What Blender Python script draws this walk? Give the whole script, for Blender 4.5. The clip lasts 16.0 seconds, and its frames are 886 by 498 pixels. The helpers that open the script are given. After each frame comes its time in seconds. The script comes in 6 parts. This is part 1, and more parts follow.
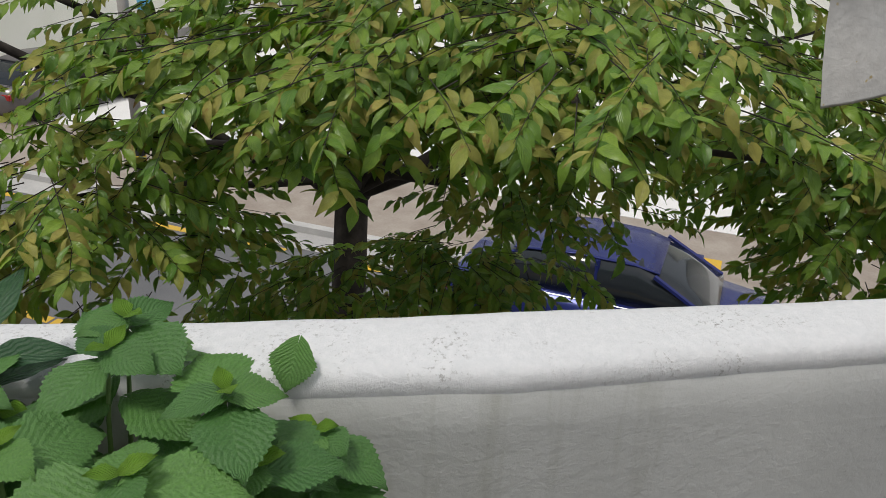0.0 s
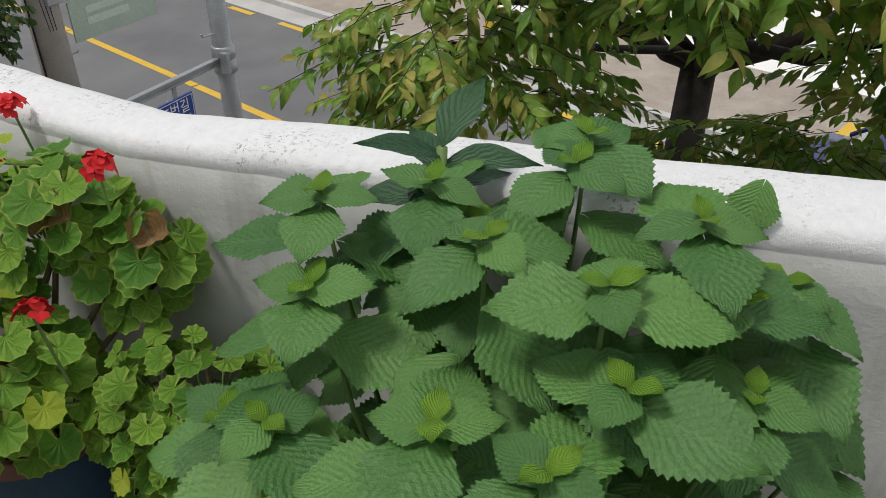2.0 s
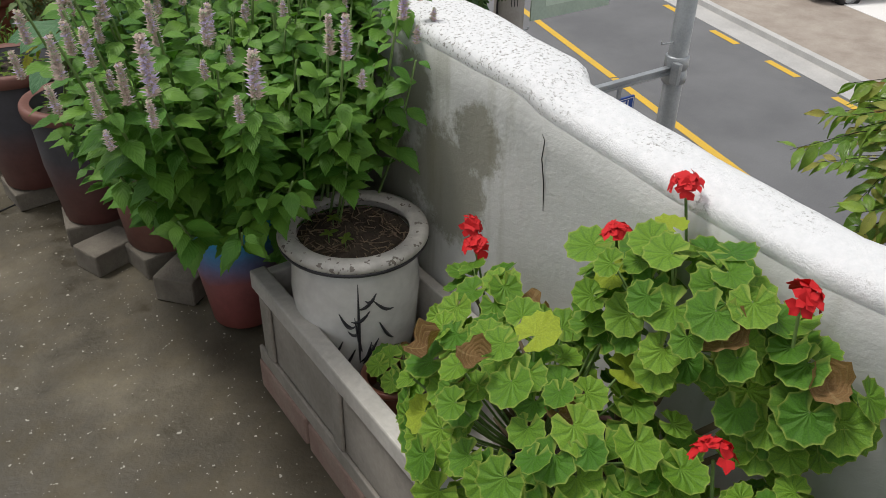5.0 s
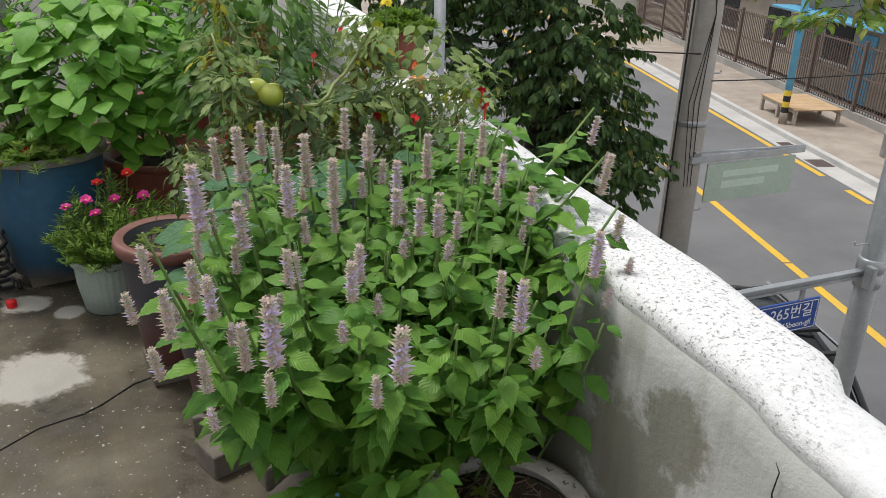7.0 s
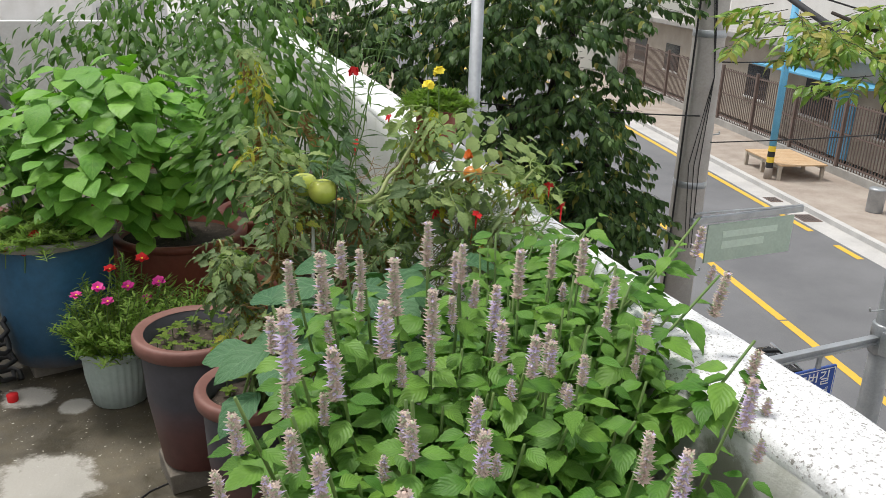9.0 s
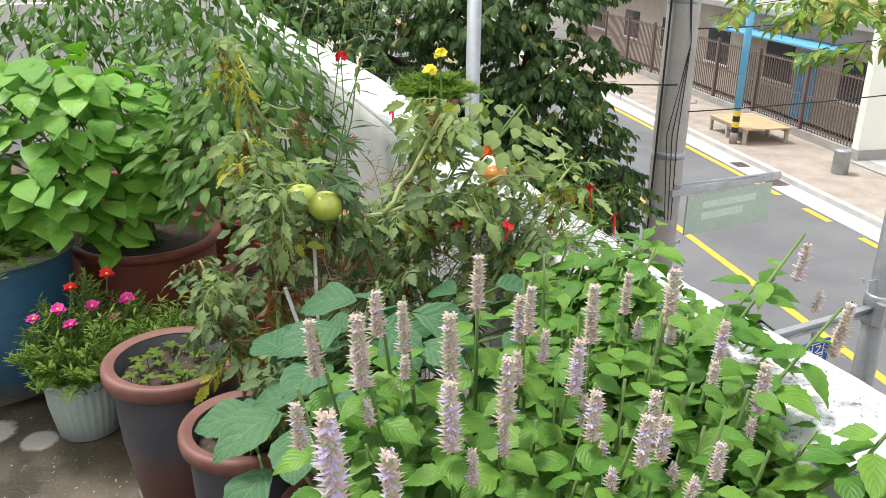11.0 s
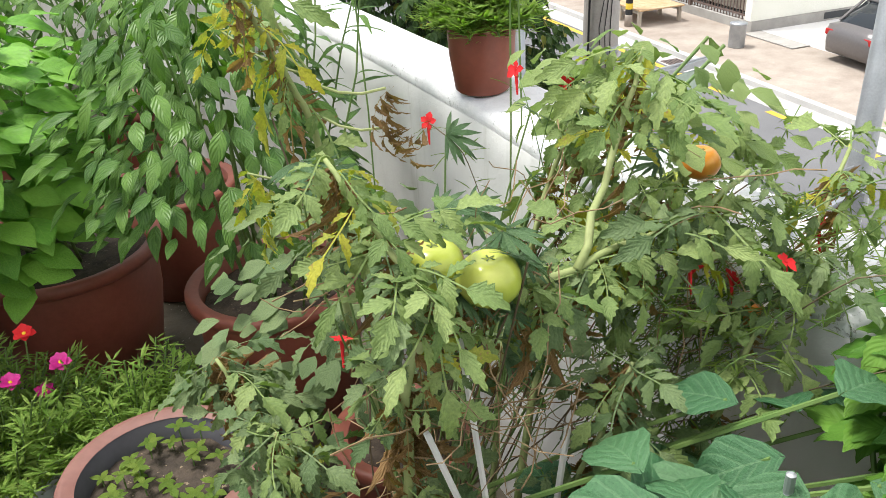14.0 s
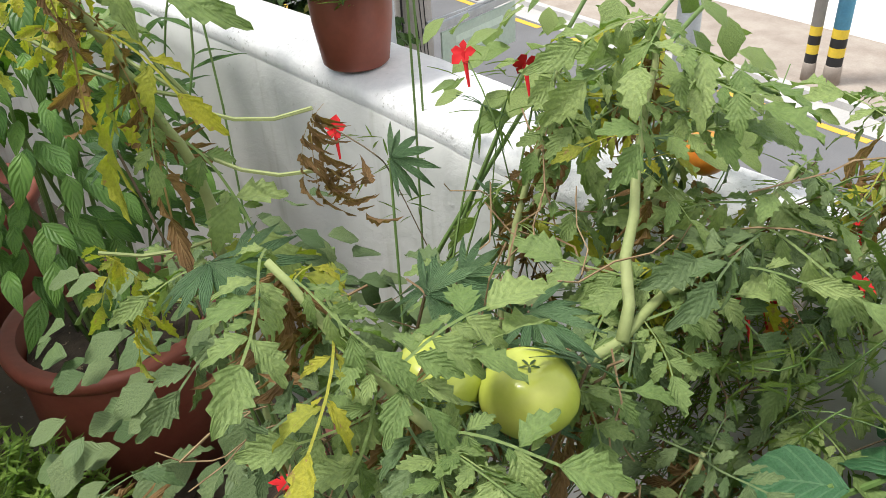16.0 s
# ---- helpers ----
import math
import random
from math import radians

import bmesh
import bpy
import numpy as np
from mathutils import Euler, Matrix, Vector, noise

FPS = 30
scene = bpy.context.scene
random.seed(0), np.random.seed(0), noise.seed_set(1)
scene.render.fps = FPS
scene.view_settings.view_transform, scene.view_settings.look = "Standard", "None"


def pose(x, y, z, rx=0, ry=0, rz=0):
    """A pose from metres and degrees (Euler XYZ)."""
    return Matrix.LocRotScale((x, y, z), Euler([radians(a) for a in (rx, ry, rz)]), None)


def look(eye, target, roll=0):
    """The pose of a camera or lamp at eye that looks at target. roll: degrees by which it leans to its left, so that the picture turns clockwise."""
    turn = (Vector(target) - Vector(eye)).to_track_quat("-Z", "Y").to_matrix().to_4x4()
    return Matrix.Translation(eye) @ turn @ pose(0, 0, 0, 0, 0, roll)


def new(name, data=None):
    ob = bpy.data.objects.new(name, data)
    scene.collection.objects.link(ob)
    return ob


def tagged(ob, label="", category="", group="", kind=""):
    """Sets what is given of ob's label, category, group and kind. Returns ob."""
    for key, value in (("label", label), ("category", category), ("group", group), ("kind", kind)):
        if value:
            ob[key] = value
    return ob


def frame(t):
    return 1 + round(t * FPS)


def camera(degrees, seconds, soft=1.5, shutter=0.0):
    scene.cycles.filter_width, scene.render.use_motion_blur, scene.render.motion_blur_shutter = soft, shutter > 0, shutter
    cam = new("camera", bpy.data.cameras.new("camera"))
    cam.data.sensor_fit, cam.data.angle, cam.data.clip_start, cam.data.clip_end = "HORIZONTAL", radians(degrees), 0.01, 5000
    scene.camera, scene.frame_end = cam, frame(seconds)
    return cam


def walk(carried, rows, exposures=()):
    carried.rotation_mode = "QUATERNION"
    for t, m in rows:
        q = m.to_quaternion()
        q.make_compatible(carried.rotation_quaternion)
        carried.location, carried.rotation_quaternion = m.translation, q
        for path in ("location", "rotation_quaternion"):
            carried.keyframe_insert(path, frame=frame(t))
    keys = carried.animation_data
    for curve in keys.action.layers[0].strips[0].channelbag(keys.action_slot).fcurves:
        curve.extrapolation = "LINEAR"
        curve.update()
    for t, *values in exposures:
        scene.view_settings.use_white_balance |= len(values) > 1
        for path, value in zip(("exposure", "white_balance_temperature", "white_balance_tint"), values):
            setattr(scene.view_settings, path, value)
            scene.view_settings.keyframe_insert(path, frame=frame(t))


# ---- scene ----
cam = camera(57.0, 16.0, soft=0.8)
PATH = [
    (0, (0.166, -0.455, 1.636), (1.989, -0.326, 0.823), 2.3),
    (0.5, (0.172, -0.416, 1.602), (1.945, -0.104, 0.730), 0.3),
    (1, (0.161, -0.374, 1.570), (1.865, 0.109, 0.640), -0.7),
    (1.5, (0.158, -0.315, 1.557), (1.760, 0.321, 0.543), -1.1),
    (2, (0.145, -0.257, 1.547), (1.644, 0.511, 0.468), -0.8),
    (2.5, (0.126, -0.172, 1.540), (1.498, 0.734, 0.401), -0.5),
    (3, (0.111, -0.086, 1.551), (1.353, 0.947, 0.372), -0.8),
    (3.5, (0.082, -0.006, 1.569), (1.261, 1.112, 0.402), -0.6),
    (4, (0.064, 0.089, 1.594), (1.182, 1.285, 0.446), -0.6),
    (4.5, (0.044, 0.183, 1.604), (1.090, 1.467, 0.481), -0.0),
    (5, (0.016, 0.283, 1.624), (0.976, 1.651, 0.526), 1.1),
    (5.2, (0.005, 0.325, 1.625), (0.929, 1.726, 0.537), 1.4),
    (7.3, (0.195, 0.723, 1.681), (0.915, 2.434, 0.936), 1.5),
    (7.5, (0.184, 0.760, 1.699), (0.919, 2.474, 0.975), 1.7),
    (8, (0.157, 0.847, 1.716), (0.928, 2.562, 1.033), 1.9),
    (8.5, (0.101, 0.906, 1.719), (0.883, 2.621, 1.048), 1.9),
    (9, (0.076, 0.946, 1.716), (0.856, 2.662, 1.050), 1.8),
    (9.2, (0.083, 0.979, 1.709), (0.854, 2.701, 1.044), 1.7),
    (11.5, (0.090, 1.419, 1.698), (1.005, 3.023, 0.930), -0.2),
    (12, (0.047, 1.565, 1.685), (1.034, 3.112, 0.888), -0.2),
    (12.5, (0.044, 1.700, 1.662), (1.016, 3.252, 0.858), -0.7),
    (13, (0.090, 1.905, 1.648), (1.003, 3.474, 0.797), -1.4),
    (13.5, (0.106, 2.020, 1.638), (1.011, 3.558, 0.736), -2.5),
    (14, (0.119, 2.205, 1.626), (1.133, 3.650, 0.686), -3.2),
    (14.5, (0.131, 2.316, 1.626), (1.318, 3.595, 0.649), -3.8),
    (15, (0.158, 2.383, 1.604), (1.437, 3.528, 0.578), -3.1),
    (15.5, (0.212, 2.459, 1.600), (1.493, 3.595, 0.565), -3.2),
    (16, (0.232, 2.558, 1.584), (1.505, 3.662, 0.507), -3.4),
]
walk(cam, [(t, look(eye, target, roll)) for t, eye, target, roll in PATH],
     exposures=[(0, 0.0), (1.5, 0.1), (3, 0.3), (5.2, 0.35), (7.3, 0.52), (9.2, 0.78), (11.5, 1.28), (12.5, 1.22), (14, 1.42), (15, 1.12), (16, 1.1)])

# ---- world and light: a bright overcast day ----
world = bpy.data.worlds.new("sky")
scene.world = world
world.use_nodes = True
wn, wl = world.node_tree.nodes, world.node_tree.links
wn.clear()
w_out, w_bg, w_sky, w_mix = (wn.new(k) for k in ("ShaderNodeOutputWorld", "ShaderNodeBackground", "ShaderNodeTexSky", "ShaderNodeMixRGB"))
w_sky.sky_type, w_sky.sun_disc = "NISHITA", False
w_sky.sun_elevation, w_sky.sun_rotation = radians(58), radians(200)
w_sky.air_density, w_sky.dust_density = 1.0, 4.0
w_mix.inputs[0].default_value = 0.65
w_mix.inputs[2].default_value = (8.2, 8.4, 8.6, 1)
w_bg.inputs["Strength"].default_value = 0.075
wl.new(w_sky.outputs[0], w_mix.inputs[1])
wl.new(w_mix.outputs[0], w_bg.inputs[0])
wl.new(w_bg.outputs[0], w_out.inputs[0])
sun = new("sun", bpy.data.lights.new("sun", "SUN"))
sun.data.energy, sun.data.angle, sun.data.color = 2.0, radians(14), (1.0, 0.96, 0.9)
sun.matrix_world = look((-2.0, 3.5, 9.0), (0.4, 0.5, 0.0))
scene.view_settings.exposure = 0.0

STREET = -4.0          # height of the road below the terrace floor
LUMPS = random.Random(7)


# ---- materials ----
def shader(name):
    m = bpy.data.materials.new(name)
    m.use_nodes = True
    nt = m.node_tree
    return m, nt, nt.nodes["Principled BSDF"]


def nod(nt, kind, **values):
    n = nt.nodes.new(kind)
    for k, v in values.items():
        n.inputs[k.replace("_", " ")].default_value = v
    return n


def ramp(nt, fac, stops):
    r = nt.nodes.new("ShaderNodeValToRGB")
    el = r.color_ramp.elements
    while len(el) < len(stops):
        el.new(0.5)
    for e, (p, c) in zip(el, stops):
        e.position, e.color = p, (*c, 1) if len(c) == 3 else c
    nt.links.new(fac, r.inputs[0])
    return r.outputs[0]


def mix(nt, fac, a, b, mode="MIX"):
    n = nt.nodes.new("ShaderNodeMixRGB")
    n.blend_type = mode
    for sock, v in zip(n.inputs, (fac, a, b)):
        if hasattr(v, "links"):
            nt.links.new(v, sock)
        else:
            sock.default_value = v if isinstance(v, (int, float)) else (*v, 1)
    return n.outputs[0]


def noise_tex(nt, scale, detail=4.0, rough=0.6, where=None, dist=0.0):
    n = nod(nt, "ShaderNodeTexNoise", Scale=scale, Detail=detail, Roughness=rough, Distortion=dist)
    if where is None:
        where = nt.nodes.new("ShaderNodeTexCoord").outputs["Object"]
    nt.links.new(where, n.inputs["Vector"])
    return n.outputs["Fac"]


def bump(nt, bsdf, height, strength, distance=0.01):
    b = nod(nt, "ShaderNodeBump", Strength=strength, Distance=distance)
    nt.links.new(height, b.inputs["Height"])
    nt.links.new(b.outputs[0], bsdf.inputs["Normal"])


def surface(name, a, b, scale=6.0, grain=60.0, rough=0.7, metal=0.0, relief=0.3, specks=None, speck_at=0.66):
    """Two-scale mottled surface: colours a and b by broad noise, darker grain, optional specks."""
    m, nt, p = shader(name)
    broad, fine = noise_tex(nt, scale, 5.0), noise_tex(nt, grain, 3.0)
    col = mix(nt, ramp(nt, broad, [(0.35, (0, 0, 0)), (0.65, (1, 1, 1))]), a, b)
    col = mix(nt, 0.35, col, ramp(nt, fine, [(0.25, (0.55, 0.55, 0.55)), (0.7, (1.0, 1.0, 1.0))]), "MULTIPLY")
    if specks:
        s = noise_tex(nt, grain * 0.6, 2.0, 0.7)
        col = mix(nt, ramp(nt, s, [(speck_at, (0, 0, 0)), (speck_at + 0.03, (1, 1, 1))]), col, specks)
    nt.links.new(col, p.inputs["Base Color"])
    p.inputs["Roughness"].default_value, p.inputs["Metallic"].default_value = rough, metal
    bump(nt, p, fine, relief, 0.004)
    return m


def leaf_mat(name, a, b, vein, gloss=0.45, edge=None, veins=7.0, spots=None, vein_amount=0.6, thin=0.38, radial=0.0, pleat=0.3, sheen=0.3):
    """Leaf with a midrib and side veins laid along its UV map; each leaf its own shade between a and b."""
    m, nt, p = shader(name)
    info, geo = nt.nodes.new("ShaderNodeObjectInfo"), nt.nodes.new("ShaderNodeNewGeometry")
    rnd = nt.nodes.new("ShaderNodeMath")
    rnd.operation = "ADD"
    nt.links.new(info.outputs["Random"], rnd.inputs[0])
    nt.links.new(geo.outputs["Random Per Island"], rnd.inputs[1])
    fr = nt.nodes.new("ShaderNodeMath")
    fr.operation = "FRACT"
    nt.links.new(rnd.outputs[0], fr.inputs[0])
    uv = nt.nodes.new("ShaderNodeUVMap")
    sep = nt.nodes.new("ShaderNodeSeparateXYZ")
    nt.links.new(uv.outputs[0], sep.inputs[0])

    def calc(op, x, y=None, z=None):
        n = nt.nodes.new("ShaderNodeMath")
        n.operation = op
        for s, v in zip(n.inputs, (x, y, z)):
            if v is None:
                continue
            if hasattr(v, "links"):
                nt.links.new(v, s)
            else:
                s.default_value = v
        return n.outputs[0]

    off = calc("ABSOLUTE", calc("SUBTRACT", sep.outputs[0], 0.5))
    mid = calc("LESS_THAN", off, 0.018)
    wavy = calc("FRACT", calc("SUBTRACT", calc("MULTIPLY", sep.outputs[1], veins), calc("MULTIPLY", off, veins * 0.9)))
    if radial:
        wavy = calc("FRACT", calc("MULTIPLY", sep.outputs[0], radial))
        mid = calc("LESS_THAN", sep.outputs[1], 0.03)
    ridge = calc("ABSOLUTE", calc("SUBTRACT", wavy, 0.5))
    side = calc("LESS_THAN", ridge, 0.1)
    lines = calc("MAXIMUM", mid, calc("MULTIPLY", side, 0.6))
    col = mix(nt, fr.outputs[0], a, b)
    blotch = noise_tex(nt, 30.0, 4.0)
    col = mix(nt, 0.45, col, ramp(nt, blotch, [(0.3, (0.42, 0.5, 0.4)), (0.7, (1.35, 1.28, 1.15))]), "MULTIPLY")
    if edge:
        col = mix(nt, ramp(nt, calc("MAXIMUM", calc("MULTIPLY", off, 2.0), sep.outputs[1]), [(0.9, (0, 0, 0)), (1.0, (0.7, 0.7, 0.7))]), col, edge)
    if spots:
        col = mix(nt, ramp(nt, noise_tex(nt, 14.0, 5.0), [(0.6, (0, 0, 0)), (0.7, (1, 1, 1))]), col, spots)
    col = mix(nt, calc("MULTIPLY", lines, vein_amount), col, vein)
    nt.links.new(col, p.inputs["Base Color"])
    p.inputs["Roughness"].default_value = gloss * 0.95
    p.inputs["Specular IOR Level"].default_value = sheen
    bump(nt, p, calc("ADD", calc("MULTIPLY", ridge, 2.0 * pleat), calc("MULTIPLY", blotch, 0.5)), 0.9, 0.004)
    tr = nt.nodes.new("ShaderNodeBsdfTranslucent")
    nt.links.new(mix(nt, 1.0, col, (1.0, 1.25, 0.45), "MULTIPLY"), tr.inputs[0])
    ms = nod(nt, "ShaderNodeMixShader", Fac=thin)
    nt.links.new(p.outputs[0], ms.inputs[1])
    nt.links.new(tr.outputs[0], ms.inputs[2])
    nt.links.new(ms.outputs[0], nt.nodes["Material Output"].inputs[0])
    return m


def plain(name, col, rough=0.6, metal=0.0):
    m, nt, p = shader(name)
    c = mix(nt, noise_tex(nt, 25.0, 4.0), tuple(v * 0.8 for v in col), tuple(min(1, v * 1.15) for v in col))
    nt.links.new(c, p.inputs["Base Color"])
    p.inputs["Roughness"].default_value, p.inputs["Metallic"].default_value = rough, metal
    return m


def spot_mask(nt, where, spots, ragged, amount=0.75):
    """A ragged stain round each (x, y, z, radius)."""
    total = None
    for x, y, z, r in spots:
        d = nt.nodes.new("ShaderNodeVectorMath")
        d.operation = "DISTANCE"
        nt.links.new(where, d.inputs[0])
        d.inputs[1].default_value = (x, y, z)
        m = nt.nodes.new("ShaderNodeMath")
        m.operation = "MULTIPLY_ADD"
        nt.links.new(d.outputs["Value"], m.inputs[0])
        m.inputs[1].default_value = -1 / r
        nt.links.new(ragged, m.inputs[2])
        if total is None:
            total = m.outputs[0]
        else:
            b = nt.nodes.new("ShaderNodeMath")
            b.operation = "MAXIMUM"
            nt.links.new(total, b.inputs[0])
            nt.links.new(m.outputs[0], b.inputs[1])
            total = b.outputs[0]
    lift = nt.nodes.new("ShaderNodeMath")
    lift.operation = "ADD"
    nt.links.new(total, lift.inputs[0])
    lift.inputs[1].default_value = 0.5
    return ramp(nt, lift.outputs[0], [(0.36, (0, 0, 0)), (0.52, (amount, amount, amount))])


def floor_mat():
    m, nt, p = shader("stained_wet_concrete")
    broad, mid, fine = noise_tex(nt, 1.3, 6.0, 0.62), noise_tex(nt, 5.0, 5.0, 0.65), noise_tex(nt, 70.0, 3.0)
    col = ramp(nt, broad, [(0.32, (0.036, 0.032, 0.023)), (0.5, (0.082, 0.072, 0.052)), (0.62, (0.145, 0.130, 0.100)), (0.75, (0.25, 0.24, 0.21))])
    col = mix(nt, 0.7, col, ramp(nt, mid, [(0.3, (0.42, 0.38, 0.3)), (0.7, (1.3, 1.22, 1.05))]), "MULTIPLY")
    grit = noise_tex(nt, 55.0, 2.0, 0.5)
    col = mix(nt, ramp(nt, grit, [(0.69, (0, 0, 0)), (0.71, (0.7, 0.7, 0.7))]), col, (0.5, 0.48, 0.42))
    obj = nt.nodes.new("ShaderNodeTexCoord").outputs["Object"]
    pale = spot_mask(nt, obj, [(-0.17, 3.62, 0, 0.30), (-0.23, 4.26, 0, 0.16), (-0.06, 4.13, 0, 0.10)], noise_tex(nt, 7.0, 6.0, 0.7, obj), 0.85)
    col = mix(nt, pale, col, (0.40, 0.385, 0.35))
    nt.links.new(col, p.inputs["Base Color"])
    nt.links.new(ramp(nt, mid, [(0.35, (0.35, 0.35, 0.35)), (0.6, (0.85, 0.85, 0.85))]), p.inputs["Roughness"])
    bump(nt, p, fine, 0.35, 0.005)
    return m


def wall_mat():
    m, nt, p = shader("old_painted_plaster")
    c = nt.nodes.new("ShaderNodeTexCoord").outputs["Object"]
    broad, fine = noise_tex(nt, 2.2, 5.0, 0.6, c), noise_tex(nt, 45.0, 5.0, 0.7, c)
    mp = nt.nodes.new("ShaderNodeMapping")
    mp.inputs["Scale"].default_value = (6, 6, 0.7)
    nt.links.new(c, mp.inputs[0])
    streak = noise_tex(nt, 1.6, 4.0, 0.6, mp.outputs[0])
    col = ramp(nt, broad, [(0.3, (0.50, 0.505, 0.485)), (0.55, (0.61, 0.615, 0.60)), (0.75, (0.67, 0.67, 0.66))])
    col = mix(nt, ramp(nt, streak, [(0.56, (0, 0, 0)), (0.72, (0.55, 0.55, 0.55))]), col, (0.24, 0.24, 0.17))
    col = mix(nt, ramp(nt, fine, [(0.64, (0, 0, 0)), (0.7, (0.5, 0.5, 0.5))]), col, (0.42, 0.42, 0.40))
    damp = spot_mask(nt, c, [(1.0, 1.66, 0.70, 0.26), (1.0, 1.55, 0.86, 0.15), (1.0, 1.80, 0.90, 0.14), (1.0, 1.95, 0.6, 0.34)], noise_tex(nt, 14.0, 8.0, 0.8, c), 0.75)
    col = mix(nt, damp, col, (0.20, 0.19, 0.135))
    nt.links.new(col, p.inputs["Base Color"])
    p.inputs["Roughness"].default_value = 0.75
    bump(nt, p, fine, 0.4, 0.006)
    return m


def cap_mat():
    m, nt, p = shader("chipped_white_paint")
    broad, fine, spot = noise_tex(nt, 7.0, 5.0, 0.65), noise_tex(nt, 60.0, 4.0, 0.7), noise_tex(nt, 115.0, 6.0, 0.75)
    gate = ramp(nt, broad, [(0.5, (0, 0, 0)), (0.66, (0.9, 0.9, 0.9))])
    sep = nt.nodes.new("ShaderNodeSeparateXYZ")
    nt.links.new(nt.nodes.new("ShaderNodeTexCoord").outputs["Object"], sep.inputs[0])
    along = nt.nodes.new("ShaderNodeMapRange")
    along.inputs["From Min"].default_value, along.inputs["From Max"].default_value = 1.2, 1.5
    nt.links.new(sep.outputs[1], along.inputs["Value"])
    fade = nt.nodes.new("ShaderNodeMapRange")
    fade.inputs["From Min"].default_value, fade.inputs["From Max"].default_value = 3.0, 2.5
    nt.links.new(sep.outputs[1], fade.inputs["Value"])
    worn = nt.nodes.new("ShaderNodeMath")
    worn.operation = "MULTIPLY"
    nt.links.new(along.outputs[0], worn.inputs[0])
    nt.links.new(fade.outputs[0], worn.inputs[1])
    gate = mix(nt, worn.outputs[0], gate, ramp(nt, broad, [(0.22, (0.3, 0.3, 0.3)), (0.42, (1, 1, 1))]))
    chip = mix(nt, 1.0, ramp(nt, spot, [(0.55, (0, 0, 0)), (0.60, (1, 1, 1))]), gate, "MULTIPLY")
    col = mix(nt, ramp(nt, fine, [(0.3, (0, 0, 0)), (0.7, (1, 1, 1))]), (0.76, 0.77, 0.78), (0.86, 0.86, 0.87))
    col = mix(nt, chip, col, (0.28, 0.27, 0.25))
    nt.links.new(col, p.inputs["Base Color"])
    p.inputs["Roughness"].default_value = 0.6
    bump(nt, p, spot, 0.7, 0.008)
    return m


def grade_mat(name, stops, height, rough=0.55):
    """Sprayed plastic whose colour runs from base to rim."""
    m, nt, p = shader(name)
    sep = nt.nodes.new("ShaderNodeSeparateXYZ")
    nt.links.new(nt.nodes.new("ShaderNodeTexCoord").outputs["Object"], sep.inputs[0])
    d = nod(nt, "ShaderNodeMath")
    d.operation = "MULTIPLY_ADD"
    nt.links.new(sep.outputs[2], d.inputs[0])
    d.inputs[1].default_value = 1 / height
    wob = nod(nt, "ShaderNodeMath")
    wob.operation = "MULTIPLY_ADD"
    nt.links.new(noise_tex(nt, 7.0, 4.0), wob.inputs[0])
    wob.inputs[1].default_value, wob.inputs[2].default_value = 0.24, -0.12
    nt.links.new(wob.outputs[0], d.inputs[2])
    col = ramp(nt, d.outputs[0], stops)
    dirt = noise_tex(nt, 22.0, 5.0, 0.7)
    col = mix(nt, 0.5, col, ramp(nt, dirt, [(0.3, (0.55, 0.53, 0.5)), (0.65, (1.08, 1.06, 1.05))]), "MULTIPLY")
    nt.links.new(col, p.inputs["Base Color"])
    p.inputs["Roughness"].default_value = rough
    bump(nt, p, dirt, 0.15, 0.003)
    return m


M_FLOOR, M_WALL, M_CAP = floor_mat(), wall_mat(), cap_mat()
M_ASPHALT = surface("asphalt", (0.13, 0.132, 0.138), (0.17, 0.172, 0.178), 0.6, 40, 0.9, relief=0.4)
M_YELLOW = surface("yellow_road_paint", (0.72, 0.44, 0.03), (0.62, 0.40, 0.06), 3, 40, 0.7)
M_WHITE_LINE = surface("white_road_paint", (0.75, 0.75, 0.72), (0.6, 0.6, 0.58), 3, 40, 0.7)
M_GUTTER = surface("gutter_concrete", (0.42, 0.41, 0.40), (0.52, 0.51, 0.49), 1.2, 30, 0.85)
M_KERB = surface("kerb_granite", (0.45, 0.44, 0.43), (0.55, 0.54, 0.52), 2, 60, 0.8)
M_PAVER = surface("brick_paver", (0.30, 0.25, 0.21), (0.40, 0.35, 0.30), 1.5, 30, 0.85)
M_PALE = surface("pale_concrete", (0.62, 0.61, 0.58), (0.72, 0.71, 0.69), 0.8, 30, 0.85)
M_YARD = surface("bright_concrete", (0.78, 0.77, 0.75), (0.84, 0.83, 0.81), 0.5, 30, 0.85)
M_CONC = surface("grey_concrete", (0.30, 0.29, 0.27), (0.40, 0.385, 0.36), 2.0, 50, 0.85, relief=0.5)
M_BLOCK = surface("cement_block", (0.12, 0.105, 0.085), (0.20, 0.18, 0.145), 7, 90, 0.9, relief=0.8)
M_BRICK = surface("red_cement_brick", (0.25, 0.16, 0.13), (0.30, 0.22, 0.18), 9, 90, 0.9, relief=0.8)
M_SOIL = surface("dark_potting_soil", (0.035, 0.026, 0.019), (0.075, 0.055, 0.04), 25, 120, 0.95, relief=1.0, specks=(0.22, 0.17, 0.11), speck_at=0.66)
M_STEEL = surface("galvanised_steel", (0.34, 0.36, 0.38), (0.45, 0.47, 0.49), 4, 60, 0.45, 0.6, 0.1)
M_POLE = surface("utility_pole_concrete", (0.36, 0.335, 0.31), (0.43, 0.41, 0.38), 3, 50, 0.85, relief=0.4)
M_BARK = surface("dark_bark", (0.016, 0.012, 0.010), (0.040, 0.032, 0.026), 12, 60, 0.95, relief=1.0)
M_BLACK = plain("black_rubber", (0.015, 0.015, 0.016), 0.6)
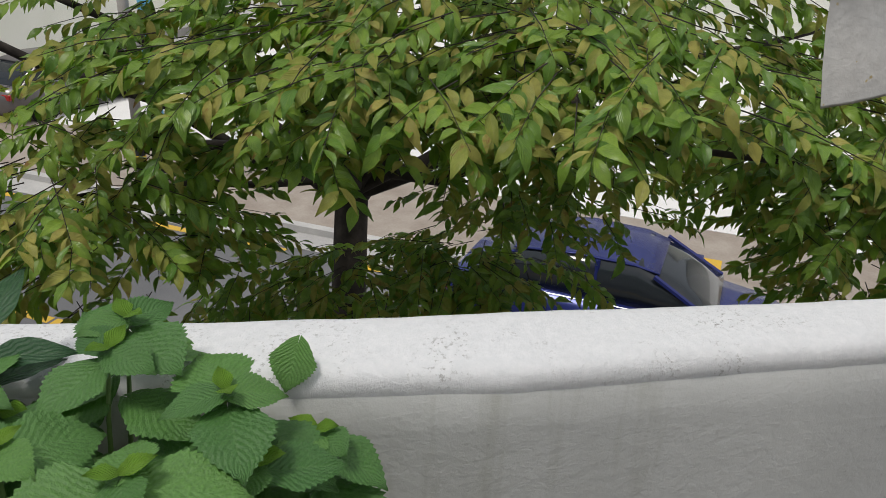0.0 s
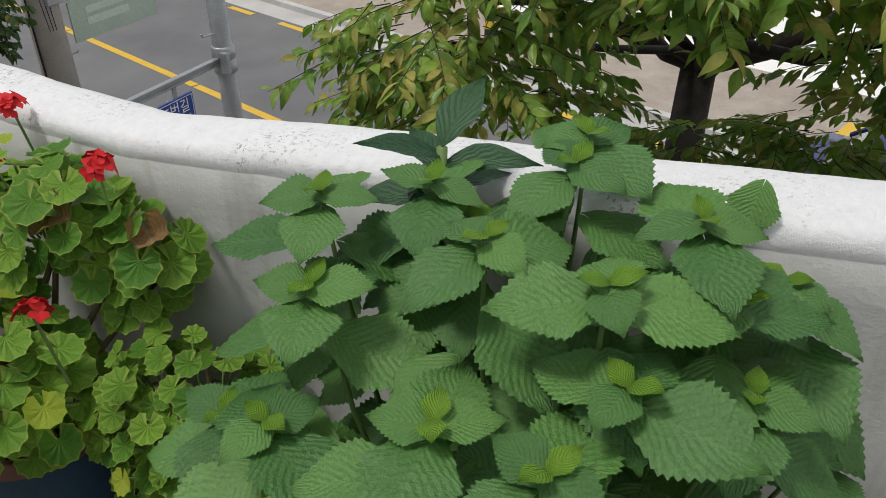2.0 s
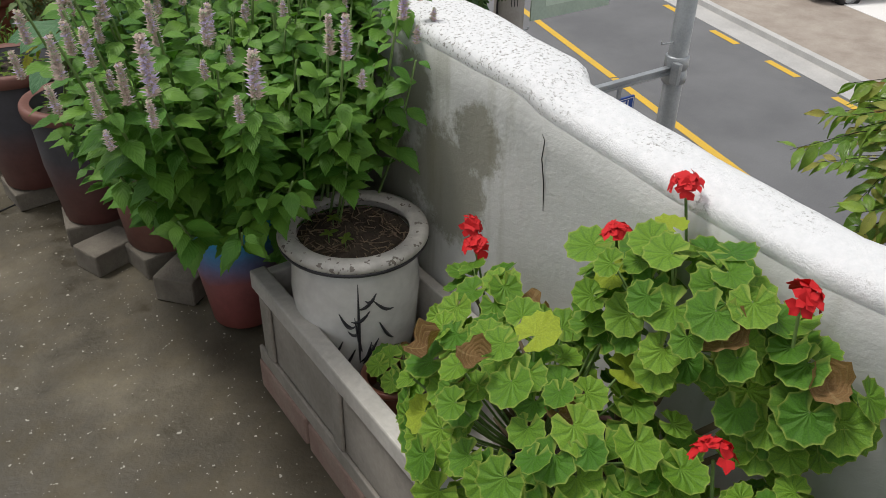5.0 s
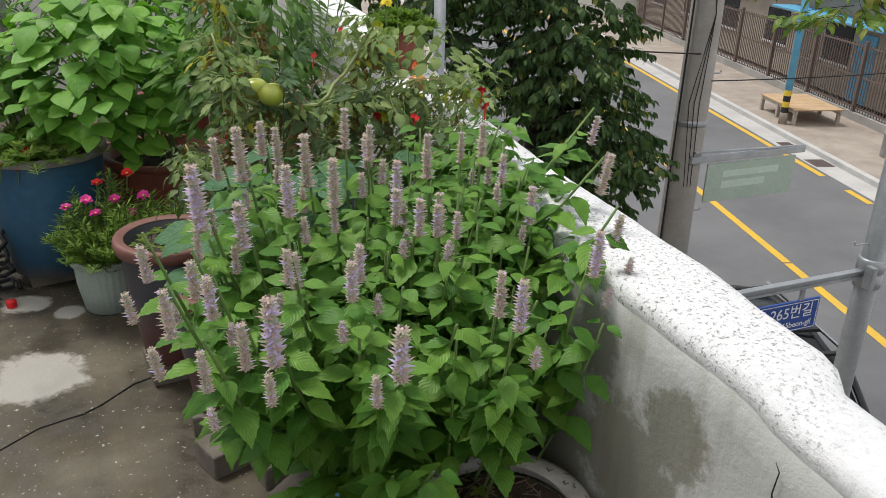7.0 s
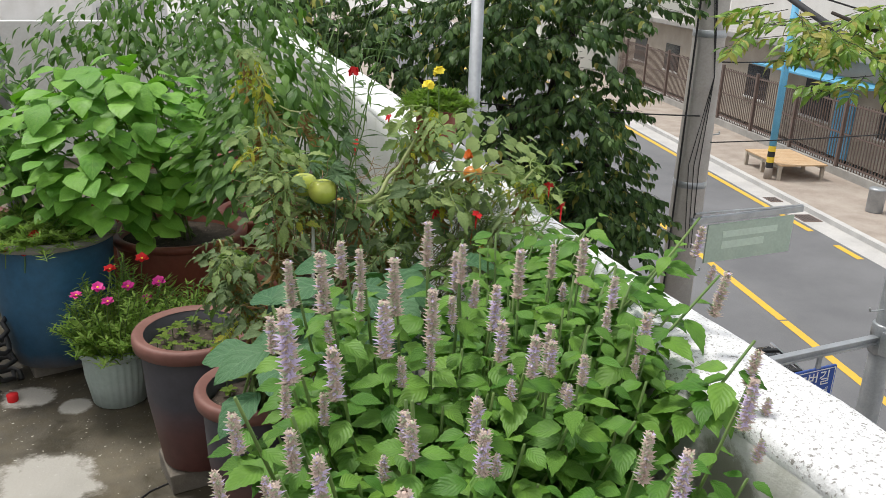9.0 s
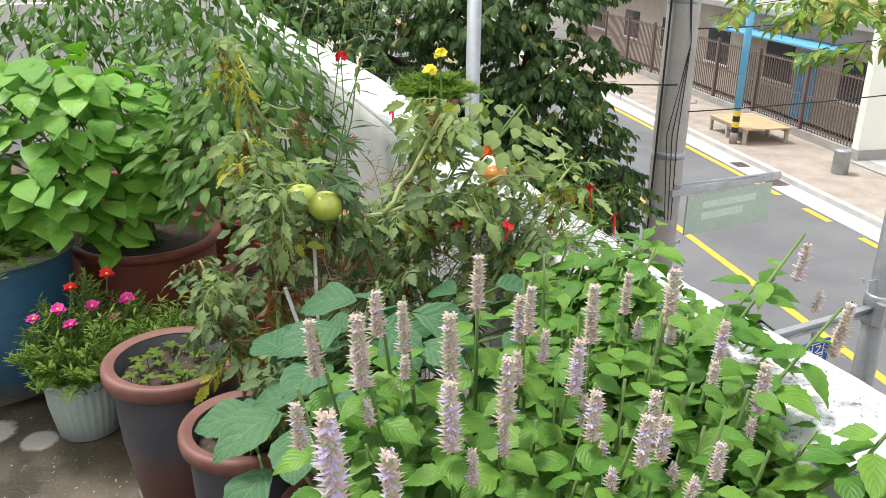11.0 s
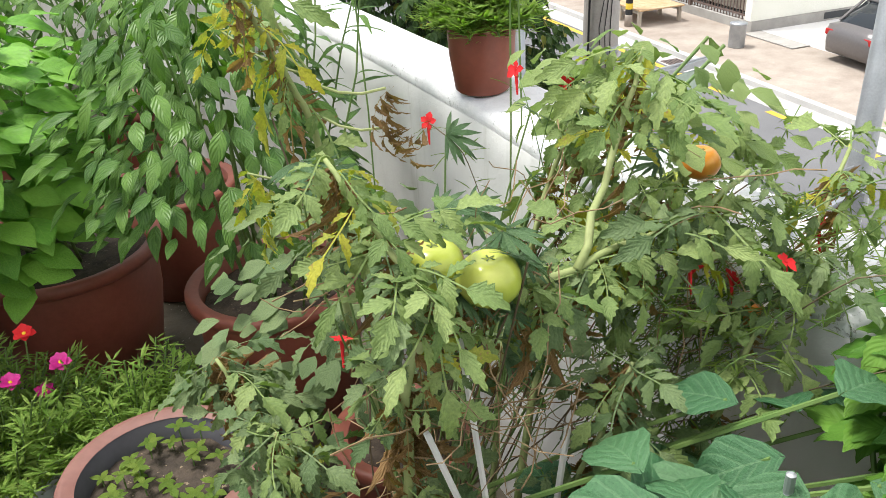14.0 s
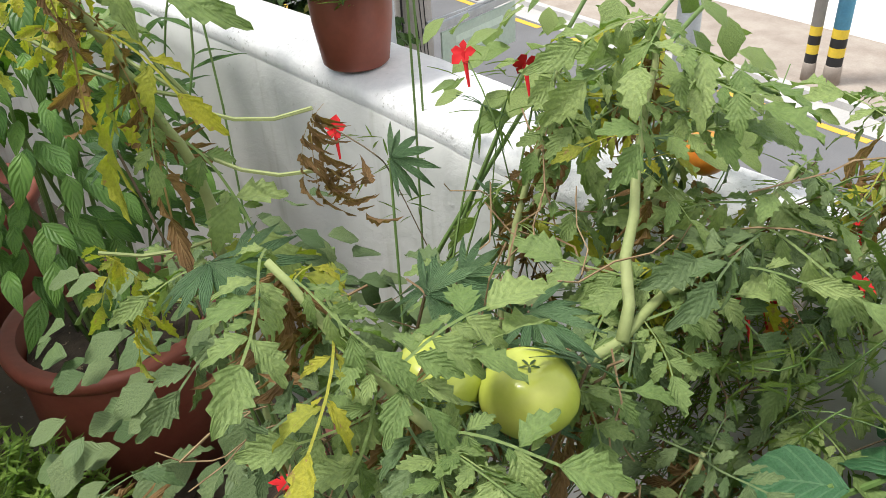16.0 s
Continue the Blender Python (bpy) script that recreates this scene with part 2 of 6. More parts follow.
M_TERRA = surface("faded_terracotta_plastic", (0.165, 0.068, 0.053), (0.215, 0.100, 0.080), 6, 50, 0.6, relief=0.12)
M_REDTUB = surface("red_brown_plastic", (0.225, 0.058, 0.036), (0.28, 0.082, 0.052), 5, 60, 0.5, relief=0.1)
M_BLUETUB = grade_mat("blue_sprayed_tub", [(0.0, (0.13, 0.13, 0.14)), (0.12, (0.03, 0.10, 0.18)), (0.8, (0.028, 0.115, 0.215)), (1.0, (0.05, 0.13, 0.2))], 0.58)
M_BLUEPOT = grade_mat("blue_to_red_spray", [(0.0, (0.27, 0.075, 0.065)), (0.42, (0.25, 0.085, 0.085)), (0.62, (0.11, 0.17, 0.34)), (0.8, (0.03, 0.30, 0.58)), (1.0, (0.04, 0.37, 0.64))], 0.42)
M_PURPLE = grade_mat("slate_to_brown_spray", [(0.0, (0.16, 0.062, 0.054)), (0.3, (0.12, 0.055, 0.054)), (0.6, (0.058, 0.058, 0.072)), (1.0, (0.065, 0.065, 0.076))], 0.46)
M_GERPOT = grade_mat("dark_blue_spray", [(0.0, (0.28, 0.1, 0.07)), (0.18, (0.04, 0.085, 0.13)), (1.0, (0.018, 0.06, 0.105))], 0.36)
M_CERAMIC = surface("white_glazed_ceramic", (0.66, 0.66, 0.63), (0.72, 0.71, 0.69), 5, 30, 0.25, relief=0.03)
M_RIM = surface("dirty_pot_rim", (0.60, 0.58, 0.54), (0.42, 0.40, 0.37), 16, 70, 0.5, relief=0.3, specks=(0.16, 0.14, 0.12), speck_at=0.6)
M_INK = plain("ink_brush_black", (0.03, 0.03, 0.035), 0.4)
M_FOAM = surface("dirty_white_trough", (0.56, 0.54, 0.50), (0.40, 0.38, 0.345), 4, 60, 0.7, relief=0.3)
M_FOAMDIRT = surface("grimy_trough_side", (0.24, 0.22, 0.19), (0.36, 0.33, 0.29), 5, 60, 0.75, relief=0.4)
M_GREYTUB = surface("pale_green_plastic", (0.36, 0.44, 0.40), (0.42, 0.48, 0.45), 4, 60, 0.5, relief=0.1)
M_BROWNPLA = plain("brown_plastic", (0.17, 0.06, 0.04), 0.4)


# ---- mesh helpers ----
def bm_new():
    return bmesh.new()


def to_mesh(name, bm, material, smooth=False):
    me = bpy.data.meshes.new(name)
    bm.normal_update()
    bm.to_mesh(me)
    bm.free()
    for mt in material if isinstance(material, (list, tuple)) else [material]:
        me.materials.append(mt)
    if smooth:
        me.polygons.foreach_set("use_smooth", [True] * len(me.polygons))
    return me


def part(name, bm, material, parent=None, label="", smooth=False, at=None):
    me = bm if isinstance(bm, bpy.types.Mesh) else to_mesh(name, bm, material, smooth)
    ob = new(name, me)
    if parent is not None:
        ob.parent = parent
    if at is not None:
        ob.matrix_basis = at
    return tagged(ob, label)


def thing(name, x, y, z, label, category, group="", turn=0.0):
    ob = new(name)
    ob.empty_display_size = 0.05
    ob.matrix_basis = pose(x, y, z, 0, 0, turn)
    return tagged(ob, label, category, group)


def box(bm, x0, y0, z0, x1, y1, z1, bevel=0.0, m=None):
    r = bmesh.ops.create_cube(bm, size=1.0)
    for v in r["verts"]:
        v.co = Vector(((x0 + x1) / 2 + v.co.x * (x1 - x0), (y0 + y1) / 2 + v.co.y * (y1 - y0), (z0 + z1) / 2 + v.co.z * (z1 - z0)))
        if m is not None:
            v.co = m @ v.co
    if bevel:
        es = list({e for v in r["verts"] for e in v.link_edges})
        bmesh.ops.bevel(bm, geom=es, offset=bevel, segments=2, affect="EDGES", profile=0.5)
    return bm


def lathe(profile, seg=40, flute=0.0, flutes=0, squash=1.0, closed=False):
    """A turned body through (radius, height) pairs; flutes ripple the wall."""
    bm = bm_new()
    rings = []
    for r, z in profile:
        ring = []
        for k in range(seg):
            a = 2 * math.pi * k / seg
            q = r * (1 + (flute * math.cos(flutes * a) if flutes else 0))
            ring.append(bm.verts.new((q * math.cos(a), q * math.sin(a) * squash, z)))
        rings.append(ring)
    for a, b in zip(rings, rings[1:]):
        for k in range(seg):
            bm.faces.new((a[k], a[(k + 1) % seg], b[(k + 1) % seg], b[k]))
    if closed:
        bm.faces.new(rings[0][::-1])
        bm.faces.new(rings[-1])
    return bm


def tube(points, radii, seg=7, bm=None):
    """A tapered round stem through the points."""
    bm = bm or bm_new()
    pts = [Vector(p) for p in points]
    if isinstance(radii, (int, float)):
        radii = [radii] * len(pts)
    rings = []
    side = Vector((1, 0, 0))
    for i, p in enumerate(pts):
        way = (pts[min(i + 1, len(pts) - 1)] - pts[max(i - 1, 0)]).normalized()
        side = side - way * side.dot(way)
        if side.length < 1e-3:
            side = way.orthogonal()
        side.normalize()
        up = way.cross(side)
        rings.append([bm.verts.new(p + radii[i] * (math.cos(2 * math.pi * k / seg) * side + math.sin(2 * math.pi * k / seg) * up)) for k in range(seg)])
    for a, b in zip(rings, rings[1:]):
        for k in range(seg):
            bm.faces.new((a[k], a[(k + 1) % seg], b[(k + 1) % seg], b[k]))
    bm.faces.new(rings[0][::-1])
    bm.faces.new(rings[-1])
    return bm


def bend(a, b, sag=0.0, n=6, rnd=None, wob=0.0):
    """Points from a to b with a sag (down) and a wobble."""
    a, b = Vector(a), Vector(b)
    out = []
    for i in range(n + 1):
        f = i / n
        p = a.lerp(b, f)
        p.z -= sag * 4 * f * (1 - f)
        if rnd and 0 < i < n:
            p += Vector((rnd.uniform(-wob, wob), rnd.uniform(-wob, wob), rnd.uniform(-wob, wob)))
        out.append(p)
    return out


def joined(name, verts, faces, material, parent=None, uvs=None, smooth=True, kind="", label=""):
    """One mesh of arrays of vertices and faces, all faces with the same number of corners."""
    me = bpy.data.meshes.new(name)
    nf, k = faces.shape
    me.vertices.add(len(verts))
    me.vertices.foreach_set("co", np.asarray(verts, np.float32).ravel())
    me.loops.add(nf * k)
    me.loops.foreach_set("vertex_index", faces.astype(np.int32).ravel())
    me.polygons.add(nf)
    me.polygons.foreach_set("loop_start", np.arange(0, nf * k, k, dtype=np.int32))
    me.polygons.foreach_set("use_smooth", np.full(nf, smooth))
    if uvs is not None:
        me.uv_layers.new(name="UVMap").data.foreach_set("uv", np.asarray(uvs, np.float32)[faces.ravel()].ravel())
    me.materials.append(material)
    me.update()
    me.validate()
    ob = new(name, me)
    if parent is not None:
        ob.parent = parent
    return tagged(ob, label, kind=kind)


# ---- the terrace: floor and parapet ----
def smooth_at(y, table, col):
    ys = [r[0] for r in table]
    return float(np.interp(y, ys, [r[col] for r in table]))


def make_floor():
    bm = bm_new()
    bmesh.ops.create_grid(bm, x_segments=40, y_segments=90, size=0.5)
    for v in bm.verts:
        v.co.x, v.co.y = -1.3 + v.co.x * 6.2, 2.2 + v.co.y * 13.0
        v.co.z = 0.006 * noise.noise(v.co * 1.7)
    tagged(part("floor", bm, M_FLOOR, smooth=True), "dark stained wet concrete terrace floor", "floor", kind="structure")
    slab = bm_new()
    box(slab, -4.35, -4.3, -0.35, 1.8, 8.7, -0.02)
    tagged(part("floor_slab", slab, M_CONC), "concrete roof slab under the terrace", "floor", kind="structure")


# y, inner x, outer x, top z
PARAPET = [(-4.3, 1.34, 1.62, 1.07), (-1.2, 1.275, 1.42, 1.065), (-0.9, 1.195, 1.345, 1.065), (-0.5, 1.085, 1.26, 1.06), (0.0, 1.02, 1.18, 1.045),
           (0.45, 1.00, 1.14, 1.02), (0.75, 0.985, 1.11, 0.995), (1.0, 0.985, 1.12, 1.0), (1.36, 0.985, 1.12, 1.028),
           (1.41, 0.985, 1.15, 1.045), (1.75, 0.985, 1.19, 1.05), (2.4, 0.99, 1.22, 1.05), (3.0, 1.06, 1.27, 1.06),
           (3.6, 1.19, 1.39, 1.06), (4.2, 1.28, 1.47, 1.065), (4.9, 1.37, 1.58, 1.07), (8.7, 1.75, 1.95, 1.08)]


def parapet_rings(rows_at, shape, bm):
    rings = []
    for y in rows_at:
        xi, xo, zt = (smooth_at(y, PARAPET, c) for c in (1, 2, 3))
        ring = []
        for fx, dz, ox in shape:
            p = Vector((xi + (xo - xi) * fx + ox, y, zt + dz if dz > -5 else dz))
            if dz > -0.5:
                p += 0.004 * noise.noise_vector(p * 4.0) + 0.002 * noise.noise_vector(p * 23.0)
            ring.append(bm.verts.new(p))
        rings.append(ring)
    n = len(shape)
    for a, b in zip(rings, rings[1:]):
        for k in range(n - 1):
            bm.faces.new((a[k], b[k], b[k + 1], a[k + 1]))
    return rings


def make_parapet():
    ys = [y / 1 for y in np.concatenate([np.arange(-4.3, -1.2, 0.3), np.arange(-1.2, 3.8, 0.04), np.arange(3.8, 8.71, 0.35)])]
    bm = bm_new()
    body = [(0, -1.25, 0.0), (0, -0.9, 0.0), (0, -0.6, 0.0), (0, -0.45, 0), (0, -0.3, 0), (0, -0.2, 0), (0, -0.1, 0), (0, -0.04, 0), (0, -0.022, 0.012),
            (1, -0.022, -0.012), (1, -0.04, 0), (1, -0.5, 0), (1, STREET - 1.5, 0)]
    parapet_rings(ys, body, bm)
    wall = tagged(part("wall_parapet", bm, M_WALL, smooth=True), "weathered pale grey plastered terrace parapet with damp stains", "wall", kind="structure")
    cap = bm_new()
    top = [(0, -0.044, 0.004), (0, -0.026, -0.0010), (0, -0.012, 0.002), (0, -0.004, 0.010), (0, 0.001, 0.022), (0.35, 0.004, 0), (0.65, 0.004, 0), (1, 0.0, -0.02),
           (1, -0.006, -0.004), (1, -0.02, 0.005), (1, -0.05, 0.004)]
    parapet_rings(ys, top, cap)
    part("parapet_cap", cap, M_CAP, wall, "thick chipped white paint on the parapet top", smooth=True)
    # crack in the inner face
    crack = tube([(0.981, 1.315, 0.80), (0.979, 1.318, 0.86), (0.979, 1.33, 0.91), (0.978, 1.325, 0.95), (0.979, 1.335, 0.96)], [0.0006, 0.0014, 0.0012, 0.001, 0.0005], 5)
    part("crack", crack, M_BLACK, wall, "hairline crack in the plaster")
    # plain walls that close the terrace
    back = bm_new()
    box(back, -4.5, -4.4, -5.5, -4.3, 8.8, 2.6)
    tagged(part("wall_house", back, M_PALE), "plain pale house wall behind the terrace", "wall", kind="structure")
    for nm, y0 in (("wall_south", -4.45), ("wall_north", 8.6)):
        b = bm_new()
        box(b, -4.3, y0, -5.5, 1.6 if y0 < 0 else 1.85, y0 + 0.15, 1.15)
        tagged(part(nm, b, M_PALE), "white painted end parapet of the terrace", "wall", kind="structure")


make_floor()
make_parapet()

# ---- the street below ----
RD, RN = Vector((0.277, 0.961, 0)), Vector((0.961, -0.277, 0))
RC = Vector((10.2, 8.0, STREET))


def road_at(u, v, z=0.0):
    return RC + RD * u + RN * v + Vector((0, 0, z))


def strip(name, u0, u1, v0, v1, z0, z1, material, label, category, parent=None, kind="structure"):
    bm = bm_new()
    m = Matrix(((RD.x, RN.x, 0, RC.x), (RD.y, RN.y, 0, RC.y), (0, 0, 1, RC.z), (0, 0, 0, 1)))
    box(bm, u0, v0, z0, u1, v1, z1, m=m)
    bmesh.ops.recalc_face_normals(bm, faces=bm.faces)
    return tagged(part(name, bm, material, parent), label, category if parent is None else "", kind=kind if parent is None else "")


def make_street():
    g = bm_new()
    bmesh.ops.create_grid(g, x_segments=1, y_segments=1, size=3000)
    for v in g.verts:
        v.co.z = STREET - 0.03
    tagged(part("ground", g, M_GUTTER), "pale ground reaching to the horizon", "ground", kind="structure")
    road = strip("road", -60, 90, -4.1, 3.55, -0.02, 0.0, M_ASPHALT, "grey asphalt street with yellow lines", "road")
    strip("gutter", -60, 90, 3.55, 4.15, -0.02, 0.01, M_GUTTER, "pale concrete gutter strip", "gutter")
    strip("kerb", -60, 90, 4.15, 4.33, -0.02, 0.13, M_KERB, "granite kerb edge", "kerb")
    strip("kerb_near", -60, 90, -4.28, -4.1, -0.02, 0.13, M_KERB, "granite kerb edge", "kerb")
    pave = strip("pavement", -60, 90, 4.33, 7.2, -0.02, 0.12, M_PAVER, "worn brick paved footpath", "pavement")
    strip("pavement_near", -60, 90, -9.0, -4.28, -0.02, 0.12, M_PAVER, "worn brick paved footpath", "pavement")
    strip("yard", -60, 9.4, 7.2, 40.0, -0.02, 0.13, M_YARD, "bright bare concrete yard", "yard")
    for k in range(-8, 14):
        strip("line", k * 5.0 - 2.6 + 0.05, k * 5.0 + 2.4, -0.08, 0.08, 0.003, 0.005, M_YELLOW, "", "", road)
        if k * 1.9 < 30:
            strip("dash", k * 1.9 - 0.4, k * 1.9 + 0.5, 3.3, 3.46, 0.003, 0.005, M_YELLOW, "", "", road)
    strip("line", 8.0, 60, 3.3, 3.46, 0.003, 0.006, M_YELLOW, "", "", road)
    for k in range(6):
        strip("hazard_marking", -11.0 + k * 0.65, -10.5 + k * 0.65 + 0.03 * (k % 2), 4.45, 5.9, 0.123, 0.126, M_WHITE_LINE if k % 3 == 1 else M_YELLOW, "", "", pave)


make_street()


# ---- pots ----
def make_pot(name, x, y, z, rim_r, base_r, height, material, label, rim_mat=None, soil_drop=0.05, lip=0.016, turn=0.0, flute=0.0, flutes=0, group="plant pots along the parapet", lip_h=0.03):
    t = thing(name, x, y, z, label, "plant pot", group, turn)
    h, r, b = height, rim_r, base_r
    body = [(b * 0.9, 0.0), (b, 0.006), (b + (r - b) * 0.5, h * 0.5), (r - lip * 0.8, h - lip_h), (r - lip, h - 0.004), (r - lip - 0.008, h - 0.006), (r - lip - 0.012, h * 0.5), (b * 0.8, 0.02)]
    part("body", lathe(body, 48 if not flutes else 120, flute, flutes), material, t, smooth=True)
    rim = [(r - lip - 0.009, h - 0.002), (r - lip * 0.6, h + 0.004), (r - lip * 0.2, h + 0.004), (r, h - 0.004), (r + 0.001, h - lip_h * 0.5), (r - 0.002, h - lip_h), (r - lip * 0.6, h - lip_h - 0.004)]
    part("rim", lathe(rim, 48), rim_mat or material, t, smooth=True)
    d = lathe([(r - lip - 0.012 - (r - b) * soil_drop / h, h - soil_drop), (0.0001, h - soil_drop + 0.012)], 32)
    for v in d.verts:
        v.co.z += 0.008 * noise.noise(v.co * 40)
    part("soil", d, M_SOIL, t, "dark soil", smooth=True)
    return t


make_pot("plant_pot", 0.80, 0.94, 0.14, 0.168, 0.115, 0.36, M_GERPOT, "dark blue painted plastic pot with a terracotta rim", M_TERRA)
make_pot("plant_pot", 0.69, 2.33, 0.02, 0.155, 0.10, 0.42, M_BLUEPOT, "bright blue to dull red sprayed plastic pot")
make_pot("plant_pot", 0.62, 2.82, 0.08, 0.17, 0.14, 0.33, M_TERRA, "dull terracotta plastic pot on concrete blocks")
make_pot("plant_pot", 0.465, 3.11, 0.08, 0.175, 0.12, 0.44, M_PURPLE, "slate and brown plastic pot with a terracotta rim", M_TERRA, lip=0.026, lip_h=0.036)
make_pot("plant_pot", 0.345, 3.5, 0.08, 0.195, 0.13, 0.47, M_PURPLE, "large slate and brown plastic pot with a thick terracotta rim", M_TERRA, lip=0.028, lip_h=0.04)
make_pot("plant_pot", 0.11, 4.14, 0.0, 0.145, 0.105, 0.25, M_GREYTUB, "small pale green ribbed plastic tub", flute=0.012, flutes=30, lip=0.02)
make_pot("plant_tub", -0.09, 4.56, 0.06, 0.265, 0.2, 0.56, M_BLUETUB, "large blue painted plastic tub with grey rim", M_CONC, lip=0.025)
make_pot("plant_tub", 0.45, 4.76, 0.1, 0.31, 0.24, 0.4, M_REDTUB, "wide red brown plastic tub", lip=0.03)
make_pot("plant_tub", 0.88, 4.12, 0.1, 0.25, 0.2, 0.4, M_REDTUB, "red brown plastic tub beside the parapet", lip=0.03)


def make_white_pot():
    t = thing("ceramic_pot", 0.787, 1.755, 0.2, "white glazed ceramic pot with ink bamboo leaves, holding bare soil", "plant pot")
    body = [(0.115, 0), (0.125, 0.008), (0.148, 0.12), (0.158, 0.25), (0.152, 0.33), (0.15, 0.365), (0.135, 0.365), (0.13, 0.1), (0.1, 0.03)]
    part("body", lathe(body, 56), M_CERAMIC, t, smooth=True)
    rim = [(0.134, 0.398), (0.142, 0.405), (0.165, 0.407), (0.178, 0.402), (0.181, 0.39), (0.176, 0.382), (0.15, 0.372)]
    part("rim", lathe(rim, 56), M_RIM, t, "dirt-stained flared rim", smooth=True)
    line = [(0.1775, 0.384), (0.1805, 0.382), (0.179, 0.376), (0.168, 0.373), (0.166, 0.378)]
    part("rim_band", lathe(line, 56), M_INK, t, "thin black line under the rim", smooth=True)
    s = lathe([(0.137, 0.375), (0.09, 0.372), (0.04, 0.38), (0.0001, 0.382)], 40)
    for v in s.verts:
        v.co.z += 0.01 * noise.noise(v.co * 45)
    part("soil", s, M_SOIL, t, "dry mulched soil", smooth=True)


make_white_pot()


def make_trough():
    t = thing("trough", 0.615, 1.1, 0.1, "long dirty white planter trough raised on bricks", "planter")
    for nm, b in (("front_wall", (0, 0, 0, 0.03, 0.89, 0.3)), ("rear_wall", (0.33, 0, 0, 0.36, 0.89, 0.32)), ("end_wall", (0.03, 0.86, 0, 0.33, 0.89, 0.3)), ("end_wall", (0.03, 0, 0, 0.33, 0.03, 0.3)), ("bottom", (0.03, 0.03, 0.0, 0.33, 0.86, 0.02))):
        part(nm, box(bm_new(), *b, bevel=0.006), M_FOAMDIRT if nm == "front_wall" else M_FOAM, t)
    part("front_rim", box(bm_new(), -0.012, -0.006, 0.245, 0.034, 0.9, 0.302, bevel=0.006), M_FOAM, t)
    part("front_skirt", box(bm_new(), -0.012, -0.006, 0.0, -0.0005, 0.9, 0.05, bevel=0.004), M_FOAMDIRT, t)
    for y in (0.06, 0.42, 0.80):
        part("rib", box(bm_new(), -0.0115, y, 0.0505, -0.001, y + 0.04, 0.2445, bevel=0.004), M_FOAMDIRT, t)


make_trough()


# ---- leaves ----
def leaf_shape(rows, width, teeth=0.0, fold=0.18, droop=0.25, tip=1.0, heart=0.0, ruffle=0.0, seed=0, widest=0.38):
    """A leaf one unit long along +y with a midrib, folded halves, a drooping tip and a toothed edge: vertices, quads, uv."""
    rnd = random.Random(seed)
    verts, uvs, quads = [], [], []
    cols = (-1.0, -0.55, 0.0, 0.55, 1.0)
    for i in range(rows + 1):
        v = i / rows
        g = (v - widest) / (1 - widest)
        if v < widest:
            bulge = (v / widest) ** 0.6
        elif tip < 0.7:
            bulge = max(0.0, 1 - g ** 1.5) ** (0.9 * tip)
        else:
            bulge = max(0.0, math.cos(g * math.pi / 2)) ** (1.12 * tip)
        half = width * 0.5 * max(bulge, 0.02)
        for c in cols:
            k = c * half
            y = v
            if abs(c) == 1.0 and 0 < i < rows:
                k *= 1 + teeth * (1 if i % 2 else -1)
                y += teeth * (0.5 if i % 2 else -0.1) / 1.5
            if heart and v < 0.25:
                y -= heart * abs(c) * (0.25 - v) * 2.2
            z = abs(k) * fold - droop * v * v * 0.5 + ruffle * math.sin(v * 17 + c * 3 + seed) * abs(c) * width
            if abs(c) == 0.55:
                z += 0.025 * width + 0.012 * (1 if i % 2 else -1)
            verts.append((k, y, z + rnd.uniform(-0.008, 0.008)))
            uvs.append((0.5 + 0.5 * c, v))
    n = len(cols)
    for i in range(rows):
        for c in range(n - 1):
            a = i * n + c
            quads.append((a, a + 1, a + n + 1, a + n))
    return np.array(verts), np.array(quads), np.array(uvs)


def round_leaf(seed, sectors=20, rings=(0.35, 0.7, 1.0), scallop=0.06, cup=0.12, wave=0.07):
    """A round scalloped leaf of unit radius hung from its notch at the origin."""
    rnd = random.Random(seed)
    verts, uvs, quads = [(0, 0, 0)] * sectors, [(k / (sectors - 1), 0) for k in range(sectors)], []
    ph = rnd.uniform(0, 6)
    for r in rings:
        for k in range(sectors):
            a = -math.pi / 2 + 0.22 + (2 * math.pi - 0.44) * k / (sectors - 1)
            q = r * (1 + (scallop * (1 if k % 2 else -1) if r == 1.0 else 0))
            z = cup * r * r + wave * r * r * math.sin(3 * a + ph) + (0.035 if k % 2 else -0.035) * r
            verts.append((q * math.cos(a) * 0.5, q * math.sin(a) * 0.5 + 0.12, z * 0.5))
            uvs.append((k / (sectors - 1), r))
    for i in range(len(rings)):
        for k in range(sectors - 1):
            a = i * sectors + k
            quads.append((a, a + sectors, a + sectors + 1, a + 1))
    return np.array(verts, float), np.array(quads), np.array(uvs)


def leaf_mesh(name, shape, material):
    v, q, uv = shape
    me = bpy.data.meshes.new(name)
    me.from_pydata([tuple(p) for p in v], [], [tuple(f) for f in q])
    me.uv_layers.new(name="UVMap").data.foreach_set("uv", uv[q.ravel()].astype(np.float32).ravel())
    me.polygons.foreach_set("use_smooth", [True] * len(me.polygons))
    me.materials.append(material)
    me.update()
    return me


def leaf_pose(p, way, size, up=(0, 0, 1), wide=1.0):
    """A leaf's base at p, pointing along way, its face towards up."""
    y = Vector(way).normalized()
    x = y.cross(Vector(up))
    if x.length < 1e-3:
        x = y.orthogonal()
    x.normalize()
    z = x.cross(y)
    return Matrix(((x.x * size * wide, y.x * size, z.x * size, p[0]), (x.y * size * wide, y.y * size, z.y * size, p[1]), (x.z * size * wide, y.z * size, z.z * size, p[2]), (0, 0, 0, 1)))


def put_leaves(parent, meshes, poses, rnd, name="leaf"):
    for m in poses:
        ob = new(name, rnd.choice(meshes))
        ob.parent = parent
        ob.matrix_basis = m


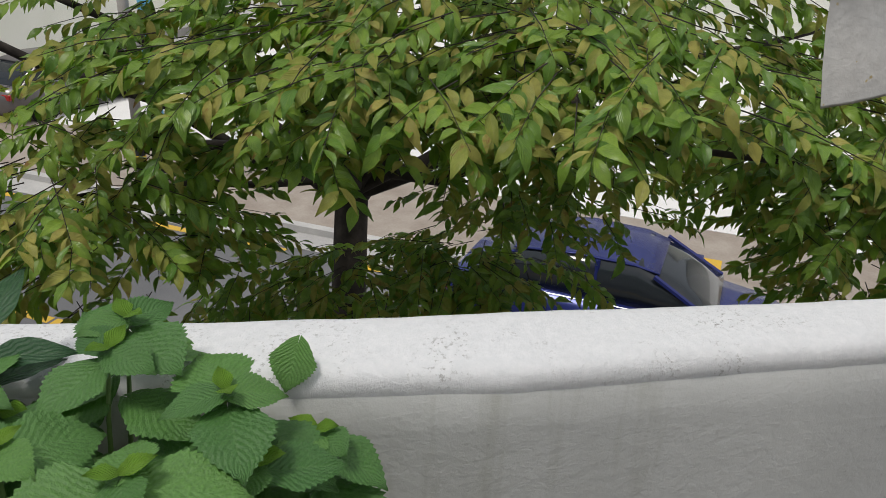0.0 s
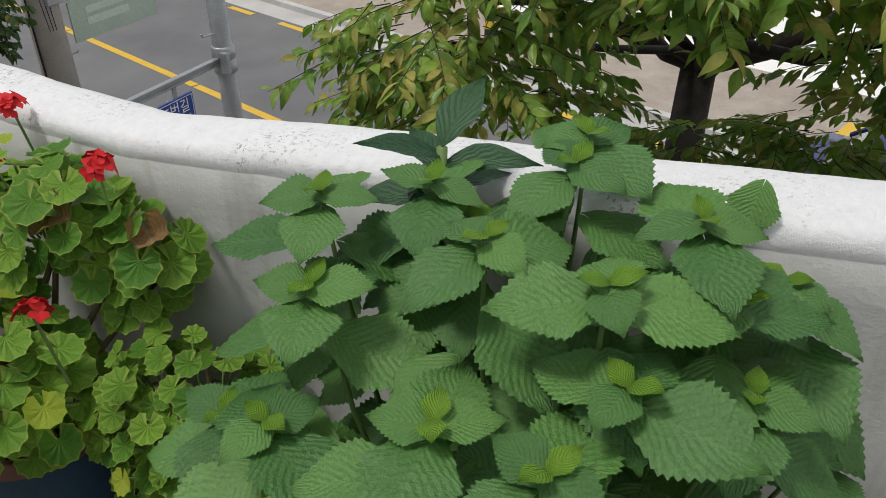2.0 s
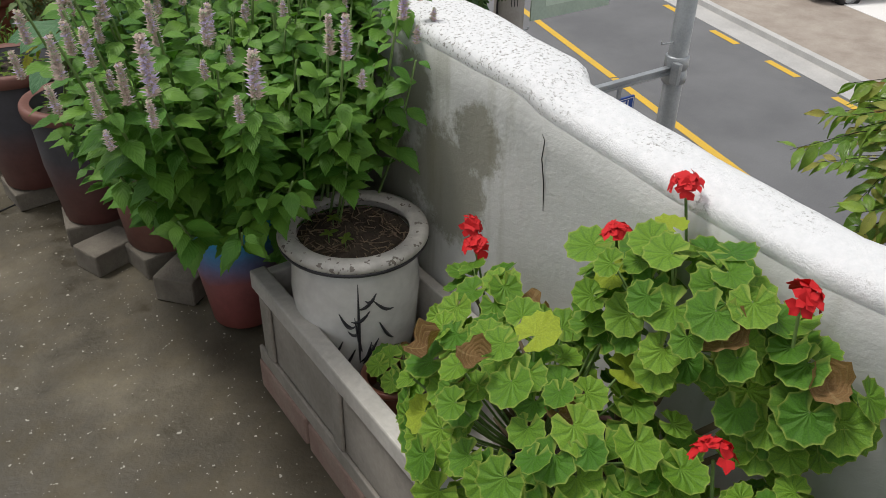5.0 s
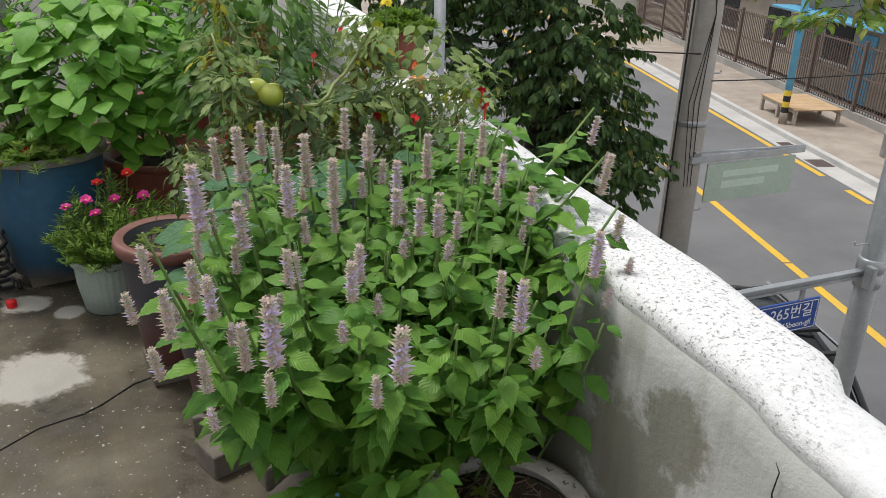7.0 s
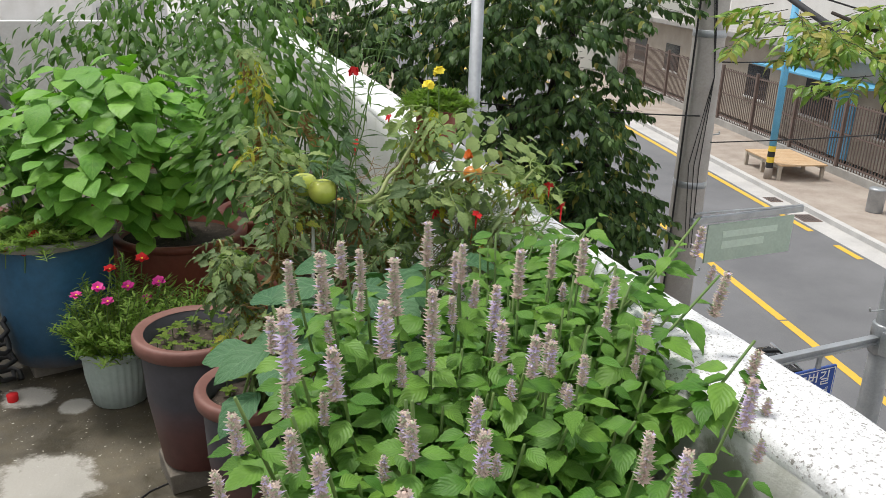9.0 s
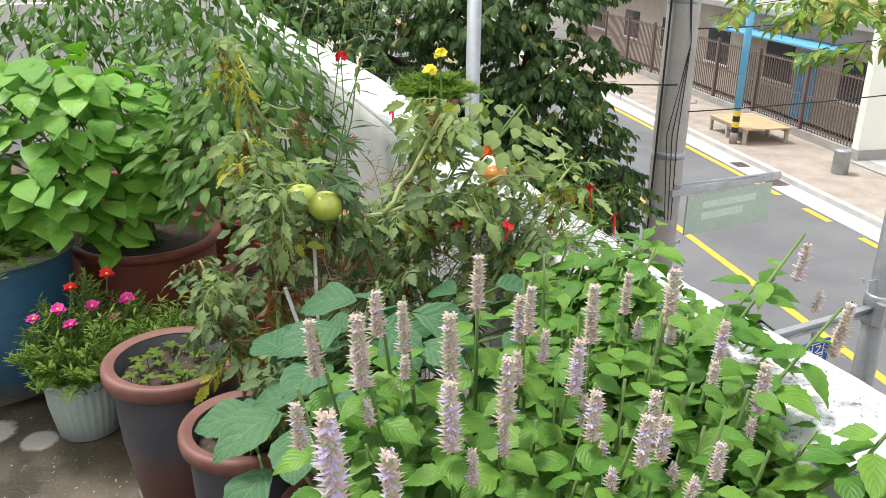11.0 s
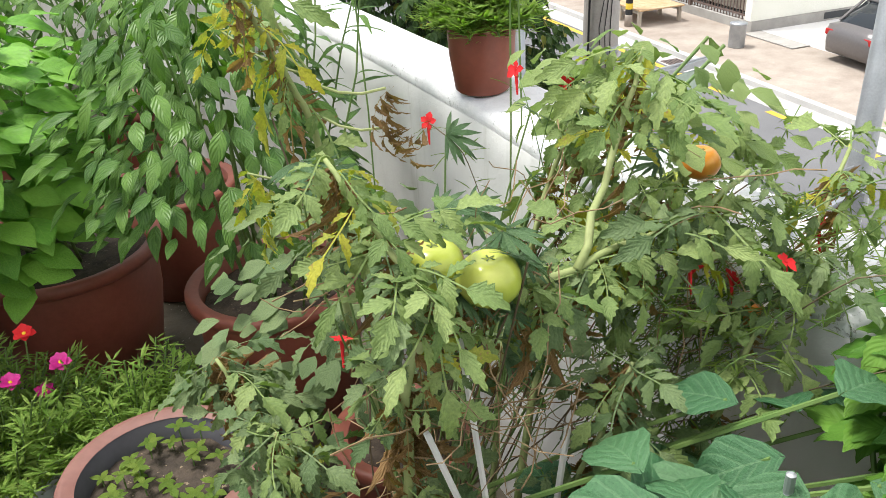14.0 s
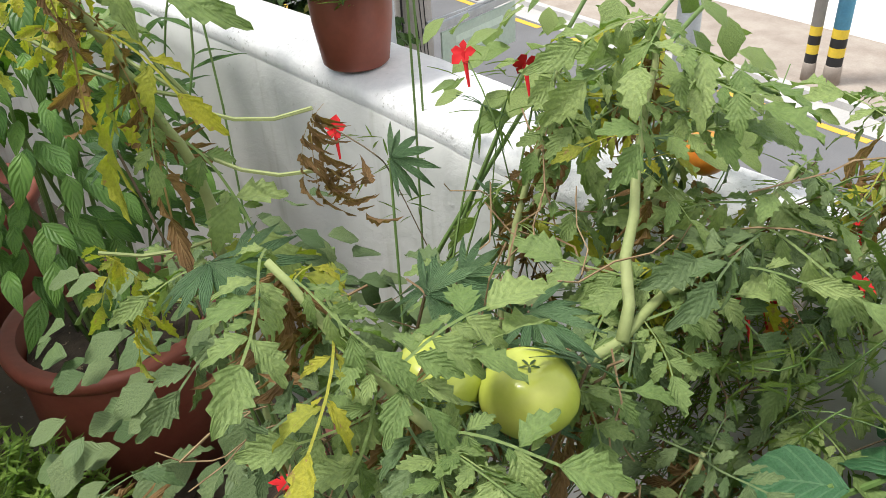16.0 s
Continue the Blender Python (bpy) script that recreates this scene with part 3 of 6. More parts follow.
def stuff_leaves(name, shapes, poses, material, parent, label=""):
    """Many leaves as one mesh, a shape chosen for each in turn."""
    if not poses:
        return None
    vs, qs, us, base = [], [], [], 0
    mats = np.array([[list(r) for r in m] for m in poses])
    for k, (v, q, uv) in enumerate(shapes):
        mine = mats[k::len(shapes)]
        if not len(mine):
            continue
        w = np.einsum("nij,vj->nvi", mine[:, :3, :3], v) + mine[:, None, :3, 3]
        vs.append(w.reshape(-1, 3))
        qs.append((q[None] + (np.arange(len(mine)) * len(v))[:, None, None]).reshape(-1, 4) + base)
        us.append(np.tile(uv, (len(mine), 1)))
        base += len(mine) * len(v)
    return joined(name, np.concatenate(vs), np.concatenate(qs), material, parent, np.concatenate(us), kind="stuff", label=label)


def spread(rnd, tilt=0.0):
    a = rnd.uniform(0, 2 * math.pi)
    return Vector((math.cos(a), math.sin(a), tilt))


L_PERILLA = leaf_mat("perilla_leaf", (0.048, 0.150, 0.030), (0.118, 0.265, 0.058), (0.150, 0.285, 0.095), 0.5, veins=10, vein_amount=0.2, pleat=0.2, thin=0.2, sheen=0.6)
L_PER_YOUNG = leaf_mat("young_perilla_leaf", (0.170, 0.350, 0.036), (0.215, 0.390, 0.045), (0.26, 0.42, 0.09), 0.5, veins=9, vein_amount=0.3, pleat=0.5, thin=0.25)
L_DARK = leaf_mat("glossy_dark_leaf", (0.024, 0.072, 0.034), (0.038, 0.095, 0.042), (0.075, 0.145, 0.06), 0.34, vein_amount=0.4, thin=0.15)
L_GERAN = leaf_mat("geranium_leaf", (0.066, 0.190, 0.016), (0.190, 0.345, 0.034), (0.06, 0.15, 0.025), 0.5, edge=(0.36, 0.42, 0.085), thin=0.22, veins=0.0, vein_amount=0.6, radial=9.0, pleat=0.6)
L_GERAN_YEL = leaf_mat("yellowing_geranium_leaf", (0.360, 0.480, 0.042), (0.456, 0.528, 0.060), (0.336, 0.432, 0.060), 0.5, veins=0.0, radial=9.0)
L_AGAS = leaf_mat("giant_hyssop_leaf", (0.068, 0.190, 0.027), (0.150, 0.298, 0.044), (0.21, 0.34, 0.07), 0.5, veins=6, vein_amount=0.12, pleat=0.12, thin=0.24)
L_TOMATO = leaf_mat("tomato_leaf", (0.078, 0.135, 0.052), (0.165, 0.225, 0.100), (0.20, 0.26, 0.13), 0.55, veins=6, vein_amount=0.15, pleat=0.12, thin=0.18)
L_TOM_LIGHT = leaf_mat("pale_tomato_leaf", (0.15, 0.235, 0.075), (0.28, 0.36, 0.135), (0.32, 0.38, 0.14), 0.55, veins=6, vein_amount=0.15, pleat=0.12, thin=0.26)
L_PALM = leaf_mat("grey_green_leaf", (0.095, 0.185, 0.085), (0.140, 0.240, 0.115), (0.18, 0.25, 0.15), 0.55, vein_amount=0.0, thin=0.14)
L_TOM_YEL = leaf_mat("yellowed_tomato_leaf", (0.48, 0.44, 0.045), (0.30, 0.34, 0.06), (0.42, 0.42, 0.13), 0.6, spots=(0.343, 0.207, 0.096), veins=5, vein_amount=0.15, pleat=0.1)
L_DRY = leaf_mat("dry_brown_leaf", (0.30, 0.175, 0.080), (0.19, 0.105, 0.045), (0.38, 0.26, 0.13), 0.8, veins=5)
L_BLUEGREEN = leaf_mat("blue_green_leaf", (0.045, 0.135, 0.060), (0.085, 0.190, 0.088), (0.14, 0.26, 0.13), 0.5, veins=5, vein_amount=0.5, thin=0.15)
L_HEART = leaf_mat("heart_leaf", (0.115, 0.300, 0.040), (0.200, 0.410, 0.060), (0.30, 0.47, 0.10), 0.5, veins=5, vein_amount=0.15, pleat=0.12, thin=0.24)
L_BUSH = leaf_mat("pepper_leaf", (0.048, 0.125, 0.024), (0.120, 0.235, 0.045), (0.19, 0.30, 0.07), 0.45, veins=5, vein_amount=0.25, thin=0.24)
L_FINE = leaf_mat("feathery_leaf", (0.130, 0.230, 0.035), (0.220, 0.310, 0.055), (0.25, 0.31, 0.08), 0.6, vein_amount=0.0)
L_MOSS = leaf_mat("moss_rose_leaf", (0.230, 0.390, 0.075), (0.340, 0.480, 0.115), (0.34, 0.46, 0.11), 0.6, vein_amount=0.0)
L_TREE = leaf_mat("cherry_leaf", (0.095, 0.215, 0.026), (0.255, 0.385, 0.050), (0.36, 0.43, 0.08), 0.36, veins=8, vein_amount=0.25, thin=0.28, sheen=0.6)
# yellowing leaves, their colour lightened to stand in for highlights on the foliage
L_TREE_OLD_LIT = leaf_mat("yellowing_highlit_cherry_leaf", (0.25, 0.30, 0.055), (0.40, 0.36, 0.10), (0.33, 0.30, 0.10), 0.45, veins=8, spots=(0.26, 0.13, 0.045), thin=0.25)
L_TREE_DARK = leaf_mat("dark_tree_leaf", (0.030, 0.075, 0.024), (0.100, 0.175, 0.050), (0.13, 0.20, 0.06), 0.4, vein_amount=0.1, thin=0.2)
M_STEM = surface("green_stem", (0.10, 0.19, 0.045), (0.15, 0.23, 0.06), 12, 60, 0.6, relief=0.2)
M_STEM_PALE = surface("hairy_tomato_stem", (0.24, 0.30, 0.10), (0.32, 0.36, 0.15), 12, 80, 0.7, relief=0.4)
M_WOODY = surface("brown_woody_stem", (0.10, 0.07, 0.04), (0.16, 0.12, 0.07), 14, 80, 0.85, relief=0.5)
M_RED = plain("red_petal", (0.56, 0.006, 0.010), 0.75)
M_MAGENTA = plain("magenta_petal", (0.62, 0.02, 0.26), 0.5)
M_ORANGE = plain("orange_petal", (0.78, 0.17, 0.015), 0.55)
M_PETAL_YEL = plain("yellow_petal", (0.82, 0.68, 0.03), 0.55)
M_LILAC = plain("lilac_floret", (0.66, 0.56, 0.76), 0.7)
M_TAN = surface("faded_flower_spike", (0.56, 0.42, 0.36), (0.64, 0.54, 0.46), 60, 200, 0.9)
M_SPIKE_GREEN = plain("green_calyx", (0.42, 0.46, 0.30), 0.8)


def make_perilla():
    rnd = random.Random(3)
    big = [leaf_mesh("leaf", leaf_shape(30, 0.84, 0.05, 0.12, d, 1.0, 0.30, 0.010, s, 0.33), L_PERILLA) for s, d in ((1, 0.15), (2, 0.3), (3, 0.5))]
    young = [leaf_mesh("leaf", leaf_shape(20, 0.74, 0.05, 0.22, 0.1, 1.0, 0.15, 0.01, s, 0.33), L_PER_YOUNG) for s in (4, 5)]
    tops = [(0.88, 0.129, 1.104), (0.82, 0.246, 1.092), (0.95, -0.014, 1.127), (0.9, -0.17, 1.117), (0.77, 0.016, 1.12), (0.76, -0.113, 1.109),
            (0.72, 0.199, 1.039), (1.01, -0.01, 1.135), (1.1, -0.207, 1.03), (0.85, -0.211, 1.066), (0.95, -0.257, 1.037), (0.8, -0.256, 0.996),
            (0.70, -0.156, 1.049), (0.62, 0.0, 1.01), (0.90, 0.097, 1.06), (0.62, 0.2, 0.926), (0.6, -0.119, 1.02), (0.9, -0.34, 0.86),
            (0.66, 0.30, 0.86), (0.56, 0.09, 0.90), (0.62, -0.24, 0.92)]
    for i, (x, y, z) in enumerate(tops):
        foot = Vector((0.80 + 0.3 * (x - 0.8), 0.0 + 0.35 * y, 0.27))
        t = thing("perilla_plant", *foot, "leafy green perilla plant with toothed crinkled leaves", "plant", "perilla plants by the parapet")
        top = Vector((x, y, z)) - foot
        pts = bend((0, 0, 0), top, -0.03, 8, rnd, 0.006)
        part("stem", tube(pts, [0.006 - 0.0035 * k / 8 for k in range(9)], 6), M_STEM, t, smooth=True)
        small = 0.6 if i in (8, 17) else 1.0
        a0 = rnd.uniform(0, math.pi)
        poses, inner = [], []
        levels = [(-0.006, 0.036, 0.4), (0.0, 0.070, 0.10), (0.010, 0.106, -0.05), (0.05, 0.108, -0.25), (0.11, 0.108, -0.35), (0.18, 0.11, -0.4), (0.25, 0.11, -0.4), (0.33, 0.105, -0.4), (0.42, 0.10, -0.4)]
        for n, (down, size, tilt) in enumerate(levels):
            f = max(0.0, 1 - down / max(top.length, 0.1))
            p = pts[0].lerp(top, f) if f < 0.85 else top - Vector((0, 0, down))
            for s in (0, math.pi):
                a = a0 + n * math.pi / 2 + s + rnd.uniform(-0.3, 0.3)
                way = Vector((math.cos(a), math.sin(a), tilt + rnd.uniform(-0.15, 0.15)))
                petiole = 0.0 if n < 2 else 0.012 + 0.022 * (n - 2) * rnd.uniform(0.6, 1.2)
                q = p + way.normalized() * petiole + Vector((0, 0, -0.2 * petiole))
                if q.x + foot.x > 0.93 and q.z + foot.z < 1.03:
                    way.x = -abs(way.x)
                    q = p + way.normalized() * petiole
                if q.x + foot.x + way.normalized().x * size > 0.96 and q.z + foot.z < 1.06:
                    way.x *= -0.6
                m = leaf_pose(q, way, size * small * rnd.uniform(0.85, 1.12), (0.2 * rnd.uniform(-1, 1) - 0.22, 0.2 * rnd.uniform(-1, 1), 1))
                (inner if n < 1 else poses).append(m)
        put_leaves(t, big, poses, rnd)
        put_leaves(t, young, inner, rnd, "young_leaf")
        if i == 8:
            put_leaves(t, big[:1], [leaf_pose(top + Vector((-0.03, 0, 0.055)), (-0.35, 0.1, -0.5), 0.066, (-0.8, -0.1, 0.75), 1.15)], rnd)
    make_pot("plant_pot", 0.72, -0.08, 0.0, 0.20, 0.15, 0.30, M_BROWNPLA, "brown plastic pot under the perilla", group="plant pots along the parapet")
    # broad dark glossy plant beside the perilla
    t = thing("dark_leaf_plant", 0.93, 0.18, 0.25, "glossy dark green broad-leaved plant", "plant")
    tip = Vector((0.03, -0.02, 0.86))
    part("stem", tube(bend((0, 0, 0), tip, 0, 6, rnd, 0.005), 0.007, 6), M_STEM, t, smooth=True)
    dark = [leaf_mesh("leaf", leaf_shape(12, 0.42, 0.0, 0.25, d, 1.0, 0.0, 0.015, s), L_DARK) for s, d in ((6, 0.3), (7, 0.6))]
    poses = []
    for n in range(13):
        a = n * 2.4
        tilt = 0.55 - 0.07 * n
        way = Vector((math.cos(a), math.sin(a), max(tilt, 0.1)))
        if n > 5:
            way.x = -abs(way.x) * 0.7 - 0.1
        poses.append(leaf_pose(tip - Vector((0, 0, 0.012 * n)), way, rnd.uniform(0.10, 0.14), (-0.3, 0, 1)))
    put_leaves(t, dark, poses, rnd)


def blossom(name, parent, at, material, petals, radius, rnd, cluster=1, ball=0.0, label=""):
    """A flower head: petals round one or many centres."""
    shape = leaf_shape(3, 0.75, 0.0, 0.2, 0.3, 0.6, 0, 0, 3, 0.6)
    poses = []
    for c in range(cluster):
        d = Vector((rnd.gauss(0, 1), rnd.gauss(0, 1), abs(rnd.gauss(0, 1)) + 0.2)).normalized()
        o = Vector(at) + d * ball
        side = d.orthogonal().normalized()
        for k in range(petals):
            a = 2 * math.pi * k / petals + rnd.uniform(-0.2, 0.2)
            w = Matrix.Rotation(a, 3, d) @ side + d * 0.25
            poses.append(leaf_pose(o, w, radius * rnd.uniform(0.8, 1.15), d))
    ob = stuff_leaves(name, [shape], poses, material, parent, label)
    del ob["kind"]
    return ob


def make_geranium(name, x, y, z, label, balls, count, flowers, rnd, size=(0.050, 0.078), stems=14):
    t = thing(name, x, y, z, label, "plant", "red geraniums")
    o = Vector((x, y, z))
    kinds = [leaf_mesh("leaf", round_leaf(s), L_GERAN) for s in (1, 2, 3, 4)]
    yel = [leaf_mesh("leaf", round_leaf(9), L_GERAN_YEL)]
    dry = [leaf_mesh("leaf", round_leaf(11, cup=0.6, wave=0.4), L_DRY)]
    bm = bm_new()
    poses, late, dead = [], [], []
    for (c, r, share) in balls:
        c, r = Vector(c) - o, Vector(r)
        made, tries = [], 0
        while len(made) < count * share and tries < 20000:
            tries += 1
            d = Vector((rnd.gauss(0, 1), rnd.gauss(0, 1), rnd.gauss(0, 1))).normalized()
            if d.z < -0.55:
                continue
            f = rnd.uniform(0.62, 1.0)
            p = c + Vector((d.x * r.x, d.y * r.y, d.z * r.z)) * f
            if (p + o).x > 0.955 and (p + o).z < 1.03:
                continue
            if any((p - q).length < 0.026 for q in made):
                continue
            made.append(p)
            n = Vector((d.x / r.x, d.y / r.y, d.z / r.z)).normalized() * 0.7 + Vector((-0.35, -0.15, 0.75)) + 0.25 * Vector((rnd.gauss(0, 1), rnd.gauss(0, 1), 0))
            w = Vector((d.x, d.y, -0.4)) + 0.4 * spread(rnd)
            w -= n.normalized() * w.dot(n.normalized())
            m = leaf_pose(p, w, rnd.uniform(*size), n)
            u = rnd.random()
            (late if u < 0.05 else dead if u > 0.985 else poses).append(m)
            if rnd.random() < 0.5:
                tube(bend(p, c + (p - c) * 0.25 - Vector((0, 0, 0.06)), 0.01, 3), 0.0022, 5, bm)
    put_leaves(t, kinds, poses, rnd)
    put_leaves(t, yel, late, rnd, "yellow_leaf")
    put_leaves(t, dry, dead, rnd, "dry_leaf")
    for (c, r, share) in balls:
        for k in range(max(2, int(stems * share))):
            e = Vector(c) - o + Vector((rnd.uniform(-0.5, 0.5) * r[0], rnd.uniform(-0.5, 0.5) * r[1], rnd.uniform(-0.2, 0.6) * r[2]))
            part("stem", tube(bend((rnd.uniform(-0.05, 0.05), rnd.uniform(-0.05, 0.05), 0), e, 0.02, 5, rnd, 0.012), [0.008, 0.008, 0.007, 0.006, 0.005, 0.004], 6), M_WOODY, t, smooth=True)
    tagged(part("leaf_stalk_tangle", bm, M_STEM, t, smooth=True), kind="stuff")
    for f in flowers:
        p = Vector(f) - o
        head = part("flower_stalk", tube(bend(p - Vector((rnd.uniform(-0.02, 0.02), 0.02, 0.12)), p, 0.0, 3), 0.0025, 5), M_STEM, t)
        blossom("flower_head", head, p, M_RED, 5, rnd.uniform(0.016, 0.022), rnd, rnd.randint(6, 9), rnd.uniform(0.016, 0.022), "vivid red flower cluster")


make_perilla()
RND = random.Random(5)
make_geranium("geranium", 0.80, 0.94, 0.46, "bushy red geranium with scalloped pale-edged leaves",
              [((0.70, 0.98, 0.64), (0.21, 0.29, 0.20), 0.66), ((0.89, 0.88, 0.87), (0.11, 0.20, 0.12), 0.27), ((0.93, 0.70, 0.80), (0.07, 0.10, 0.14), 0.13), ((0.83, 1.27, 0.60), (0.10, 0.15, 0.13), 0.11)], 262,
              [(0.97, 0.985, 1.01), (0.88, 1.03, 0.925), (0.885, 0.965, 0.945), (0.90, 0.72, 0.985), (0.69, 0.66, 0.865), (0.88, 1.42, 0.745), (0.875, 1.39, 0.71)], RND)
make_pot("plant_pot", 0.80, 0.50, 0.0, 0.15, 0.11, 0.33, M_BROWNPLA, "brown plastic pot half hidden by leaves")
make_geranium("geranium", 0.80, 0.50, 0.28, "small leafy geranium in a low pot", [((0.84, 0.55, 0.54), (0.14, 0.21, 0.22), 1.0)], 170, [], RND, (0.04, 0.062), 8)
make_pot("plant_pot", 0.735, 1.50, 0.13, 0.075, 0.055, 0.22, M_BROWNPLA, "small brown plastic nursery pot in the trough", lip=0.008, lip_h=0.012)
make_geranium("geranium_seedling", 0.735, 1.50, 0.30, "small geranium seedling with pale leaves", [((0.75, 1.49, 0.37), (0.06, 0.07, 0.045), 1.0)], 14, [], RND, (0.045, 0.06), 4)


# ---- giant hyssop with lilac spikes ----
def spike_mesh(seed, length, radius, lilac):
    rnd = random.Random(seed)
    bm = bm_new()
    tube([(0, 0, 0), (0, 0, length)], [radius * 0.35, radius * 0.2], 5, bm)
    n = int(length * 2300)
    for k in range(n):
        f = k / n
        z = length * f
        a = k * 2.4
        r = radius * (1.0 - 0.55 * f ** 3) * rnd.uniform(0.45, 1.25) * (0.8 + 0.3 * math.sin(f * length * 420))
        if int(f * 11) % 2 and rnd.random() < 0.25:
            continue
        out = Vector((math.cos(a), math.sin(a), 0.35))
        side = Vector((-math.sin(a), math.cos(a), 0)) * radius * 0.25
        b = Vector((0, 0, z)) + Vector((math.cos(a), math.sin(a), 0)) * radius * 0.25
        tip = b + out * r
        up = Vector((0, 0, radius * 0.32))
        vs = [bm.verts.new(p) for p in (b - side, b + side, b + up, tip)]
        idx = 1 if rnd.random() < lilac * (0.3 + 0.9 * math.sin(math.pi * min(1, f * 1.1))) else (2 if rnd.random() < 0.25 else 0)
        for tri in ((0, 1, 3), (1, 2, 3), (2, 0, 3)):
            bm.faces.new([vs[i] for i in tri]).material_index = idx
    return to_mesh("flower_spike", bm, [M_TAN, M_LILAC, M_SPIKE_GREEN])


HYSSOP = [(0.314, 2.092), (0.401, 2.112), (0.458, 1.987), (0.518, 2.103), (0.372, 1.958), (0.306, 1.95), (0.454, 2.187), (0.629, 2.231), (0.649, 2.145),
          (0.649, 1.974), (0.781, 2.156), (0.702, 1.906), (0.544, 2.008), (0.431, 1.831), (0.4, 1.733), (0.291, 1.747), (0.277, 1.824), (0.535, 1.828),
          (0.488, 1.714), (0.703, 1.822), (0.866, 1.986), (0.875, 2.098), (0.912, 1.949), (0.721, 1.688), (0.716, 1.611), (0.87, 2.188), (1.124, 2.088),
          (1.084, 1.975), (1.001, 1.796), (0.895, 1.693), (0.325, 1.693), (0.23, 1.7), (0.357, 1.644), (0.213, 1.849), (0.509, 1.56), (0.665, 1.9),
          (0.265, 1.644), (0.724, 1.95), (0.646, 2.12), (0.676, 2.05), (0.475, 2.15), (0.37, 2.2)]


def make_hyssop():
    rnd = random.Random(21)
    shapes = [leaf_shape(12, 0.66, 0.06, 0.16, d, 1.05, 0.15, 0.012, s, 0.28) for s, d in ((1, 0.3), (2, 0.6), (3, 0.9))]
    leaves = [leaf_mesh("leaf", s, L_AGAS) for s in shapes]
    spikes = [spike_mesh(s, ln, r, lil) for s, ln, r, lil in ((1, 0.10, 0.017, 0.36), (2, 0.13, 0.018, 0.45), (3, 0.08, 0.015, 0.2), (4, 0.115, 0.0165, 0.12), (5, 0.06, 0.014, 0.25))]
    bases = [(0.69, 2.33, 0.40), (0.62, 2.80, 0.36), (0.88, 2.28, 0.02)]
    pots = {}
    for b in bases:
        pots[b] = (thing("giant_hyssop", *b, "dense green giant hyssop with fading lilac flower spikes", "plant", "giant hyssop plants"), [])
    tops = [(x, y, 1.19 + 0.2 * max(0, y - 1.9) - 0.05 * (y < 1.72) + rnd.uniform(-0.03, 0.05), True) for x, y in HYSSOP]
    for k in range(64):
        a, r = rnd.uniform(0, 2 * math.pi), rnd.uniform(0.3, 1.0) ** 0.5
        x, y = 0.62 + 0.36 * r * math.cos(a), 2.03 + 0.42 * r * math.sin(a)
        tops.append((x, y, rnd.uniform(0.78, 1.14) - 0.25 * max(0, r - 0.8), False))
    for k in range(34):
        tops.append((rnd.uniform(0.72, 1.10), rnd.uniform(1.9, 2.35), rnd.uniform(0.98, 1.15), False))
    for k in range(34):
        tops.append((rnd.uniform(0.80, 1.16), rnd.uniform(2.05, 2.46), rnd.uniform(1.06, 1.2), False))
    for k in range(5):
        tops.append((rnd.uniform(0.94, 1.16), rnd.uniform(2.40, 2.58), rnd.uniform(1.07, 1.17), False))
    for k in range(22):
        tops.append((rnd.uniform(0.55, 0.90), rnd.uniform(1.78, 2.1), rnd.uniform(0.98, 1.12), False))
    for x, y, z in ((0.42, 2.2, 0.62), (0.50, 2.1, 0.58), (0.58, 2.02, 0.62), (0.66, 1.98, 0.66), (0.35, 2.4, 0.6), (0.75, 2.0, 0.74), (0.85, 1.9, 0.78), (0.9, 1.78, 0.95), (0.93, 1.7, 1.0), (0.36, 2.62, 0.62), (0.3, 2.5, 0.75), (0.44, 2.28, 0.5)):
        tops.append((x, y, z, False))
    for x, y, z, flower in tops:
        b = min(bases, key=lambda q: (q[0] - x) ** 2 + 0.6 * (q[1] - y) ** 2 + rnd.uniform(0, 0.08))
        t, poses = pots[b]
        o = Vector(b)
        s0 = Vector((rnd.uniform(-0.06, 0.06), rnd.uniform(-0.06, 0.06), 0))
        tip = Vector((x, y, z)) - o
        knee = Vector((tip.x * 0.72, tip.y * 0.72, tip.z * 0.58))
        if x > 0.93:
            knee = Vector((0.92 - o.x, tip.y * 0.85, min(tip.z * 0.85, 1.04 - o.z)))
        pts = [s0, s0.lerp(knee, 0.5), knee, knee.lerp(tip, 0.5) + Vector((0.02 * tip.x, 0.02 * tip.y, -0.01)), tip]
        part("stem", tube(pts, [0.0042, 0.0038, 0.0034, 0.003, 0.0024], 5), M_STEM, t, smooth=True)
        n = 14 if flower else 12
        a0 = rnd.uniform(0, 3)
        for k in range(n):
            f = 0.15 + 0.77 * k / n if flower else 0.25 + 0.75 * k / (n - 1)
            i = min(int(f * 4), 3)
            p = pts[i].lerp(pts[i + 1], f * 4 - i)
            size = (0.088 - 0.036 * f) * rnd.uniform(0.8, 1.2) * (1.0 if k < n - 1 else 0.75)
            for s in (0, math.pi):
                a = a0 + k * 1.57 + s
                w = Vector((math.cos(a), math.sin(a), rnd.uniform(-0.4, 0.15)))
                q = p + w * 0.012
                end = q + o + w * size
                if end.y < 1.97 and end.z < 0.70 and end.x > 0.58:
                    continue
                if end.x > 0.965 and end.z < 1.09:
                    w.x = -abs(w.x) * 0.5
                poses.append(leaf_pose(q, w, size, (rnd.uniform(-0.35, 0.1), rnd.uniform(-0.45, 0.1), 1)))
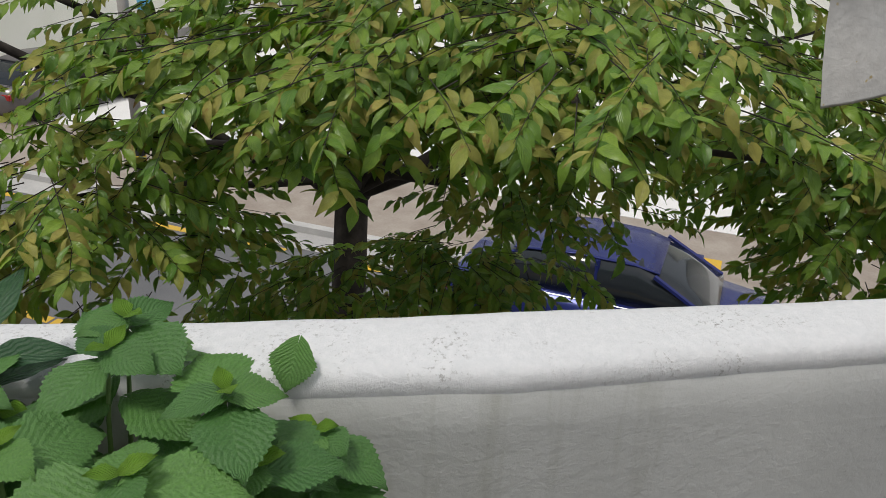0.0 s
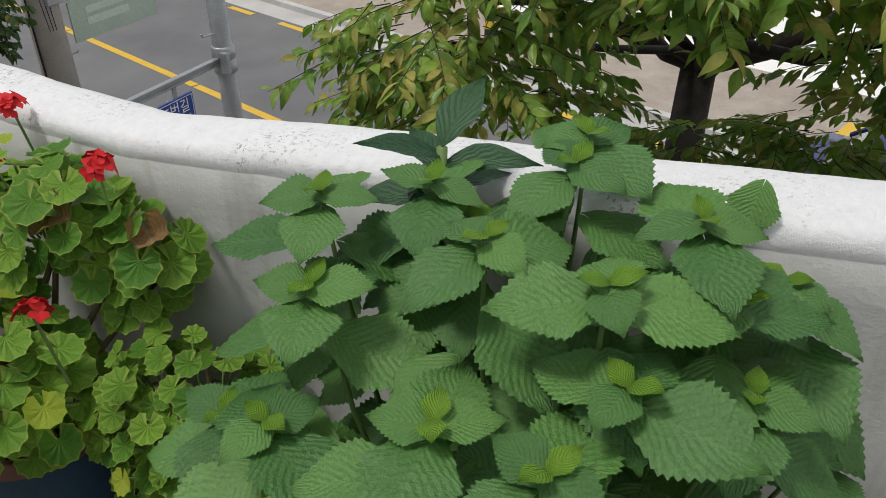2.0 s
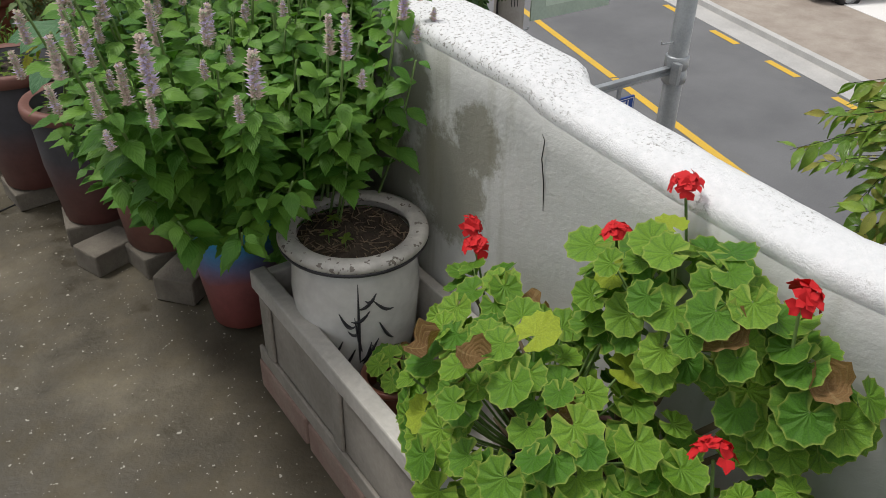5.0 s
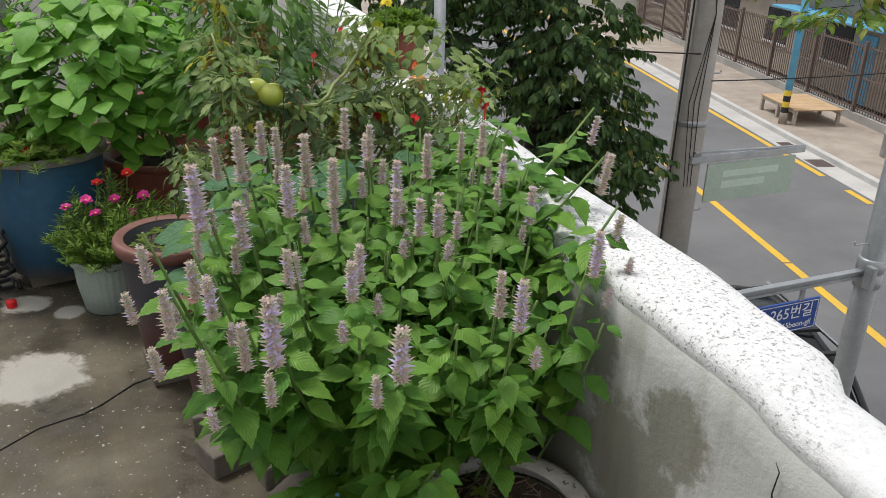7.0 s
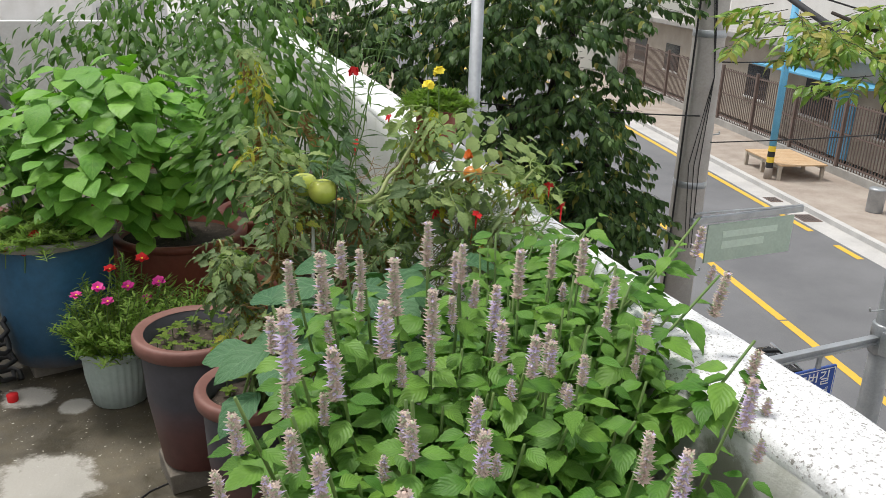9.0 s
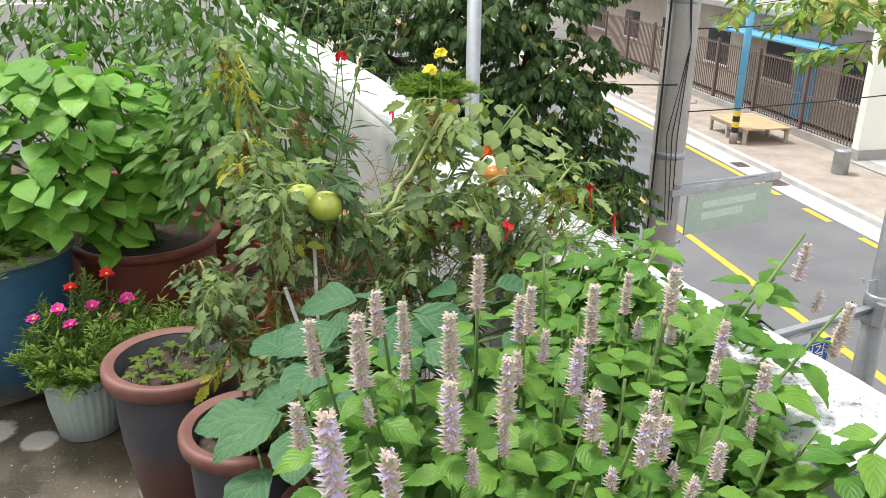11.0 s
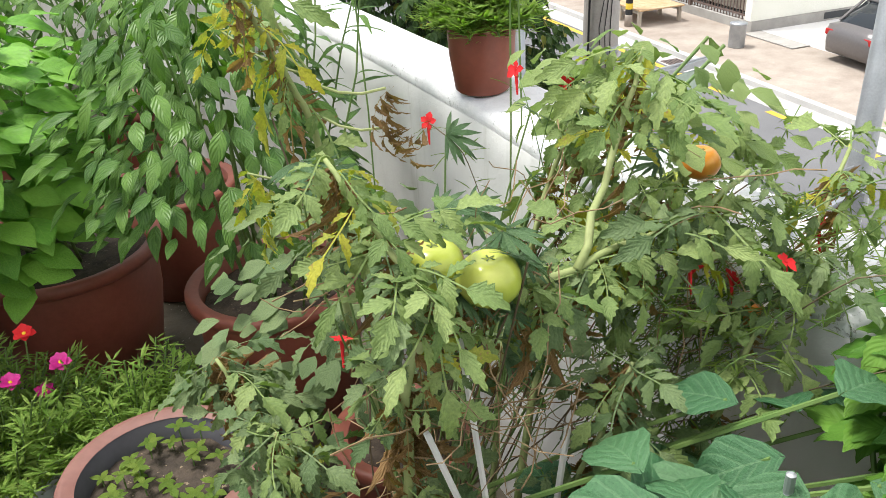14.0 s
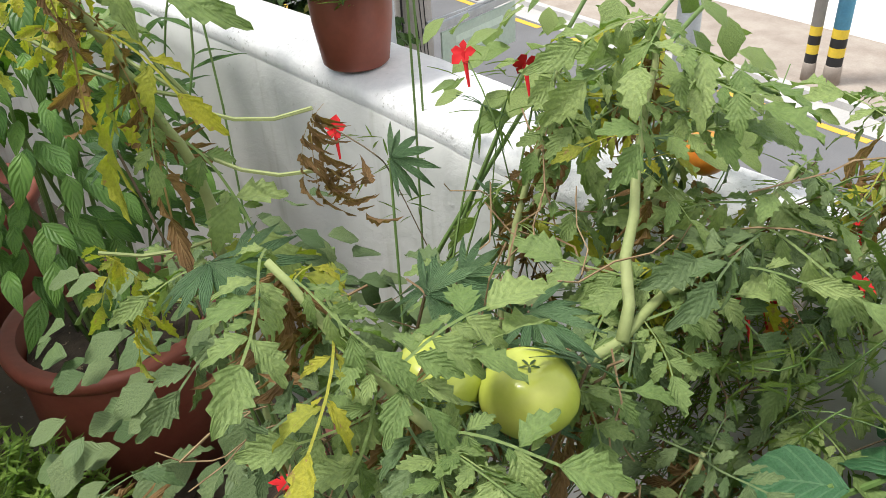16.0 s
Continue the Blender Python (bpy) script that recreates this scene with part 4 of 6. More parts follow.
        if flower:
            d = (tip - knee).normalized() + Vector((0, 0, 3.0))
            m = leaf_pose(tip - Vector((0, 0, 0.08)), d, 1.0, (1, 0.2, 0)) @ pose(0, 0, 0, -90, 0, 0) @ pose(0, 0, 0, 0, 0, rnd.uniform(0, 360)) @ Matrix.Scale(rnd.uniform(0.58, 0.92), 4)
            part("flower_spike", rnd.choice(spikes[:4] if rnd.random() < 0.8 else spikes), None, t, at=m)
            if rnd.random() < 0.85:
                m2 = leaf_pose(tip + Vector((rnd.uniform(-0.03, 0.03), rnd.uniform(-0.03, 0.03), -0.13)), d + 0.3 * spread(rnd), 0.65, (1, 0.2, 0)) @ pose(0, 0, 0, -90, 0, 0)
                part("flower_spike", spikes[2] if rnd.random() < 0.5 else spikes[4], None, t, at=m2)
    for b, (t, poses) in pots.items():
        rnd.shuffle(poses)
        put_leaves(t, leaves, poses[:260], rnd)
        stuff_leaves("leaves", shapes, poses[260:], L_AGAS, t)


make_hyssop()


# ---- tomato ----
def compound_leaf(seed, curl=0.4, width=0.5, pairs=3, fold=0.25):
    """A toothed pinnate leaf one unit long along +y: a thin rachis with paired leaflets and an end leaflet."""
    rnd = random.Random(seed)
    verts, quads, uvs = [], [], []

    def rachis(f):
        return Vector((0.05 * math.sin(f * 3 + seed), f * 0.72, -curl * 0.35 * f * f))

    for k in range(6):
        p = rachis(k / 5)
        verts += [(p.x - 0.009, p.y, p.z + 0.004), (p.x + 0.009, p.y, p.z + 0.004)]
        uvs += [(0.5, 0.1), (0.51, 0.1)]
        if k:
            n = 2 * k
            quads.append((n - 2, n - 1, n + 1, n))
    spots = [(0.25 + 0.65 * (k // 2) / max(1, pairs - 0.5) + rnd.uniform(-0.05, 0.05), 1 if k % 2 else -1) for k in range(pairs * 2)] + [(1.0, 0)]
    spots += [(rnd.uniform(0.2, 0.9), rnd.choice((-1, 1))) for _ in range(3)]
    for n, (f, side) in enumerate(spots):
        v, q, uv = leaf_shape(10, width * rnd.uniform(0.85, 1.15), 0.17, fold * rnd.uniform(0.4, 1.6), curl * rnd.uniform(0.4, 1.8), 0.85, 0.1, 0.03 + 0.05 * curl, seed * 20 + n, 0.33)
        small = 0.42 if side == 0 else (0.30 if n < pairs * 2 else 0.12) * rnd.uniform(0.8, 1.2) * (0.75 + 0.4 * f)
        way = Vector((side * (0.9 if side else 0), 0.5 + 0.5 * (side == 0), rnd.uniform(-0.5, 0.25) - 0.5 * curl))
        m = leaf_pose(rachis(min(f, 1.0)) + Vector((side * 0.02, 0, 0)), way, small, (rnd.uniform(-0.5, 0.5), rnd.uniform(-0.4, 0.3), 1))
        base = len(verts)
        verts += [tuple(m @ Vector(p)) for p in v]
        uvs += [tuple(u) for u in uv]
        quads += [tuple(i + base for i in f4) for f4 in q]
    return np.array(verts, float), np.array(quads), np.array(uvs)


def palmate_leaf(seed, fingers=9):
    """A deeply cut fan-shaped leaf of unit span."""
    rnd = random.Random(seed)
    verts, quads, uvs = [], [], []
    for k in range(fingers):
        a = (k - (fingers - 1) / 2) / (fingers - 1) * 2.9
        v, q, uv = leaf_shape(5, 0.17, 0.0, 0.15, rnd.uniform(0.1, 0.6), 1.0, 0.0, 0.02, seed + k, 0.5)
        m = leaf_pose((0, 0, 0), (math.sin(a), math.cos(a), rnd.uniform(-0.12, 0.12)), 0.62 - 0.22 * abs(a) / 1.45, (0, 0, 1))
        base = len(verts)
        verts += [tuple(m @ Vector(p)) for p in v]
        uvs += [tuple(u) for u in uv]
        quads += [tuple(i + base for i in f4) for f4 in q]
    return np.array(verts, float), np.array(quads), np.array(uvs)


def fruit(name, parent, at, r, material, label, squash=0.86):
    bm = bm_new()
    bmesh.ops.create_uvsphere(bm, u_segments=24, v_segments=16, radius=r)
    for v in bm.verts:
        a = math.atan2(v.co.y, v.co.x)
        v.co *= 1 + 0.03 * math.cos(5 * a) * (1 - abs(v.co.z) / r)
        v.co.z *= squash
        if v.co.z > 0:
            v.co.z -= 0.25 * r * max(0, 1 - (v.co.xy.length / (0.5 * r))) if v.co.xy.length < 0.5 * r else 0
        v.co += Vector(at)
    f = part(name, bm, material, parent, label, smooth=True)
    top = Vector(at) + Vector((0, 0, r * squash * 0.8))
    poses = [leaf_pose(top, Vector((math.cos(k * 1.26), math.sin(k * 1.26), 0.15)), r * 0.28, (0, 0, 1)) for k in range(5)]
    c = stuff_leaves("calyx", [leaf_shape(3, 0.25, 0, 0.2, 0.3, 1, 0, 0, 1)], poses, L_TOMATO, f)
    del c["kind"]
    return f


M_TOM_GREEN = surface("green_tomato_skin", (0.40, 0.47, 0.07), (0.48, 0.52, 0.10), 18, 60, 0.25, relief=0.02)
M_STRAW = surface("dry_straw", (0.20, 0.125, 0.06), (0.34, 0.24, 0.13), 40, 120, 0.85)
M_TOM_ORANGE = surface("ripening_tomato_skin", (0.62, 0.16, 0.02), (0.60, 0.30, 0.04), 30, 60, 0.3, relief=0.02)


def smooth_line(pts, n=4):
    """A rounded line through the points."""
    out = []
    for i in range(len(pts) - 1):
        a, b, c, d = pts[max(i - 1, 0)], pts[i], pts[i + 1], pts[min(i + 2, len(pts) - 1)]
        for k in range(n):
            f = k / n
            out.append(0.5 * ((2 * b) + (c - a) * f + (2 * a - 5 * b + 4 * c - d) * f * f + (3 * b - a - 3 * c + d) * f ** 3))
    return out + [pts[-1]]


def make_tomato():
    rnd = random.Random(31)
    o = Vector((0.62, 2.82, 0.36))
    t = thing("tomato_plant", *o, "sprawling tomato plant with green fruit and withering leaves", "plant")
    fresh = [compound_leaf(s, c, w, p) for s, c, w, p in ((1, 0.3, 0.5, 3), (2, 0.6, 0.55, 3), (3, 0.9, 0.45, 2), (4, 0.5, 0.6, 2), (5, 1.1, 0.5, 3))]
    curled = [compound_leaf(s, c, 0.36, 3, 0.9) for s, c in ((6, 1.6), (7, 2.1), (8, 1.9))]
    kinds = {"leaf": [leaf_mesh("leaf", s, L_TOMATO) for s in fresh], "pale_leaf": [leaf_mesh("pale_leaf", s, L_TOM_LIGHT) for s in fresh],
             "yellow_leaf": [leaf_mesh("yellow_leaf", s, L_TOM_YEL) for s in fresh[2:] + curled[:1]], "dry_leaf": [leaf_mesh("dry_leaf", s, L_DRY) for s in curled]}
    # points along each limb, its thickness, leaves at each joint
    limbs = [([(0.60, 2.85, 0.4), (0.50, 2.85, 0.75), (0.49, 2.83, 1.0), (0.505, 2.825, 1.095), (0.585, 2.84, 1.14), (0.722, 2.795, 1.149), (0.809, 2.782, 1.16), (0.90, 2.759, 1.18), (0.98, 2.75, 1.21)], 0.0078, 3),
             ([(0.585, 2.84, 1.14), (0.53, 2.80, 1.17), (0.49, 2.776, 1.225), (0.475, 2.83, 1.27), (0.465, 2.90, 1.33)], 0.0062, 3),
             ([(0.722, 2.795, 1.149), (0.80, 2.83, 1.22), (0.87, 2.86, 1.30), (0.90, 2.87, 1.36)], 0.0058, 2),
             ([(0.58, 2.84, 0.4), (0.45, 3.0, 0.72), (0.40, 2.98, 0.88), (0.38, 2.95, 0.98)], 0.006, 4),
             ([(0.60, 2.86, 0.4), (0.48, 3.05, 0.72), (0.42, 3.14, 0.88), (0.40, 3.18, 0.96)], 0.006, 4),
             ([(0.60, 2.90, 0.4), (0.575, 3.08, 0.9), (0.569, 3.099, 1.142), (0.566, 3.105, 1.222), (0.553, 3.112, 1.308), (0.529, 3.106, 1.371), (0.499, 3.093, 1.424), (0.46, 3.08, 1.49)], 0.0072, 1),
             ([(0.66, 2.84, 0.7), (0.78, 2.9, 0.98), (0.95, 2.9, 1.09), (1.06, 2.90, 1.15), (1.14, 2.90, 1.19)], 0.006, 3),
             ([(0.64, 2.86, 0.4), (0.72, 2.95, 0.85), (0.82, 2.98, 1.08), (0.88, 2.98, 1.22), (0.90, 2.97, 1.30)], 0.006, 4),
             ([(0.60, 2.78, 0.42), (0.53, 2.72, 0.68), (0.50, 2.69, 0.86), (0.48, 2.68, 0.94)], 0.0056, 4),
             ([(0.66, 2.80, 0.42), (0.80, 2.70, 0.75), (0.92, 2.69, 0.98), (1.02, 2.68, 1.12), (1.12, 2.70, 1.22)], 0.006, 3),
             ([(0.62, 2.84, 0.42), (0.66, 2.76, 0.75), (0.70, 2.73, 0.95), (0.74, 2.72, 1.05)], 0.0055, 4)]
    for pts, thick, leafy in limbs:
        fine = smooth_line([Vector(p) - o for p in pts], 3)
        fine = [p + Vector((rnd.uniform(-1, 1), rnd.uniform(-1, 1), rnd.uniform(-1, 1))) * 0.004 for p in fine]
        part("branch", tube(fine, [thick * (1 - 0.62 * i / len(fine)) for i in range(len(fine))], 8), M_STEM_PALE, t, smooth=True)
        for p in fine[4:]:
            for k in range(leafy + (3 if (p + o).z < 1.15 else 2)):
                a = rnd.uniform(0, 6.28)
                way = Vector((math.cos(a), math.sin(a), rnd.uniform(-0.5, 0.45)))
                size = rnd.uniform(0.065, 0.135)
                e = p + o + way.normalized() * size
                # leaves dropped to fit the camera's view of the fruit, tubs and parapet
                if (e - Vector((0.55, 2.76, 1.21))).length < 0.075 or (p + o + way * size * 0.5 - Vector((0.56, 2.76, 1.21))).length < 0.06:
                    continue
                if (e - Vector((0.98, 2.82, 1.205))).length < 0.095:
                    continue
                # cut along a sight line from the camera's stand at (0.12, 2.2)
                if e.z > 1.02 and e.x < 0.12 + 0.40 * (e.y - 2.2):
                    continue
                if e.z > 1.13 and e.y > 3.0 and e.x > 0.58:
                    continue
                if e.x > 0.95 and e.z < 1.10:
                    way.x = -abs(way.x)
                if e.y < 2.52:
                    way.y = abs(way.y)
                u = rnd.random() + (0.10 if 0.85 < e.z < 1.12 else 0)
                nm = "dry_leaf" if u > 0.75 else "yellow_leaf" if u < 0.09 else "pale_leaf" if rnd.random() < (e.z - 0.85) * 2.0 else "leaf"
                if nm == "dry_leaf":
                    way.z = -rnd.uniform(0.6, 1.6)
                    size *= 0.8
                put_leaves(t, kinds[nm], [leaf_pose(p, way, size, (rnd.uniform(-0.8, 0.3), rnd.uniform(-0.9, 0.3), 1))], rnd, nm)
    # withered stalks tangled through the plant
    dead = bm_new()
    for k in range(210):
        c = Vector((rnd.uniform(0.44, 0.98), rnd.uniform(2.72, 3.02), rnd.uniform(0.78, 1.22)))
        d = Vector((rnd.gauss(0, 1), rnd.gauss(0, 1), rnd.gauss(0, 0.9))).normalized() * rnd.uniform(0.03, 0.09)
        if (c - Vector((0.57, 2.76, 1.21))).length > 0.1:
            tube(bend(c - d - o, c + d - o, rnd.uniform(-0.02, 0.03), 4, rnd, 0.008), rnd.uniform(0.0005, 0.0012), 4, dead)
    tagged(part("withered_stalk_tangle", dead, M_STRAW, t, "dry straw-brown stalks"), kind="stuff")
    for x, y, z, r, mt, lab in ((0.595, 2.800, 1.182, 0.036, M_TOM_GREEN, "large unripe green tomato"), (0.565, 2.86, 1.186, 0.034, M_TOM_GREEN, "unripe green tomato"),
                                (1.03, 2.862, 1.176, 0.028, M_TOM_ORANGE, "ripening orange tomato"), (1.06, 2.93, 1.115, 0.019, M_TOM_GREEN, "small unripe tomato"),
                                (1.0, 2.735, 1.0, 0.022, M_TOM_ORANGE, "ripening orange tomato"), (0.66, 2.86, 1.13, 0.017, M_TOM_ORANGE, "small ripening tomato")):
        fruit("tomato", t, Vector((x, y, z)) - o, r, mt, lab)
    # withered yellow clusters
    for x, y, z in ((0.487, 3.166, 1.223), (0.50, 3.16, 1.17), (0.50, 3.2, 1.40), (0.56, 3.3, 1.42), (0.52, 3.12, 1.46), (0.60, 3.0, 1.30), (0.62, 3.02, 1.34)):
        p = Vector((x, y, z)) - o
        nm = "dry_leaf" if x > 0.58 else "yellow_leaf"
        put_leaves(t, kinds[nm], [leaf_pose(p + 0.012 * spread(rnd), spread(rnd, rnd.uniform(-1.4, -0.2)), rnd.uniform(0.05, 0.075), (rnd.uniform(-1, 1), rnd.uniform(-1, 1), 1)) for _ in range(3)], rnd, nm)
        part("leaf_stalk", tube(bend(p, Vector((0.566, 3.1, min(z, 1.35))) - o, 0.01, 3), 0.0018, 5), M_STEM_PALE, t)
    for a, b in (((0.52, 2.66, 0.62), (0.58, 2.84, 1.10)), ((0.56, 2.70, 0.62), (0.66, 2.74, 0.98)), ((0.60, 2.66, 0.55), (0.50, 2.80, 1.02))):
        part("support_stick", tube([Vector(a) - o, Vector(b) - o], 0.0042, 6), M_PALE, t, "pale split bamboo stick")


make_tomato()


def make_stake(x, y, z0, z1, r, material, label, lean=0.0):
    t = thing("garden_stake", x, y, z0, label, "stake", "plant stakes")
    part("rod", tube([(0, 0, 0), (lean * 0.5, 0, (z1 - z0) * 0.5), (lean, 0.0, z1 - z0)], r, 10), material, t, smooth=True)
    part("end_cap", lathe([(r * 1.15, z1 - z0 - 0.02), (r * 1.15, z1 - z0 + 0.002), (r * 0.5, z1 - z0 + 0.004)], 10, closed=True), material, t, at=pose(lean, 0, 0))


make_stake(0.725, 2.5, 0.0, 1.04, 0.0045, M_STEEL, "grey steel plant stake standing in the pots")
make_stake(1.46, 3.75, STREET, 2.15, 0.024, M_STEEL, "tall grey steel pipe post rising from the street", 0.0)
make_stake(-0.35, 6.6, 0.0, 2.2, 0.05, M_STEEL, "thick grey steel post among the plants")


# ---- wispy climbers with red stars ----
def make_climber():
    rnd = random.Random(41)
    o = Vector((0.88, 3.0, 0.36))
    t = thing("cypress_vine", *o, "thin climbing vine with feathery leaves and red star flowers", "plant")
    fine = leaf_shape(3, 0.10, 0, 0.1, 0.4, 1, 0, 0, 1)
    poses = []
    stars = [(0.815, 3.218, 1.199), (1.084, 2.705, 1.117), (0.946, 2.666, 1.129), (0.863, 2.741, 1.122), (0.861, 3.06, 1.305), (0.927, 3.03, 1.277), (0.981, 2.758, 1.052), (1.12, 2.62, 1.20), (0.50, 2.98, 1.05), (1.05, 2.45, 1.2), (0.47, 2.66, 0.82)]
    ends = [Vector(s) for s in stars] + [Vector((1.0 + rnd.gauss(0, 0.13), 2.78 + rnd.gauss(0, 0.15), rnd.uniform(1.0, 1.24))) for _ in range(22)] + [Vector((rnd.uniform(0.98, 1.2), rnd.uniform(2.42, 2.75), rnd.uniform(1.08, 1.24))) for _ in range(16)]
    for i, e in enumerate(ends):
        b = Vector((rnd.uniform(-0.1, 0.1), rnd.uniform(-0.2, 0.0), rnd.uniform(0.2, 0.5)))
        pts = smooth_line(bend(b, e - o, -0.06, 6, rnd, 0.035), 3)
        part("tendril", tube(pts, 0.0009, 4), M_WOODY if i % 3 == 0 else M_STEM, t)
        for p in pts[5::2]:
            for k in range(7):
                w = spread(rnd, rnd.uniform(-0.5, 0.6))
                poses.append(leaf_pose(p + 0.015 * spread(rnd, rnd.uniform(-1, 1)), w, rnd.uniform(0.018, 0.036), (0, 0, 1)))
        if i < len(stars):
            blossom("star_flower", t, e - o, M_RED, 5, 0.015, rnd, 1, 0.0, "red star-shaped flower")
            part("flower_tube", tube([e - o - Vector((0.008, 0.012, 0.032)), e - o], [0.0014, 0.003], 5), M_RED, t)
    stuff_leaves("feathery_leaves", [fine], poses, L_FINE, t)
    # a climber with deeply cut fan leaves, threaded through the tomato
    c = thing("cardinal_climber", 0.60, 2.98, 0.36, "dark-stemmed climber with deeply cut grey-green fan leaves", "plant")
    q = Vector((0.60, 2.98, 0.36))
    fans = [leaf_mesh("fan_leaf", palmate_leaf(s), L_PALM) for s in (1, 20, 40)]
    spots = [(0.50, 2.99, 1.27), (0.622, 2.768, 1.205), (0.51, 2.98, 1.16), (0.555, 3.22, 1.277), (0.72, 3.04, 1.25), (0.60, 3.10, 1.20), (0.46, 2.95, 1.31)]
    spots += [(rnd.uniform(0.56, 1.0), rnd.uniform(2.80, 3.08), rnd.uniform(0.98, 1.24)) for _ in range(34)]
    for k, p in enumerate(spots):
        p = Vector(p) - q
        pts = smooth_line(bend((rnd.uniform(-0.04, 0.04), rnd.uniform(-0.04, 0.04), 0.25), p, 0.03, 4, rnd, 0.02), 3)
        part("vine_stem", tube(pts, 0.0014, 5), M_WOODY if k % 2 else M_STEM, c)
        put_leaves(c, fans, [leaf_pose(p, spread(rnd, rnd.uniform(-0.7, 0.1)), rnd.uniform(0.075, 0.105), (rnd.uniform(-0.7, 0.1), rnd.uniform(-0.8, 0.0), 1))], rnd, "fan_leaf")
    # yellow blooms and orange blooms among them
    for x, y, z, mt, lab in ((1.153, 3.39, 1.377, M_PETAL_YEL, "yellow marigold"), (1.10, 3.35, 1.34, M_PETAL_YEL, "yellow marigold"), (1.07, 2.97, 1.20, M_ORANGE, "orange marigold"), (0.945, 3.637, 1.35, M_RED, "red marigold")):
        g = thing("marigold", x, y, 0.36, f"{lab} on a thin stem", "flower")
        part("stem", tube(bend((0, 0, 0), (0, 0, z - 0.37), 0, 4, rnd, 0.008), 0.002, 5), M_STEM, g)
        blossom("flower_head", g, (0, 0, z - 0.36), mt, 8, 0.018, rnd, 4, 0.008)


make_climber()


# ---- broad blue-green plant ----
def make_bluegreen():
    rnd = random.Random(51)
    o = Vector((0.465, 3.11, 0.46))
    t = thing("broad_leaf_plant", *o, "low plant with broad matt blue-green leaves", "plant")
    kinds = [leaf_mesh("leaf", leaf_shape(10, 0.85, 0.03, 0.12, d, 0.7, 0.3, 0.02, s, 0.35), L_BLUEGREEN) for s, d in ((1, 0.3), (2, 0.6), (3, 0.9))]
    for (cx, cy, cz, n, sp) in ((0.43, 2.42, 1.02, 15, 0.13), (0.56, 2.47, 1.08, 15, 0.14), (0.60, 2.60, 0.96, 12, 0.15), (0.82, 2.52, 1.04, 10, 0.13)):
        for k in range(n):
            a, r = k * 2.4, sp * math.sqrt((k + 0.5) / n)
            p = Vector((cx + r * math.cos(a), cy + r * math.sin(a), cz + rnd.uniform(-0.06, 0.05) - 0.5 * r * r / sp)) - o
            part("leaf_stalk", tube(bend((rnd.uniform(-0.04, 0.04), rnd.uniform(-0.04, 0.04), -0.02), p, -0.05, 4), [0.005, 0.0045, 0.004, 0.0035, 0.003], 5), M_STEM, t)
            put_leaves(t, kinds, [leaf_pose(p, (math.cos(a), math.sin(a), -0.2 + rnd.uniform(-0.2, 0.25)), rnd.uniform(0.070, 0.11), (-0.3, -0.25, 1))], rnd)


make_bluegreen()


# ---- heart-leaved bush and the bushes behind ----
def make_bush(name, foot, centre, radii, count, size, shapes, material, label, rnd, stalks=12, own=280, category="plant", group="", droop=-0.35, limit=None, floor_z=-0.45):
    o = Vector(foot)
    t = thing(name, *foot, label, category, group)
    kinds = [leaf_mesh("leaf", s, material) for s in shapes]
    c, poses = Vector(centre) - o, []
    for k in range(stalks):
        e = c + Vector((rnd.uniform(-0.6, 0.6) * radii[0], rnd.uniform(-0.6, 0.6) * radii[1], rnd.uniform(0.1, 0.8) * radii[2]))
        part("stem", tube(bend((rnd.uniform(-0.08, 0.08), rnd.uniform(-0.08, 0.08), 0), e, -0.02, 5, rnd, 0.015), [0.006, 0.0055, 0.005, 0.004, 0.0035, 0.003], 5), M_STEM, t, smooth=True)
    while len(poses) < count:
        d = Vector((rnd.gauss(0, 1), rnd.gauss(0, 1), rnd.gauss(0, 1))).normalized()
        if d.z < floor_z:
            continue
        f = rnd.uniform(0.5, 1.0) * (1 + 0.18 * noise.noise(d * 2.3 + c))
        p = c + Vector((d.x * radii[0], d.y * radii[1], d.z * radii[2])) * f
        if limit and (p + o).x > limit:
            continue
        w = Vector((d.x, d.y, droop)) + 0.5 * spread(rnd)
        n = Vector((0.4 * d.x - 0.1, 0.4 * d.y - 0.25, 1.0)) + 0.2 * spread(rnd)
        poses.append(leaf_pose(p, w, rnd.uniform(*size), n))
    put_leaves(t, kinds, poses[:own], rnd)
    stuff_leaves("leaves", shapes, poses[own:], material, t)
    return t


RB = random.Random(61)
HEARTS = [leaf_shape(8, 0.86, 0.02, 0.15, d, 0.8, 0.45, 0.01, s, 0.34) for s, d in ((1, 0.3), (2, 0.6), (3, 0.9))]
PEPPER = [leaf_shape(6, 0.45, 0.0, 0.2, d, 0.9, 0.0, 0.02, s, 0.4) for s, d in ((1, 0.3), (2, 0.7), (3, 1.1))]
NARROW = [leaf_shape(6, 0.2, 0.03, 0.2, d, 1.0, 0.0, 0.01, s, 0.4) for s, d in ((1, 0.4), (2, 0.8), (3, 1.2))]
make_bush("sweet_potato_vine", (0.45, 4.76, 0.44), (0.20, 4.62, 0.90), (0.48, 0.40, 0.42), 520, (0.080, 0.125), HEARTS, L_HEART, "lush bush of bright green heart-shaped leaves", RB, droop=-0.12, floor_z=-0.8)
make_bush("pepper_plant", (-0.09, 4.62, 0.56), (-0.30, 4.75, 0.86), (0.30, 0.28, 0.26), 240, (0.05, 0.075), PEPPER, L_BUSH, "dark leafy pepper plant in a tub", RB, group="pepper plants")
make_bush("pepper_plant", (0.88, 4.12, 0.44), (0.78, 4.15, 0.92), (0.36, 0.40, 0.46), 760, (0.055, 0.09), PEPPER, L_BUSH, "tall leafy pepper plant in a red tub", RB, limit=1.24, group="pepper plants")
